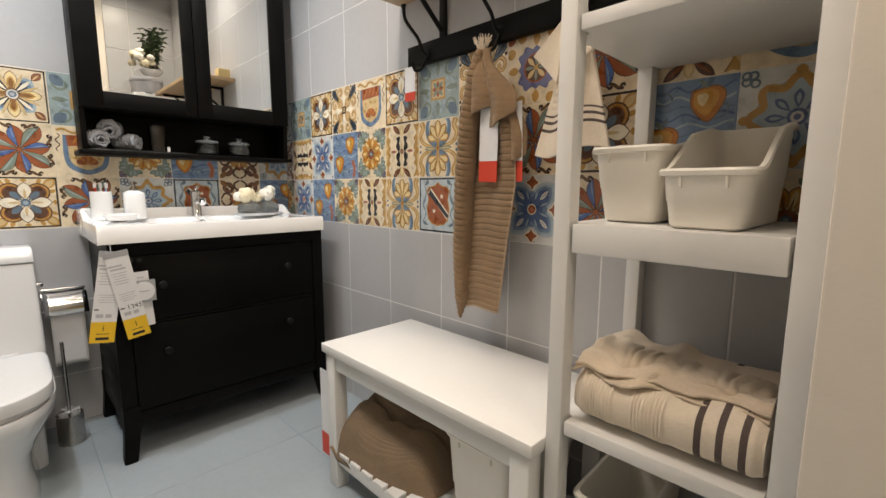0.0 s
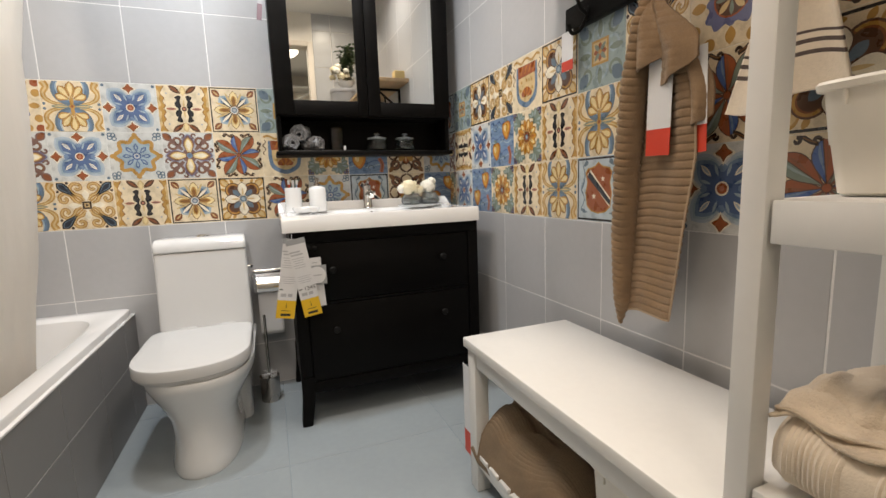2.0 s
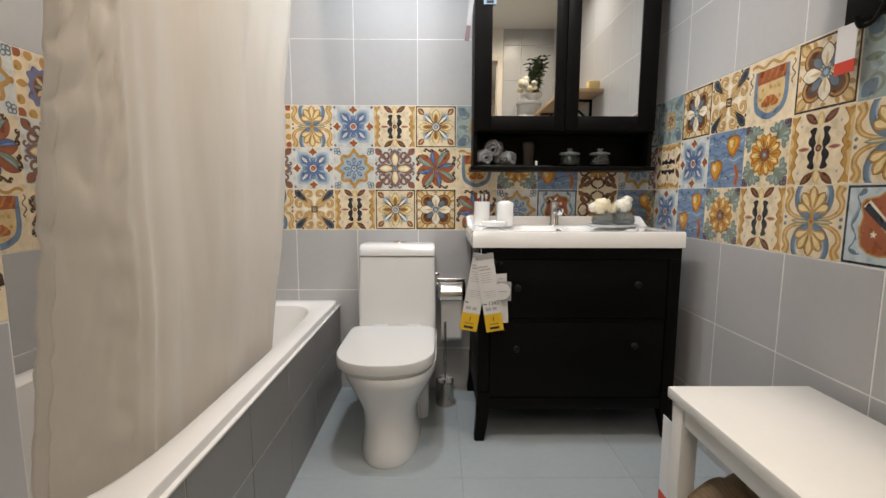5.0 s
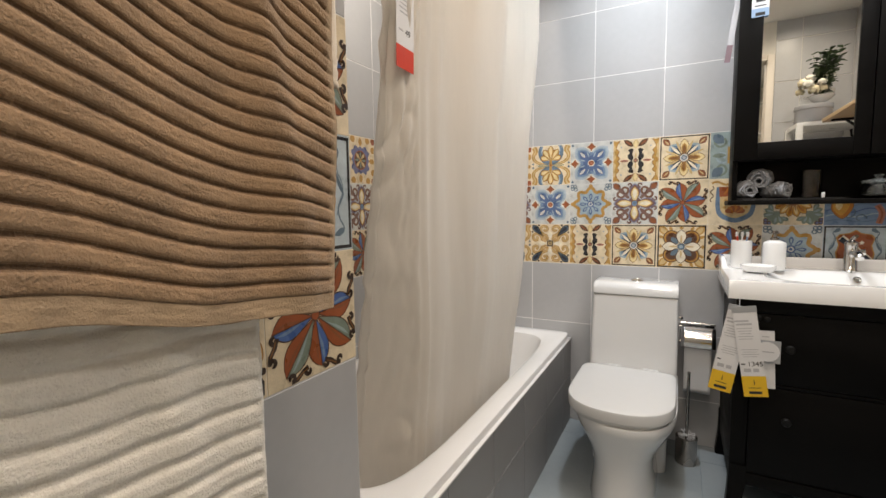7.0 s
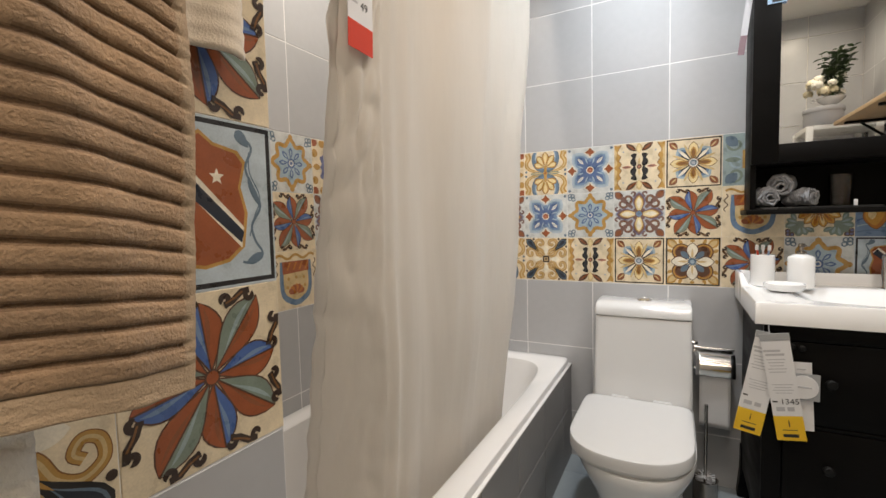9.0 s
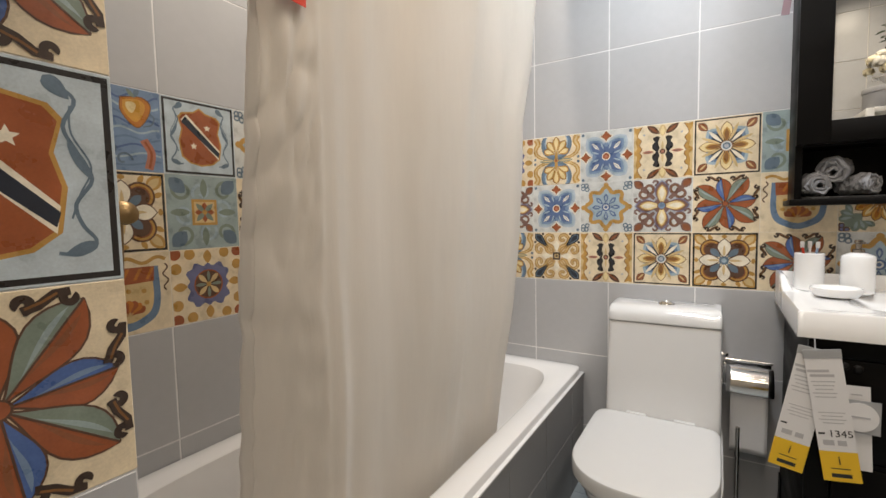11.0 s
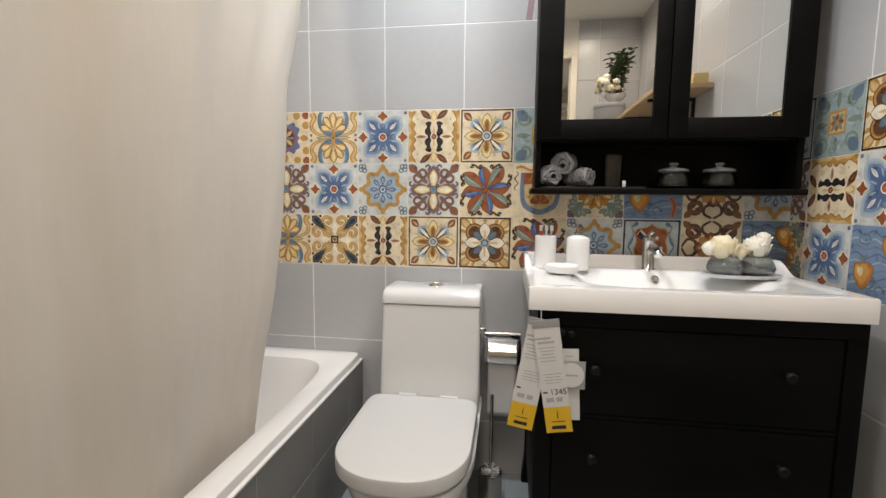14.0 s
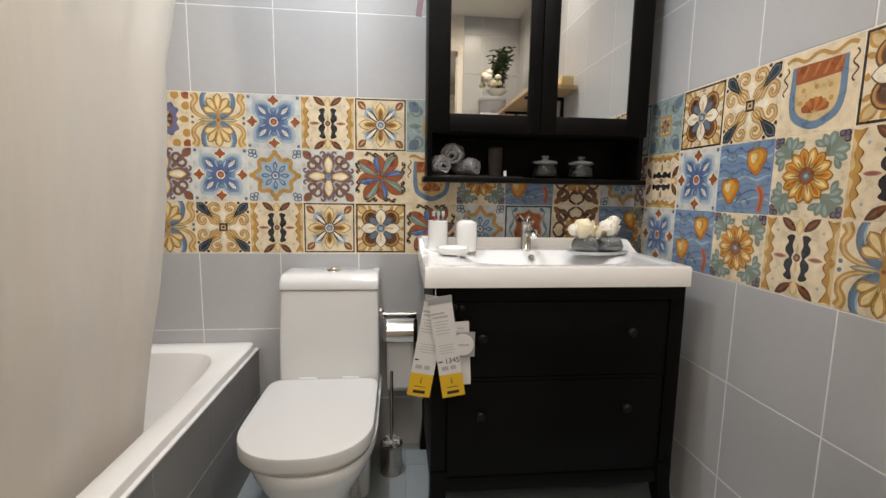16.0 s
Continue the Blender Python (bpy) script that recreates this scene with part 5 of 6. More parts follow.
# ---- plant on top of the shelf unit ----
def build_plant():
    bx, by, bz = 0.675, -1.985, 1.6605
    g = thing("round_box", (bx, by, bz), "grey round lidded storage box on the shelf unit", "box")
    part("body", lathe(bmesh.new(), [(0.100, 0), (0.102, 0.003), (0.102, 0.09), (0.001, 0.09)], (bx, by, bz), 40), BOX_GREY, g)
    part("lid", lathe(bmesh.new(), [(0.106, 0.085), (0.107, 0.088), (0.106, 0.112), (0.104, 0.115), (0.001, 0.116)], (bx, by, bz), 40), BOX_GREY, g)
    px, py, pz = 0.71, -1.985, bz + 0.1165
    p = thing("flower_arrangement", (px, py, pz), "white blossoms with dark green leaves in a white footed bowl", "plant")
    part("bowl", lathe(bmesh.new(), [(0.030, 0), (0.032, 0.004), (0.022, 0.012), (0.05, 0.03), (0.072, 0.052), (0.076, 0.060), (0.070, 0.058), (0.045, 0.034), (0.001, 0.026)], (px, py, pz), 36), CERAMIC, p, "white ceramic bowl")
    part("bowl_handle", tube(bmesh.new(), arc_path([(px - 0.068, py, pz + 0.05), (px - 0.095, py, pz + 0.062), (px - 0.098, py, pz + 0.045), (px - 0.07, py, pz + 0.038)]), 0.004, 8), CERAMIC, p)
    rnd = random.Random(11)
    for i in range(15):
        a = i * 2.4
        r = 0.025 + 0.065 * math.sqrt(i / 15)
        bm = bmesh.new()
        bloom(bm, (px - 0.035 + r * math.cos(a), py + r * math.sin(a), pz + 0.085 + 0.10 * rnd.random()), 0.024 + 0.012 * rnd.random(), 22, i)
        part("bloom", bm, PETAL if i % 3 else PETAL_WARM, p, modifiers=(("SOLIDIFY", 0.0006),))
    bm, stems = bmesh.new(), bmesh.new()
    for i in range(20):
        a, lean = i * 2.4, rnd.uniform(0.01, 0.10)
        h = rnd.uniform(0.20, 0.36)
        top = Vector((px + 0.035 + lean * math.cos(a), py + lean * math.sin(a), pz + h))
        path = arc_path([(px, py, pz + 0.03), (px + 0.4 * (top.x - px), py + 0.4 * (top.y - py), pz + 0.5 * h), top], 6)
        tube(stems, path, 0.0022, 5, 0.5)
        for k in range(4, len(path)):
            for s in range(3):
                b2 = rnd.uniform(0, 6.28)
                leaf(bm, path[k], (math.cos(b2), math.sin(b2), rnd.uniform(-0.1, 0.6)), rnd.uniform(0.034, 0.056), 0.015)
    part("leaves", bm, LEAF, p)
    part("stems", stems, STEM, p)


build_plant()


# ---- fitting in the bath alcove, in the assumed form of a hand shower ----
def build_alcove_fitting():
    # the hand shower form is assumed; only a faint brown streak is known here
    s = thing("hand_shower", (-0.95, YS + 0.03, 1.1), "brass-coloured fitting given the form of a hand shower on the end wall of the alcove", "shower")
    x, y = -0.95, YS + 0.118
    part("wall_holder", tube(bmesh.new(), [(x, YS + 0.0, 1.09), (x, y - 0.02, 1.09)], 0.014, 14), BRASS, s)
    part("head", lathe(bmesh.new(), [(0.009, 0), (0.019, 0.006), (0.020, 0.014), (0.010, 0.022), (0.001, 0.023)], (x + 0.01, y, 1.105), 24, Matrix.Rotation(radians(70), 4, "Y")), BRASS, s)
    part("handle", tube(bmesh.new(), [(x, y - 0.005, 1.115), (x, y - 0.008, 1.0)], 0.011, 12, 0.8), BRASS, s)
    part("hose", tube(bmesh.new(), arc_path([(x, y - 0.008, 1.0), (x + 0.002, y - 0.010, 0.93), (x, y - 0.012, 0.86), (x - 0.01, y - 0.05, 0.80), (x, YS + 0.004, 0.78)]), 0.0065, 10), BRASS, s, "brass-coloured hose")


build_alcove_fitting()


# ---- hall beyond the doorway ----
def build_rack():
    r = thing("hall_rack", (0.1, -4.3, 0), "white open rack with folded linen in the hall", "shelf")
    for x in (-0.45, 0.15, 0.75):
        part("post", boxed(x - 0.02, x + 0.02, -4.32, -4.28, 0, 2.3, bevel=0.002), WHITE_WOOD, r)
    for z in (0.4, 0.9, 1.4, 1.9, 2.26):
        part("board", boxed(-0.47, 0.77, -4.58, -4.28, z, z + 0.03, bevel=0.002), WHITE_WOOD, r)
    part("brace", tube(bmesh.new(), [(0.15, -4.29, 1.95), (0.72, -4.29, 2.25)], 0.012, 8), WHITE_WOOD, r)


build_rack()

# ---- tiles of walls, apron and floor ----
TILE_MESH = {}


def tile_mesh(w, h, material, t=0.008):
    key = (round(w, 4), round(h, 4), material.name)
    if key not in TILE_MESH:
        bm = boxed(-w / 2, w / 2, -h / 2, h / 2, -t, 0, bevel=0.0012, seg=1)
        me = bpy.data.meshes.new("tile")
        bm.to_mesh(me)
        bm.free()
        me.materials.append(material)
        TILE_MESH[key] = me
    return TILE_MESH[key]


FACING = {"north": Matrix(((1, 0, 0), (0, 0, -1), (0, 1, 0))), "east": Matrix(((0, 0, -1), (-1, 0, 0), (0, 1, 0))), "west": Matrix(((0, 0, 1), (1, 0, 0), (0, 1, 0))), "up": Matrix.Identity(3), "south": Matrix(((-1, 0, 0), (0, 0, 1), (0, 1, 0)))}


def put_tile(name, mesh, parent, facing, at, size=1.0):
    ob = new(name, mesh)
    ob.parent = parent
    base = ORIGIN.get(parent.name, Vector())
    ob.matrix_basis = Matrix.Translation(Vector(at) - base) @ FACING[facing].to_4x4() @ Matrix.Diagonal((size, size, 1, 1))
    return ob


def cuts(lo, hi, start, pitch):
    k0 = math.floor((lo - start) / pitch) - 1
    edges = [start + pitch * k for k in range(k0, k0 + int((hi - lo) / pitch) + 5)]
    edges = [e for e in edges if lo + 0.012 < e < hi - 0.012]
    return list(zip([lo] + edges, edges + [hi]))


GREY_ROWS = cuts(0.0, BAND0, BAND0, GP) + cuts(BAND1, CEIL, BAND1, GP)


def grey_wall(parent, facing, lo, hi, start, plane, material=GREY_TILE, rows=None, pitch=0.303):
    for a, b in cuts(lo, hi, start, pitch):
        for z0, z1 in rows or GREY_ROWS:
            g = 0.0034
            m = tile_mesh(b - a - g, z1 - z0 - g, material)
            mid, zc = (a + b) / 2, (z0 + z1) / 2
            put_tile("tile", m, parent, facing, (mid, plane, zc) if facing in ("north", "south") else (plane, mid, zc))


grey_wall(wall_back, "north", XL, XR, -0.187, 0.0)
grey_wall(wall_right, "east", YD, 0.0, -0.90, XR, pitch=0.3015)
grey_wall(wall_door, "south", 0.490, XR, XR - 0.30, YD + 0.004)
grey_wall(wall_left, "west", YS, 0.0, -0.945, XL)
grey_wall(wall_stub, "west", YD - 0.02, YS, YS - 0.30, XS, rows=cuts(0.0, PIER0, PIER0, GP) + cuts(PIER0 + 3 * PIER_STEP, CEIL, PIER0 + 3 * PIER_STEP, GP))
grey_wall(tub, "west", YS, -0.002, -0.475, -0.586, APRON_GREY_DIMMED, [(0.0, 0.250), (0.250, RIM - 0.033)], pitch=0.302)
for x0, x1 in cuts(XL, XR, -0.6, 0.6):
    for y0, y1 in cuts(-4.6, 0.0, -0.75, 0.6):
        put_tile("floor_tile", tile_mesh(x1 - x0 - 0.002, y1 - y0 - 0.002, FLOOR_BLUE), floor, "up", ((x0 + x1) / 2, (y0 + y1) / 2, 0))
# ---- patterned tiles: printed motifs as thin layers on a tile ----
def paint(name, colour):
    return mat("tile_" + name, colour, 0.30, vary=0.24, scale=26, bump=0.06, bump_scale=60, coat=0.15)


PAINTS = {"cream": (0.71, 0.60, 0.42), "sand": (0.58, 0.43, 0.215), "gold": (0.45, 0.255, 0.065), "amber": (0.58, 0.30, 0.05), "haze": (0.40, 0.47, 0.54), "ice": (0.46, 0.53, 0.57), "blue": (0.085, 0.135, 0.27), "sky": (0.33, 0.42, 0.48), "mist": (0.58, 0.59, 0.57),
          "rust": (0.30, 0.085, 0.030), "navy": (0.020, 0.026, 0.040), "sage": (0.19, 0.235, 0.19), "brown": (0.10, 0.050, 0.030), "lilac": (0.38, 0.40, 0.44), "white": (0.76, 0.70, 0.57),
          "orange": (0.46, 0.17, 0.03), "steel": (0.12, 0.17, 0.22), "teal": (0.29, 0.36, 0.36), "ink": (0.02, 0.018, 0.018), "sea": (0.13, 0.20, 0.30), "violet": (0.14, 0.15, 0.27), "pink": (0.42, 0.17, 0.11),
          "cobalt": (0.07, 0.13, 0.33), "azure": (0.17, 0.25, 0.38), "plum": (0.185, 0.105, 0.085), "russet": (0.24, 0.085, 0.035), "butter": (0.73, 0.59, 0.31), "ebony": (0.045, 0.028, 0.02), "umber": (0.21, 0.095, 0.03)}
PAINT = {k: paint(k, v) for k, v in PAINTS.items()}


def circle(cx, cy, r, n=20, ry=None):
    return [(cx + r * math.cos(2 * math.pi * i / n), cy + (ry or r) * math.sin(2 * math.pi * i / n)) for i in range(n)]


def petal(ang, r0, r1, w, tip=0.5, n=9, cx=0.0, cy=0.0):
    """A leaf shape along a direction in degrees; tip: where it is widest."""
    c, s = math.cos(radians(ang)), math.sin(radians(ang))
    left, right = [], []
    for i in range(n + 1):
        t = i / n
        e = t ** (math.log(0.5) / math.log(tip))
        h = w * math.sin(math.pi * e) ** 0.8 if 0 < t < 1 else 0
        r = r0 + (r1 - r0) * t
        left.append((cx + r * c - h * s, cy + r * s + h * c))
        if 0 < i < n:
            right.append((cx + r * c + h * s, cy + r * s - h * c))
    return left + right[::-1]


def stroke(pts, w, taper=1.0):
    """A line of some width."""
    L, R = [], []
    n = len(pts)
    for i, (x, y) in enumerate(pts):
        x0, y0 = pts[max(i - 1, 0)]
        x1, y1 = pts[min(i + 1, n - 1)]
        d = math.hypot(x1 - x0, y1 - y0) or 1
        nx, ny = -(y1 - y0) / d, (x1 - x0) / d
        h = w / 2 * (1 + (taper - 1) * i / max(1, n - 1))
        L.append((x + nx * h, y + ny * h))
        R.append((x - nx * h, y - ny * h))
    return [("strip", L, R)]


def smooth2(pts, steps=5):
    return [(p.x, p.y) for p in arc_path([(x, y, 0) for x, y in pts], steps)]


def curl(cx, cy, r, a0, turns, w, shrink=0.25, n=22):
    pts = []
    for i in range(n + 1):
        t = i / n
        rr = r * (1 - (1 - shrink) * t)
        a = radians(a0) + turns * 2 * math.pi * t
        pts.append((cx + rr * math.cos(a), cy + rr * math.sin(a)))
    return stroke(pts, w)


def wave(x0, y0, x1, y1, amp, k, w, n=26):
    d = math.hypot(x1 - x0, y1 - y0)
    nx, ny = -(y1 - y0) / d, (x1 - x0) / d
    return stroke([(x0 + (x1 - x0) * i / n + nx * amp * math.sin(2 * math.pi * k * i / n), y0 + (y1 - y0) * i / n + ny * amp * math.sin(2 * math.pi * k * i / n)) for i in range(n + 1)], w)


class Motif:
    def __init__(self, base):
        self.base, self.shapes = base, []

    def add(self, shape, colour, rot=(0,), flip=False):
        many = shape if shape and isinstance(shape[0], tuple) and shape[0] and shape[0][0] == "strip" else [("poly", shape, None)]
        for kind, a, b in many:
            for r in rot:
                c, s = math.cos(radians(r)), math.sin(radians(r))
                for m in ((1, -1) if flip else (1,)):
                    f = lambda P: [(m * x * c - y * s, m * x * s + y * c) for x, y in P]
                    self.shapes.append((kind, f(a), f(b) if b else None, colour, m))
        return self

    def line(self, shape, colour, edge, w=0.02, **k):
        """A filled shape with an outline."""
        self.add(shape, colour, **k)
        return self.add(stroke(list(shape) + [shape[0], shape[1]], w), edge, **k)

    def border(self, w=0.06, colour="ink"):
        for r in (0, 90, 180, 270):
            self.add([(-0.985, 0.985 - w), (0.985, 0.985 - w), (0.985, 0.985), (-0.985, 0.985)], colour, rot=(r,))
        return self

    def mesh(self, name, t=0.008):
        half = 0.0996
        bm = bmesh.new()
        box(bm, -half, half, -half, half, -t, 0, 0.0008, 1)
        for f in bm.faces:
            f.material_index = 0
        used = [self.base]
        hs = half * 0.985
        for k, (kind, a, b, colour, m) in enumerate(self.shapes):
            if colour not in used:
                used.append(colour)
            z = 0.00002 + 0.000012 * k
            idx = used.index(colour)
            cl = lambda P: [bm.verts.new((max(-1, min(1, x)) * hs, max(-1, min(1, y)) * hs, z)) for x, y in P]
            if kind == "strip":
                A, B = cl(a), cl(b)
                for i in range(len(A) - 1):
                    f = bm.faces.new((A[i], B[i], B[i + 1], A[i + 1]))
                    f.material_index = idx
            else:
                f = bm.faces.new(cl(a))
                f.material_index = idx
        for f in bm.faces:
            f.normal_update()
            if f.index >= 0 and len(f.verts) and max(v.co.z for v in f.verts) > 0.00001 and f.normal.z < 0:
                f.normal_flip()
        me = bpy.data.meshes.new(name)
        bm.to_mesh(me)
        bm.free()
        for u in used:
            me.materials.append(PAINT[u])
        return me


Q4, Q8, D4 = (0, 90, 180, 270), tuple(range(0, 360, 45)), (45, 135, 225, 315)


def arc(cx, cy, r, a0, a1, n=18, ry=1.0):
    return [(cx + r * math.cos(radians(a0 + (a1 - a0) * i / n)), cy + r * ry * math.sin(radians(a0 + (a1 - a0) * i / n))) for i in range(n + 1)]


def m_fan():
    m = Motif("cream")
    for r in (0, 180):
        for f in (1, -1):
            side = smooth2([(f * x, y) for x, y in [(0.90, 0.98), (0.80, 0.76), (0.92, 0.52), (0.84, 0.28), (0.56, 0.12), (0.10, 0.05)]])
            m.add(stroke(side, 0.26, 0.35), "gold", rot=(r,)).add(stroke(side, 0.09, 0.35), "sand", rot=(r,))
            m.add(circle(f * 0.93, 0.10, 0.055), "steel", rot=(r,))
        m.add(arc(0, 0.68, 0.66, 150, 390), "steel", rot=(r,)).add(arc(0, 0.70, 0.58, 150, 390), "sea", rot=(r,))
        m.add(arc(0, 0.72, 0.50, 150, 390), "sky", rot=(r,)).add(arc(0, 0.78, 0.44, 150, 390), "cream", rot=(r,))
        for a, l, c in ((22, 0.58, "gold"), (158, 0.58, "gold"), (56, 0.70, "gold"), (124, 0.70, "gold"), (90, 0.76, "gold")):
            m.add(petal(a, 0.02, l, 0.165, 0.68, cy=0.24), "umber", rot=(r,)).add(petal(a, 0.03, l - 0.02, 0.145, 0.68, cy=0.24), c, rot=(r,))
            m.add(petal(a, 0.08, l - 0.05, 0.085, 0.70, cy=0.24), "butter", rot=(r,))
        m.add(petal(90, 0.0, 0.40, 0.07, 0.5), "gold", rot=(r,))
    for r in (0, 180):
        m.add(petal(0, 0.06, 0.72, 0.075, 0.5), "sage", rot=(r,)).add(petal(0, 0.10, 0.66, 0.03, 0.5), "sand", rot=(r,))
    m.add(circle(0, 0, 0.10), "gold").add(circle(0, 0, 0.05), "rust")
    return m


def m_blue_star():
    m = Motif("mist")
    m.add(petal(45, 0.0, 1.08, 0.36, 0.60), "haze", rot=Q4)
    m.add(petal(22, 0.0, 0.74, 0.17, 0.60), "haze", rot=Q4, flip=True).add(petal(68, 0.0, 0.74, 0.17, 0.60), "haze", rot=Q4)
    m.add(petal(45, 0.0, 1.0, 0.31, 0.56), "sky", rot=Q4).add(petal(45, 0.0, 0.92, 0.29, 0.52), "azure", rot=Q4)
    m.add(circle(0, 0, 0.50), "azure").add(petal(0, 0.0, 0.58, 0.17, 0.55), "azure", rot=Q4)
    m.add(petal(45, 0.0, 0.80, 0.25, 0.48), "blue", rot=Q4).add(circle(0, 0, 0.38), "blue")
    m.add(petal(45, 0.40, 0.78, 0.062, 0.5), "white", rot=Q4).add(petal(45, 0.46, 0.72, 0.026, 0.5), "haze", rot=Q4)
    m.add(petal(20, 0.30, 0.60, 0.036, 0.5), "sky", rot=Q4, flip=True).add(petal(70, 0.30, 0.60, 0.036, 0.5), "sky", rot=Q4)
    ogee = smooth2([(0.58, 0), (0.70, 0.07), (0.79, 0.21), (0.88, 0.10), (1.0, 0.0), (0.88, -0.10), (0.79, -0.21), (0.70, -0.07), (0.58, 0)], 3)[:-1]
    m.add([((x - 0.79) * 1.25 + 0.78, y * 1.3) for x, y in ogee], "white", rot=Q4)
    m.add(ogee, "umber", rot=Q4).add([((x - 0.79) * 0.86 + 0.79, y * 0.84) for x, y in ogee], "rust", rot=Q4)
    m.add(circle(0.91, 0.91, 0.06), "steel", rot=Q4)
    m.add(circle(0, 0, 0.165), "white").add(circle(0, 0, 0.125), "rust").add(circle(0, 0, 0.06), "pink")
    return m


def m_vase():
    m = Motif("cream")
    for f in (1, -1):
        P = [(0.09, 0.54), (0.20, 0.58), (0.34, 0.50), (0.27, 0.38), (0.35, 0.26), (0.34, 0.12), (0.22, 0.0), (0.34, -0.12), (0.35, -0.26), (0.27, -0.38), (0.34, -0.50), (0.20, -0.58), (0.09, -0.54), (0.15, -0.32), (0.10, -0.14), (0.15, 0.0), (0.10, 0.14), (0.15, 0.32)]
        m.add(smooth2([(f * x, y) for x, y in P + P[:1]], 3)[:-1], "ink")
        m.add(stroke(smooth2([(f * x, y) for x, y in [(0.20, 0.46), (0.26, 0.22), (0.18, 0.0), (0.26, -0.22), (0.20, -0.46)]]), 0.035), "navy")
        for g in (1, -1):
            m.add(petal(38 if f * g > 0 else 142, 0.0, 0.56 * g, 0.115, 0.5, cx=f * 0.10, cy=g * 0.66), "brown")
            m.add(petal(38 if f * g > 0 else 142, 0.08, 0.46 * g, 0.04, 0.5, cx=f * 0.10, cy=g * 0.66), "russet")
            edge = smooth2([(f * x, g * y) for x, y in [(1.0, 0.98), (0.84, 0.94), (0.70, 0.97), (0.80, 0.80), (0.86, 0.62), (0.72, 0.46), (0.80, 0.30), (0.70, 0.14), (0.80, 0.0), (1.0, 0.0)]], 3)
            m.add(edge, "umber").add([(f * 1.0 + (x - f * 1.0) * 0.88, y) for x, y in edge], "gold")
            m.add(smooth2([(f * x, g * y) for x, y in [(1.0, 0.84), (0.90, 0.66), (0.93, 0.40), (0.88, 0.16), (1.0, 0.04)]], 3), "sand")
            m.add(circle(f * 0.64, g * 0.66, 0.04), "lilac")
        m.add(petal(0 if f > 0 else 180, 0.30, 0.70, 0.06), "pink").add(petal(0 if f > 0 else 180, 0.36, 0.62, 0.025), "plum")
    m.add(petal(90, 0.56, 1.0, 0.13, 0.55), "sand", rot=(0, 180)).add(petal(90, 0.60, 0.94, 0.075), "butter", rot=(0, 180))
    m.add(petal(90, 0.0, 0.40, 0.04), "sand", rot=(0, 180))
    m.add(circle(0, 0, 0.10), "brown").add(circle(0, 0, 0.055), "pink")
    return m


def m_framed_flower():
    m = Motif("cream").border(0.05)
    m.add(petal(45, 0.0, 0.84, 0.33, 0.55), "sky", rot=Q4)
    m.add(petal(45, 0.0, 0.72, 0.30, 0.52), "sea", rot=Q4)
    m.add(petal(45, 0.0, 0.60, 0.25, 0.50), "navy", rot=Q4)
    m.add(petal(24, 0.16, 0.86, 0.055, 0.55), "sand", rot=Q4, flip=True)
    m.add(petal(45, 0.18, 0.78, 0.06, 0.55), "white", rot=Q4)
    m.add(petal(0, 0.12, 0.86, 0.185, 0.60), "umber", rot=Q4)
    m.add(petal(0, 0.14, 0.83, 0.165, 0.60), "butter", rot=Q4)
    m.add(petal(0, 0.14, 0.66, 0.115, 0.58), "gold", rot=Q4)
    m.add(petal(0, 0.16, 0.60, 0.07, 0.55), "umber", rot=Q4)
    m.add(petal(45, 0.82, 1.24, 0.135, 0.5), "brown", rot=Q4)
    m.add(petal(45, 0.84, 1.22, 0.115, 0.5), "russet", rot=Q4)
    m.add(petal(45, 0.86, 1.15, 0.03, 0.5), "sand", rot=Q4)
    m.add(circle(0, 0, 0.20), "umber").add(circle(0, 0, 0.17), "mist").add(circle(0, 0, 0.12), "steel").add(circle(0, 0, 0.07), "lilac")
    return m


def m_rosette():
    m = Motif("mist")
    pts = [((0.72 + 0.10 * math.cos(8 * t)) * math.cos(t), (0.72 + 0.10 * math.cos(8 * t)) * math.sin(t)) for t in np.linspace(0, 2 * math.pi, 64)]
    m.add(circle(0, 0, 0.74), "sky")
    m.add(stroke(pts, 0.15), "gold")
    m.add(circle(0, 0, 0.56), "sky")
    m.add(petal(0, 0.16, 0.54, 0.085, 0.6), "blue", rot=Q8)
    m.add(petal(0, 0.24, 0.46, 0.035, 0.6), "sky", rot=Q8)
    m.add(circle(0, 0, 0.17), "blue").add(circle(0, 0, 0.11), "mist").add(circle(0, 0, 0.06), "blue")
    for dx, dy in ((0.90, 0.78), (0.78, 0.90), (0.74, 0.74), (0.90, 0.90)):
        m.add(stroke(circle(dx, dy, 0.075, 12) + [(dx + 0.075, dy)], 0.045), "steel", rot=Q4)
    m.add(petal(0, 0.8, 1.0, 0.10), "gold", rot=Q4)
    return m


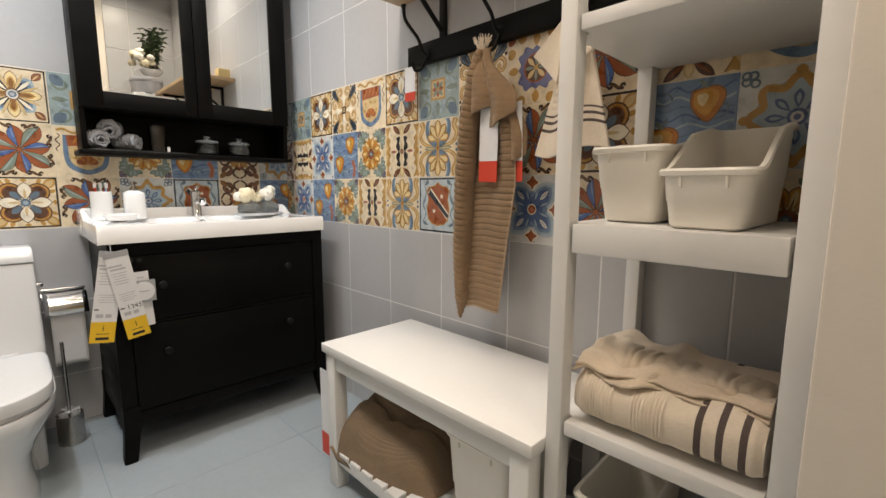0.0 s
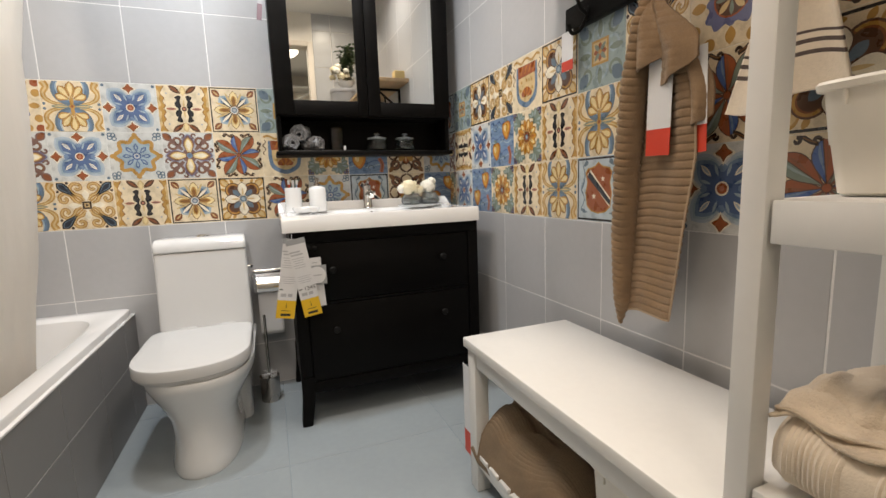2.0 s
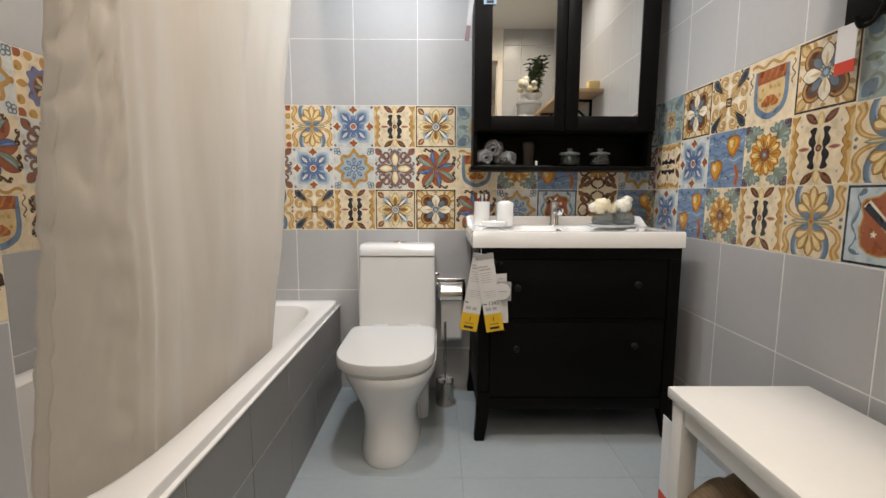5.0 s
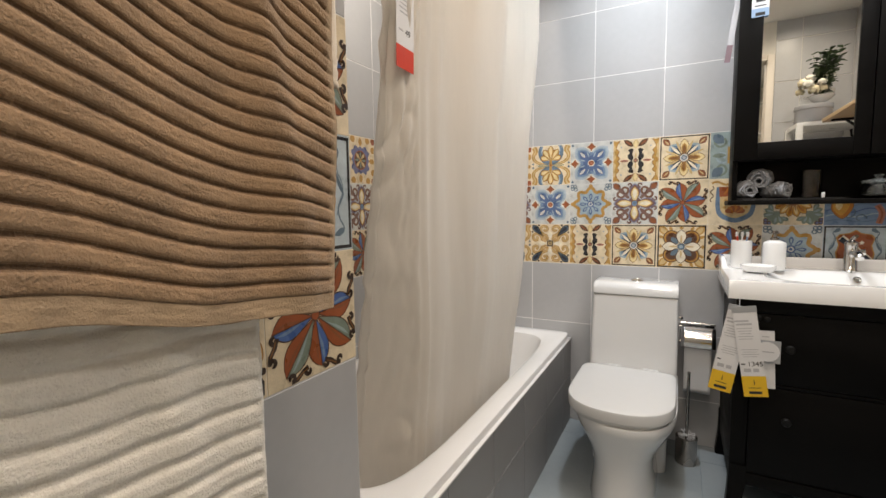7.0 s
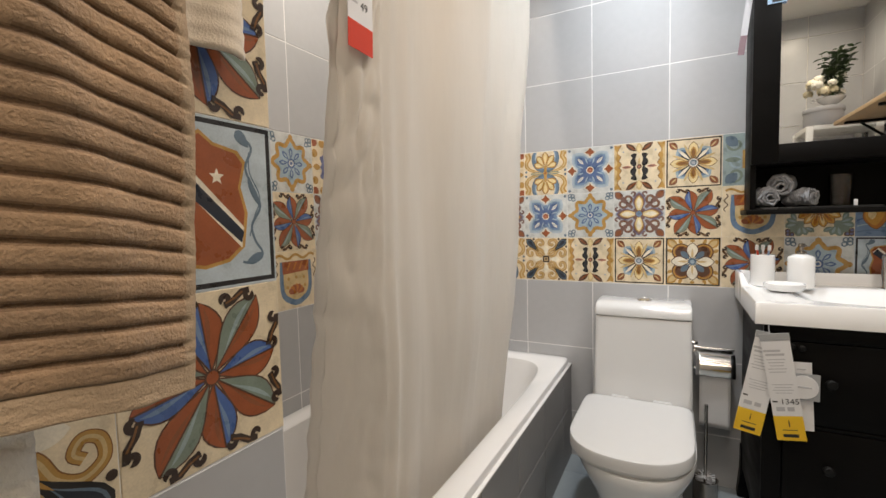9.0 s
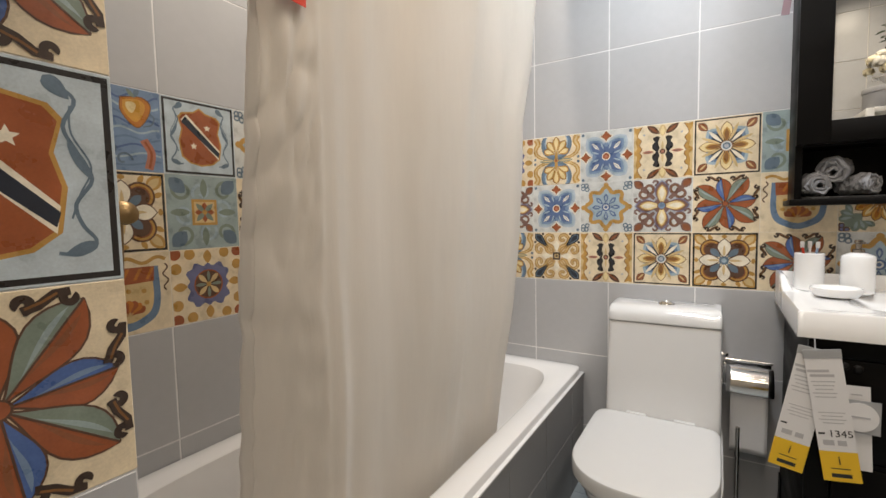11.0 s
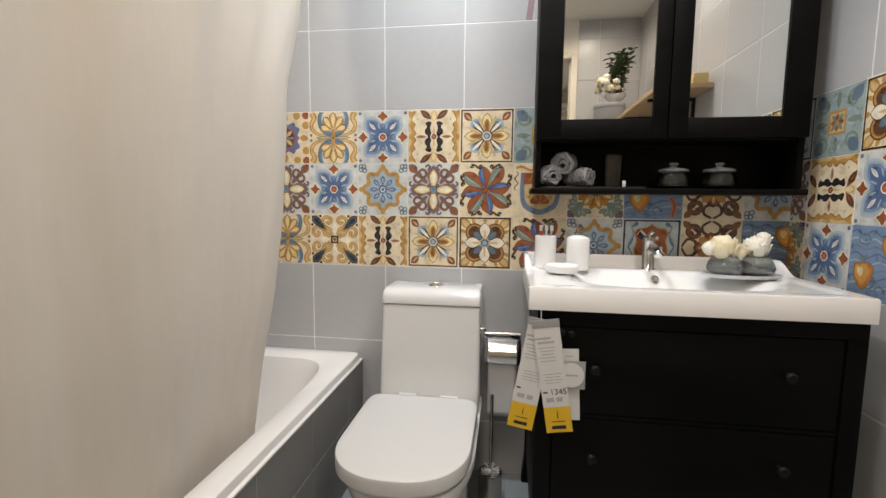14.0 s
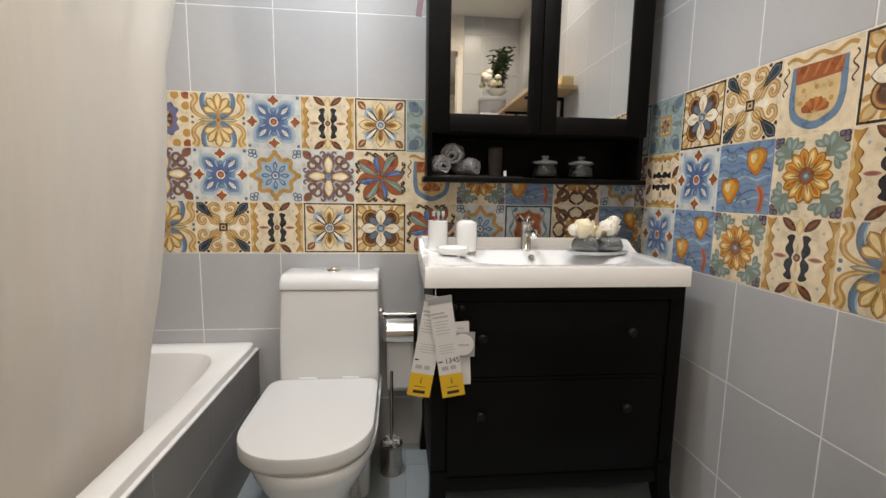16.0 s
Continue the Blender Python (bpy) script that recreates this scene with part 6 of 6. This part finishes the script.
def m_cross_scroll():
    m = Motif("mist")
    m.add(circle(0, 0, 0.62), "lilac").add(petal(0, 0, 0.98, 0.30, 0.66), "lilac", rot=Q4)
    for sgn in (1, -1):
        m.add(curl(0.64, sgn * 0.46, 0.20, 180, sgn * 0.9, 0.105, 0.42), "plum", rot=Q4)
        m.add(curl(0.88, sgn * 0.24, 0.11, 180, sgn * 0.8, 0.075, 0.42), "plum", rot=Q4)
        m.add(curl(0.64, sgn * 0.46, 0.185, 180, sgn * 0.8, 0.03, 0.42), "umber", rot=Q4)
    m.add(stroke(smooth2([(0.26, 0.26), (0.46, 0.42), (0.54, 0.60), (0.72, 0.74), (0.92, 0.94)]), 0.11), "plum", rot=Q4, flip=True)
    m.add(petal(45, 0.92, 1.38, 0.16), "plum", rot=Q4).add(petal(45, 1.0, 1.34, 0.10), "russet", rot=Q4)
    m.add(circle(0, 0, 0.30), "plum")
    m.add(petal(0, 0.0, 0.94, 0.25, 0.60), "violet", rot=Q4).add(petal(0, 0.0, 0.90, 0.225, 0.60), "plum", rot=Q4)
    m.add(petal(0, 0.0, 0.80, 0.175, 0.60), "gold", rot=Q4)
    m.add(petal(0, 0, 0.76, 0.145, 0.60), "butter", rot=Q4).add(petal(0, 0.2, 0.70, 0.09, 0.6), "white", rot=Q4)
    m.add(circle(0, 0, 0.16), "umber").add(circle(0, 0, 0.125), "azure").add(circle(0, 0, 0.07), "sea")
    return m


def half_petal(a, r0, r1, w, tip, side):
    c, sn = math.cos(radians(a)), math.sin(radians(a))
    n = 10
    pts = []
    for i in range(n + 1):
        t = i / n
        e = t ** (math.log(0.5) / math.log(tip))
        h = w * side * math.sin(math.pi * e) ** 0.85 if 0 < t < 1 else 0
        r = r0 + (r1 - r0) * t
        pts.append((r * c - h * sn, r * sn + h * c))
    return pts


def m_pinwheel():
    m = Motif("cream")
    for f in (-1, 1):
        for i in range(8):
            a, diagonal = i * 45 + 8, i % 2
            r1 = 1.10 if diagonal else 0.92
            P = half_petal(a, 0.03, r1, 0.25 if f < 0 else 0.24 if diagonal else 0.21, 0.62, f)
            m.add(P, "rust" if f < 0 else "sage" if diagonal else "cobalt")
            m.add(stroke(P + [P[0]], 0.020), "brown")
            m.add([(x * 0.8 + 0.10 * math.cos(radians(a)), y * 0.8 + 0.10 * math.sin(radians(a))) for x, y in half_petal(a + 4 * f, 0.2, r1, 0.07, 0.62, f)], "russet" if f < 0 else "teal" if diagonal else "azure")
    m.add(circle(0, 0, 0.10), "brown").add(circle(0, 0, 0.078), "rust")
    for r in Q4:
        for f in (1, -1):
            m.add(curl(f * 0.20, 0.885, 0.075, -80, f * 0.85, 0.075, 0.35), "ebony", rot=(r,))
            m.add(curl(f * 0.56, 0.90, 0.07, 100, f * 0.85, 0.07, 0.35), "ebony", rot=(r,))
            m.add(stroke([(f * 0.20, 0.82), (f * 0.32, 0.86), (f * 0.44, 0.95), (f * 0.56, 0.965)], 0.085), "ebony", rot=(r,))
            m.add(stroke([(f * 0.22, 0.84), (f * 0.34, 0.885), (f * 0.46, 0.955)], 0.025), "umber", rot=(r,))
    return m


def m_black_cross():
    m = Motif("cream")
    for f in (1, -1):
        lobe = smooth2([(f * x, y) for x, y in [(0.06, 0.22), (0.20, 0.40), (0.42, 0.52), (0.52, 0.72), (0.40, 0.90), (0.20, 0.88), (0.14, 0.74), (0.26, 0.66), (0.34, 0.74)]])
        m.add(stroke(lobe, 0.15, 0.8), "umber", rot=Q4).add(stroke(lobe, 0.125, 0.8), "gold", rot=Q4).add(stroke(lobe, 0.045, 0.7), "sand", rot=Q4)
    m.add(petal(90, 0.16, 0.66, 0.12, 0.6), "white", rot=Q4)
    m.add(petal(45, 0.10, 1.36, 0.175, 0.80), "ink", rot=Q4).add(petal(45, 0.60, 1.30, 0.125, 0.72), "steel", rot=Q4).add(petal(45, 0.66, 1.26, 0.09, 0.72), "navy", rot=Q4)
    m.add(petal(45, 0.10, 0.72, 0.035, 0.4), "gold", rot=Q4)
    m.add(circle(0.95, 0.60, 0.055), "ebony", rot=Q4).add(circle(0.60, 0.95, 0.055), "ebony", rot=Q4)
    m.add([(-0.16, -0.16), (0.16, -0.16), (0.16, 0.16), (-0.16, 0.16)], "ebony").add([(-0.09, -0.09), (0.09, -0.09), (0.09, 0.09), (-0.09, 0.09)], "sand").add([(-0.045, -0.045), (0.045, -0.045), (0.045, 0.045), (-0.045, 0.045)], "ebony")
    return m


def m_framed_four():
    m = Motif("cream").border(0.06)
    m.add(petal(45, 0.70, 1.30, 0.17, 0.6), "gold", rot=Q4).add(petal(45, 0.74, 1.24, 0.10, 0.6), "sand", rot=Q4)
    m.add(petal(28, 0.80, 1.06, 0.07), "gold", rot=Q4, flip=True)
    m.add(circle(0.40, 0.40, 0.36), "brown", rot=Q4).add(circle(0.41, 0.41, 0.31), "russet", rot=Q4).add(circle(0.37, 0.37, 0.25), "brown", rot=Q4)
    m.add(stroke(arc(0.40, 0.40, 0.28, -40, 130), 0.06), "gold", rot=Q4)
    m.add(petal(45, 0.1, 0.60, 0.11, 0.65), "steel", rot=Q4)
    m.add(petal(0, 0.06, 0.80, 0.225, 0.58), "brown", rot=Q4)
    m.add(petal(0, 0.10, 0.77, 0.195, 0.58), "white", rot=Q4)
    m.add(petal(0, 0.14, 0.55, 0.045, 0.4), "sand", rot=Q4)
    m.add(petal(0, 0.80, 0.93, 0.09), "gold", rot=Q4)
    m.add(circle(0, 0, 0.15), "steel").add(circle(0, 0, 0.08), "sky")
    return m


def m_crest():
    m = Motif("cream")
    out = [(-0.72, 0.66), (0.72, 0.66)] + smooth2([(0.72, 0.6), (0.74, -0.2), (0.62, -0.62), (0.3, -0.84), (0, -0.92), (-0.3, -0.84), (-0.62, -0.62), (-0.74, -0.2), (-0.72, 0.6)])
    m.add(out, "sea").add([(x * 0.78, y * 0.80 + 0.02) for x, y in out], "sand")
    m.add([(-0.62, 0.66), (0.62, 0.66), (0.60, 0.28), (-0.60, 0.22)], "rust")
    for i in range(4):
        m.add([(-0.44 + 0.28 * i, 0.34), (-0.30 + 0.28 * i, 0.62), (-0.22 + 0.28 * i, 0.62), (-0.36 + 0.28 * i, 0.34)], "orange")
    for i in range(7):
        m.add(petal(30 + 20 * i, 0.05, 0.42, 0.10, 0.7, cy=-0.56), "orange" if i % 2 else "rust")
    for x, y in ((-0.35, 0.05), (0, 0.08), (0.35, 0.05), (-0.4, -0.25), (0.4, -0.25)):
        m.add(circle(x, y, 0.06), "gold")
    m.add(wave(-0.9, 0.82, 0.9, 0.82, 0.07, 2.5, 0.09), "gold").add(wave(-0.88, 0.7, -0.9, 0.0, 0.06, 2, 0.04), "brown").add(wave(0.88, 0.7, 0.9, 0.0, 0.06, 2, 0.04), "brown")
    return m


def m_sunflower():
    m = Motif("cream")
    m.add(petal(45, 0.62, 1.22, 0.20, 0.5), "sage", rot=Q4)
    for f in (1, -1):
        for cx, cy, a, l, w in ((0.62, 0.54, 12, 0.42, 0.12), (0.60, 0.50, -22, 0.40, 0.11), (0.66, 0.42, -60, 0.34, 0.09)):
            ang = a if f > 0 else 90 - a
            px, py = (cx, cy) if f > 0 else (cy, cx)
            m.add(petal(ang, 0.0, l, w, 0.6, cx=px, cy=py), "sage", rot=Q4).add(petal(ang, 0.05, l - 0.08, w * 0.4, 0.6, cx=px, cy=py), "teal", rot=Q4)
    for dx, dy in ((0.92, 0.92), (0.80, 0.93), (0.93, 0.80)):
        m.add(circle(dx, dy, 0.085), "brown", rot=Q4).add(circle(dx - 0.01, dy + 0.01, 0.05), "violet", rot=Q4)
    for i in range(14):
        a = i * 360 / 14
        m.add(petal(a, 0.12, 0.70, 0.135, 0.66), "umber")
        m.add(petal(a, 0.14, 0.67, 0.112, 0.66), "amber")
        m.add(petal(a, 0.18, 0.62, 0.055, 0.60), "butter" if i % 2 else "orange")
        m.add(petal(a, 0.16, 0.46, 0.018, 0.50), "umber")
    m.add(circle(0, 0, 0.22), "umber").add(circle(0, 0, 0.17), "rust").add(circle(0, 0, 0.11), "steel").add(circle(0, 0, 0.05), "sky")
    return m


def m_oranges():
    m = Motif("azure")
    for i in range(9):
        m.add(wave(-0.97, -0.86 + 0.21 * i, 0.97, -0.80 + 0.20 * i, 0.05 + 0.01 * (i % 3), 1.3 + 0.25 * i, 0.05), ("sea", "sky", "blue")[i % 3])
    for cx, cy, r in ((0.42, 0.46, 0.33), (-0.48, -0.36, 0.33)):
        P = smooth2([(cx + r * x, cy + r * y) for x, y in [(-0.9, 0.85), (-0.2, 1.0), (0.5, 1.05), (1.0, 0.7), (1.0, 0.1), (0.6, -0.7), (0.1, -1.15), (-0.5, -0.75), (-0.95, 0.0), (-0.9, 0.85)]], 3)[:-1]
        m.add([(cx + (x - cx) * 1.08, cy + (y - cy) * 1.08) for x, y in P], "umber").add(P, "orange")
        m.add([(cx - 0.03 + (x - cx) * 0.76, cy + 0.03 + (y - cy) * 0.78) for x, y in P], "amber")
        m.add([(cx - 0.09 + (x - cx) * 0.34, cy + 0.09 + (y - cy) * 0.38) for x, y in P], "butter")
        m.add(petal(70, 0, 0.3, 0.06, cx=cx, cy=cy + r), "steel").add(petal(130, 0, 0.26, 0.05, cx=cx, cy=cy + r), "sage")
        m.add(stroke(smooth2([(cx + r * 1.0, cy), (cx + r * 1.3, cy - 0.1), (cx + r * 1.1, cy - 0.28), (cx + r * 0.5, cy - 0.36)]), 0.035), "steel")
    m.add(stroke(smooth2([(0.58, -0.22), (0.74, -0.55), (0.66, -0.95)]), 0.2), "pink").add(stroke(smooth2([(0.60, -0.26), (0.74, -0.55), (0.68, -0.92)]), 0.06), "rust")
    m.add(curl(0.1, -0.75, 0.2, 0, 0.8, 0.05), "steel").add(curl(-0.55, 0.6, 0.25, 0, 0.8, 0.05), "steel")
    return m


def m_shield():
    m = Motif("ice").border(0.06)
    S = [(0, 0.80), (0.16, 0.68), (0.46, 0.62), (0.56, 0.50), (0.48, 0.2), (0.56, -0.1), (0.50, -0.5), (0.3, -0.66), (0, -0.72), (-0.3, -0.66), (-0.50, -0.5), (-0.56, -0.1), (-0.48, 0.2), (-0.56, 0.5), (-0.46, 0.62), (-0.16, 0.68)]
    m.add([(x * 1.08, y * 1.06) for x, y in S], "gold")
    m.add(S, "rust")
    m.add([(-0.52, 0.46), (-0.36, 0.62), (0.54, -0.28), (0.50, -0.54)], "white").add([(-0.51, 0.40), (-0.40, 0.56), (0.54, -0.34), (0.50, -0.48)], "navy")
    for cx, cy in ((0.2, 0.32), (-0.2, -0.22)):
        m.add([(cx + (0.10 if i % 2 == 0 else 0.045) * math.cos(math.pi * i / 5 + 0.3), cy + (0.10 if i % 2 == 0 else 0.045) * math.sin(math.pi * i / 5 + 0.3)) for i in range(10)], "white")
    for f in (1, -1):
        m.add(stroke(smooth2([(f * x, y) for x, y in [(0.52, 0.86), (0.70, 0.72), (0.60, 0.46), (0.70, 0.22), (0.80, -0.02), (0.66, -0.26), (0.70, -0.46), (0.80, -0.62), (0.68, -0.74), (0.5, -0.72)]]), 0.035), "steel")
        m.add(stroke(smooth2([(f * x, y) for x, y in [(0.66, 0.66), (0.66, 0.40), (0.80, 0.10), (0.70, -0.16), (0.62, -0.40)]]), 0.018), "steel")
        m.add(petal(-45 if f > 0 else 225, 0.0, 0.26, 0.075, 0.35, cx=f * 0.48, cy=0.90), "steel")
        m.add(petal(200 if f > 0 else -20, 0, 0.30, 0.06, 0.4, cx=f * 0.82, cy=-0.64), "steel")
        m.add(petal(-62 if f > 0 else 242, 0, 0.40, 0.045, 0.5, cx=f * 0.62, cy=0.32), "steel")
    return m


def m_green_square():
    m = Motif("teal")
    m.add(curl(0.6, 0.6, 0.3, 20, 1.2, 0.09), "sage", rot=Q4).add(curl(0.55, 0.05, 0.28, 120, -1.0, 0.08), "sky", rot=Q4)
    m.add(petal(45, 0.75, 1.3, 0.2), "steel", rot=Q4).add(petal(0, 0.4, 0.95, 0.1), "sage", rot=Q4)
    m.add([(-0.36, -0.36), (0.36, -0.36), (0.36, 0.36), (-0.36, 0.36)], "gold").add([(-0.29, -0.29), (0.29, -0.29), (0.29, 0.29), (-0.29, 0.29)], "sand")
    m.add(petal(0, 0, 0.28, 0.08), "rust", rot=Q4).add(petal(45, 0, 0.34, 0.07), "sage", rot=Q4).add(circle(0, 0, 0.07), "gold")
    return m


def m_compass():
    m = Motif("cream")
    m.add(circle(0.88, 0.5, 0.15), "gold", rot=Q4, flip=True).add(circle(0.9, 0.9, 0.16), "rust", rot=Q4).add(petal(0, 0.6, 0.98, 0.12), "gold", rot=Q4)
    pts = [((0.60 + 0.07 * math.cos(4 * t + math.pi) + 0.05 * math.cos(12 * t)) * math.cos(t) * 1.05, (0.60 + 0.07 * math.cos(4 * t + math.pi) + 0.05 * math.cos(12 * t)) * math.sin(t) * 1.05) for t in np.linspace(0, 2 * math.pi, 60)[:-1]]
    m.add(pts, "violet")
    m.add(circle(0, 0, 0.42), "rust").add(circle(0, 0, 0.38), "brown")
    m.add(petal(0, 0.04, 0.40, 0.07, 0.6), "sand", rot=D4).add(petal(0, 0.04, 0.38, 0.05, 0.6), "sage", rot=Q4)
    m.add(circle(0, 0, 0.07), "gold")
    return m


def m_scrollwork():
    m = Motif("cream")
    for f in (1, -1):
        m.add(curl(f * 0.62, 0.62, 0.26, 200 if f > 0 else -20, f * 1.0, 0.15, 0.30), "brown", rot=Q4)
        m.add(curl(f * 0.62, 0.62, 0.25, 200 if f > 0 else -20, f * 0.8, 0.045, 0.34), "russet", rot=Q4)
        m.add(stroke(smooth2([(f * 0.06, 0.44), (f * 0.26, 0.56), (f * 0.30, 0.78), (f * 0.12, 0.92), (f * 0.02, 0.96)]), 0.12, 0.6), "brown", rot=Q4)
    m.add(petal(45, 0.95, 1.36, 0.12), "umber", rot=Q4)
    m.add(petal(0, 0.0, 0.58, 0.24, 0.6), "brown", rot=Q4).add(petal(0, 0.05, 0.52, 0.19, 0.6), "rust", rot=Q4)
    m.add(petal(45, 0.0, 0.56, 0.14, 0.6), "gold", rot=Q4).add(petal(0, 0.12, 0.44, 0.06, 0.6), "sand", rot=Q4)
    m.add(circle(0, 0, 0.14), "umber").add(circle(0, 0, 0.09), "sage")
    return m


def m_vase_turned():
    m = m_vase()
    turn = lambda P: [(-y, x) for x, y in P] if P else P
    m.shapes = [(kind, turn(a), turn(b), colour, k) for kind, a, b, colour, k in m.shapes]
    return m


MOTIF = {"curls": m_scrollwork, "hvase": m_vase_turned, "fan": m_fan, "star": m_blue_star, "vase": m_vase, "fflower": m_framed_flower, "rosette": m_rosette, "scroll": m_cross_scroll, "pin": m_pinwheel, "cross": m_black_cross, "four": m_framed_four,
         "crest": m_crest, "sun": m_sunflower, "fruit": m_oranges, "shield": m_shield, "green": m_green_square, "compass": m_compass}
MOTIF_MESH = {k: f().mesh("patterned_tile") for k, f in MOTIF.items()}

# rows from the top; the columns follow each wall from one end to the other
BACK_BAND = ["cross vase compass fan star vase fflower green sun pin fan star",
             "fflower pin scroll star rosette scroll pin crest sun fruit curls rosette",
             "pin rosette fan cross vase fflower four pin rosette shield curls fruit"]
RIGHT_BAND = ["shield green four cross crest four green cross compass pin vase crest",
              "scroll hvase star fruit sun vase fan shield pin four fruit rosette",
              "sun star fruit sun vase fan shield green star pin cross sun"]
LEFT_BAND = ["star fruit shield rosette compass green star fan vase", "fan four green pin scroll star cross sun pin", "vase crest compass crest pin fan rosette vase four"]
PIER_BAND = ["pin crest vase fan", "shield sun star cross", "pin cross fruit four"]


def band(parent, facing, rows, start, step, plane, lo, hi, top=BAND1):
    for j, row in enumerate(rows):
        z = top - abs(step) * (0.5 + j)
        for i, key in enumerate(row.split()):
            a = start + step * i
            b = a + step
            mid = (a + b) / 2
            x0, x1 = min(a, b), max(a, b)
            if x1 <= lo + 0.002 or x0 >= hi - 0.002:
                continue
            at = (mid, plane, z) if facing == "north" else (plane, mid, z)
            put_tile("patterned_tile", MOTIF_MESH[key], parent, facing, at, abs(step) / 0.2)


band(wall_back, "north", BACK_BAND, -1.4, 0.2, 0.0, XL, XR)
band(wall_right, "east", RIGHT_BAND, 0.117, -0.2, XR, YD, 0.0)
band(wall_left, "west", LEFT_BAND, -1.445 - 0.2, 0.2, XL, YS, 0.0)
band(wall_stub, "west", PIER_BAND, YS, -PIER_STEP, XS, YD - 0.1, YS, PIER0 + 3 * PIER_STEP)
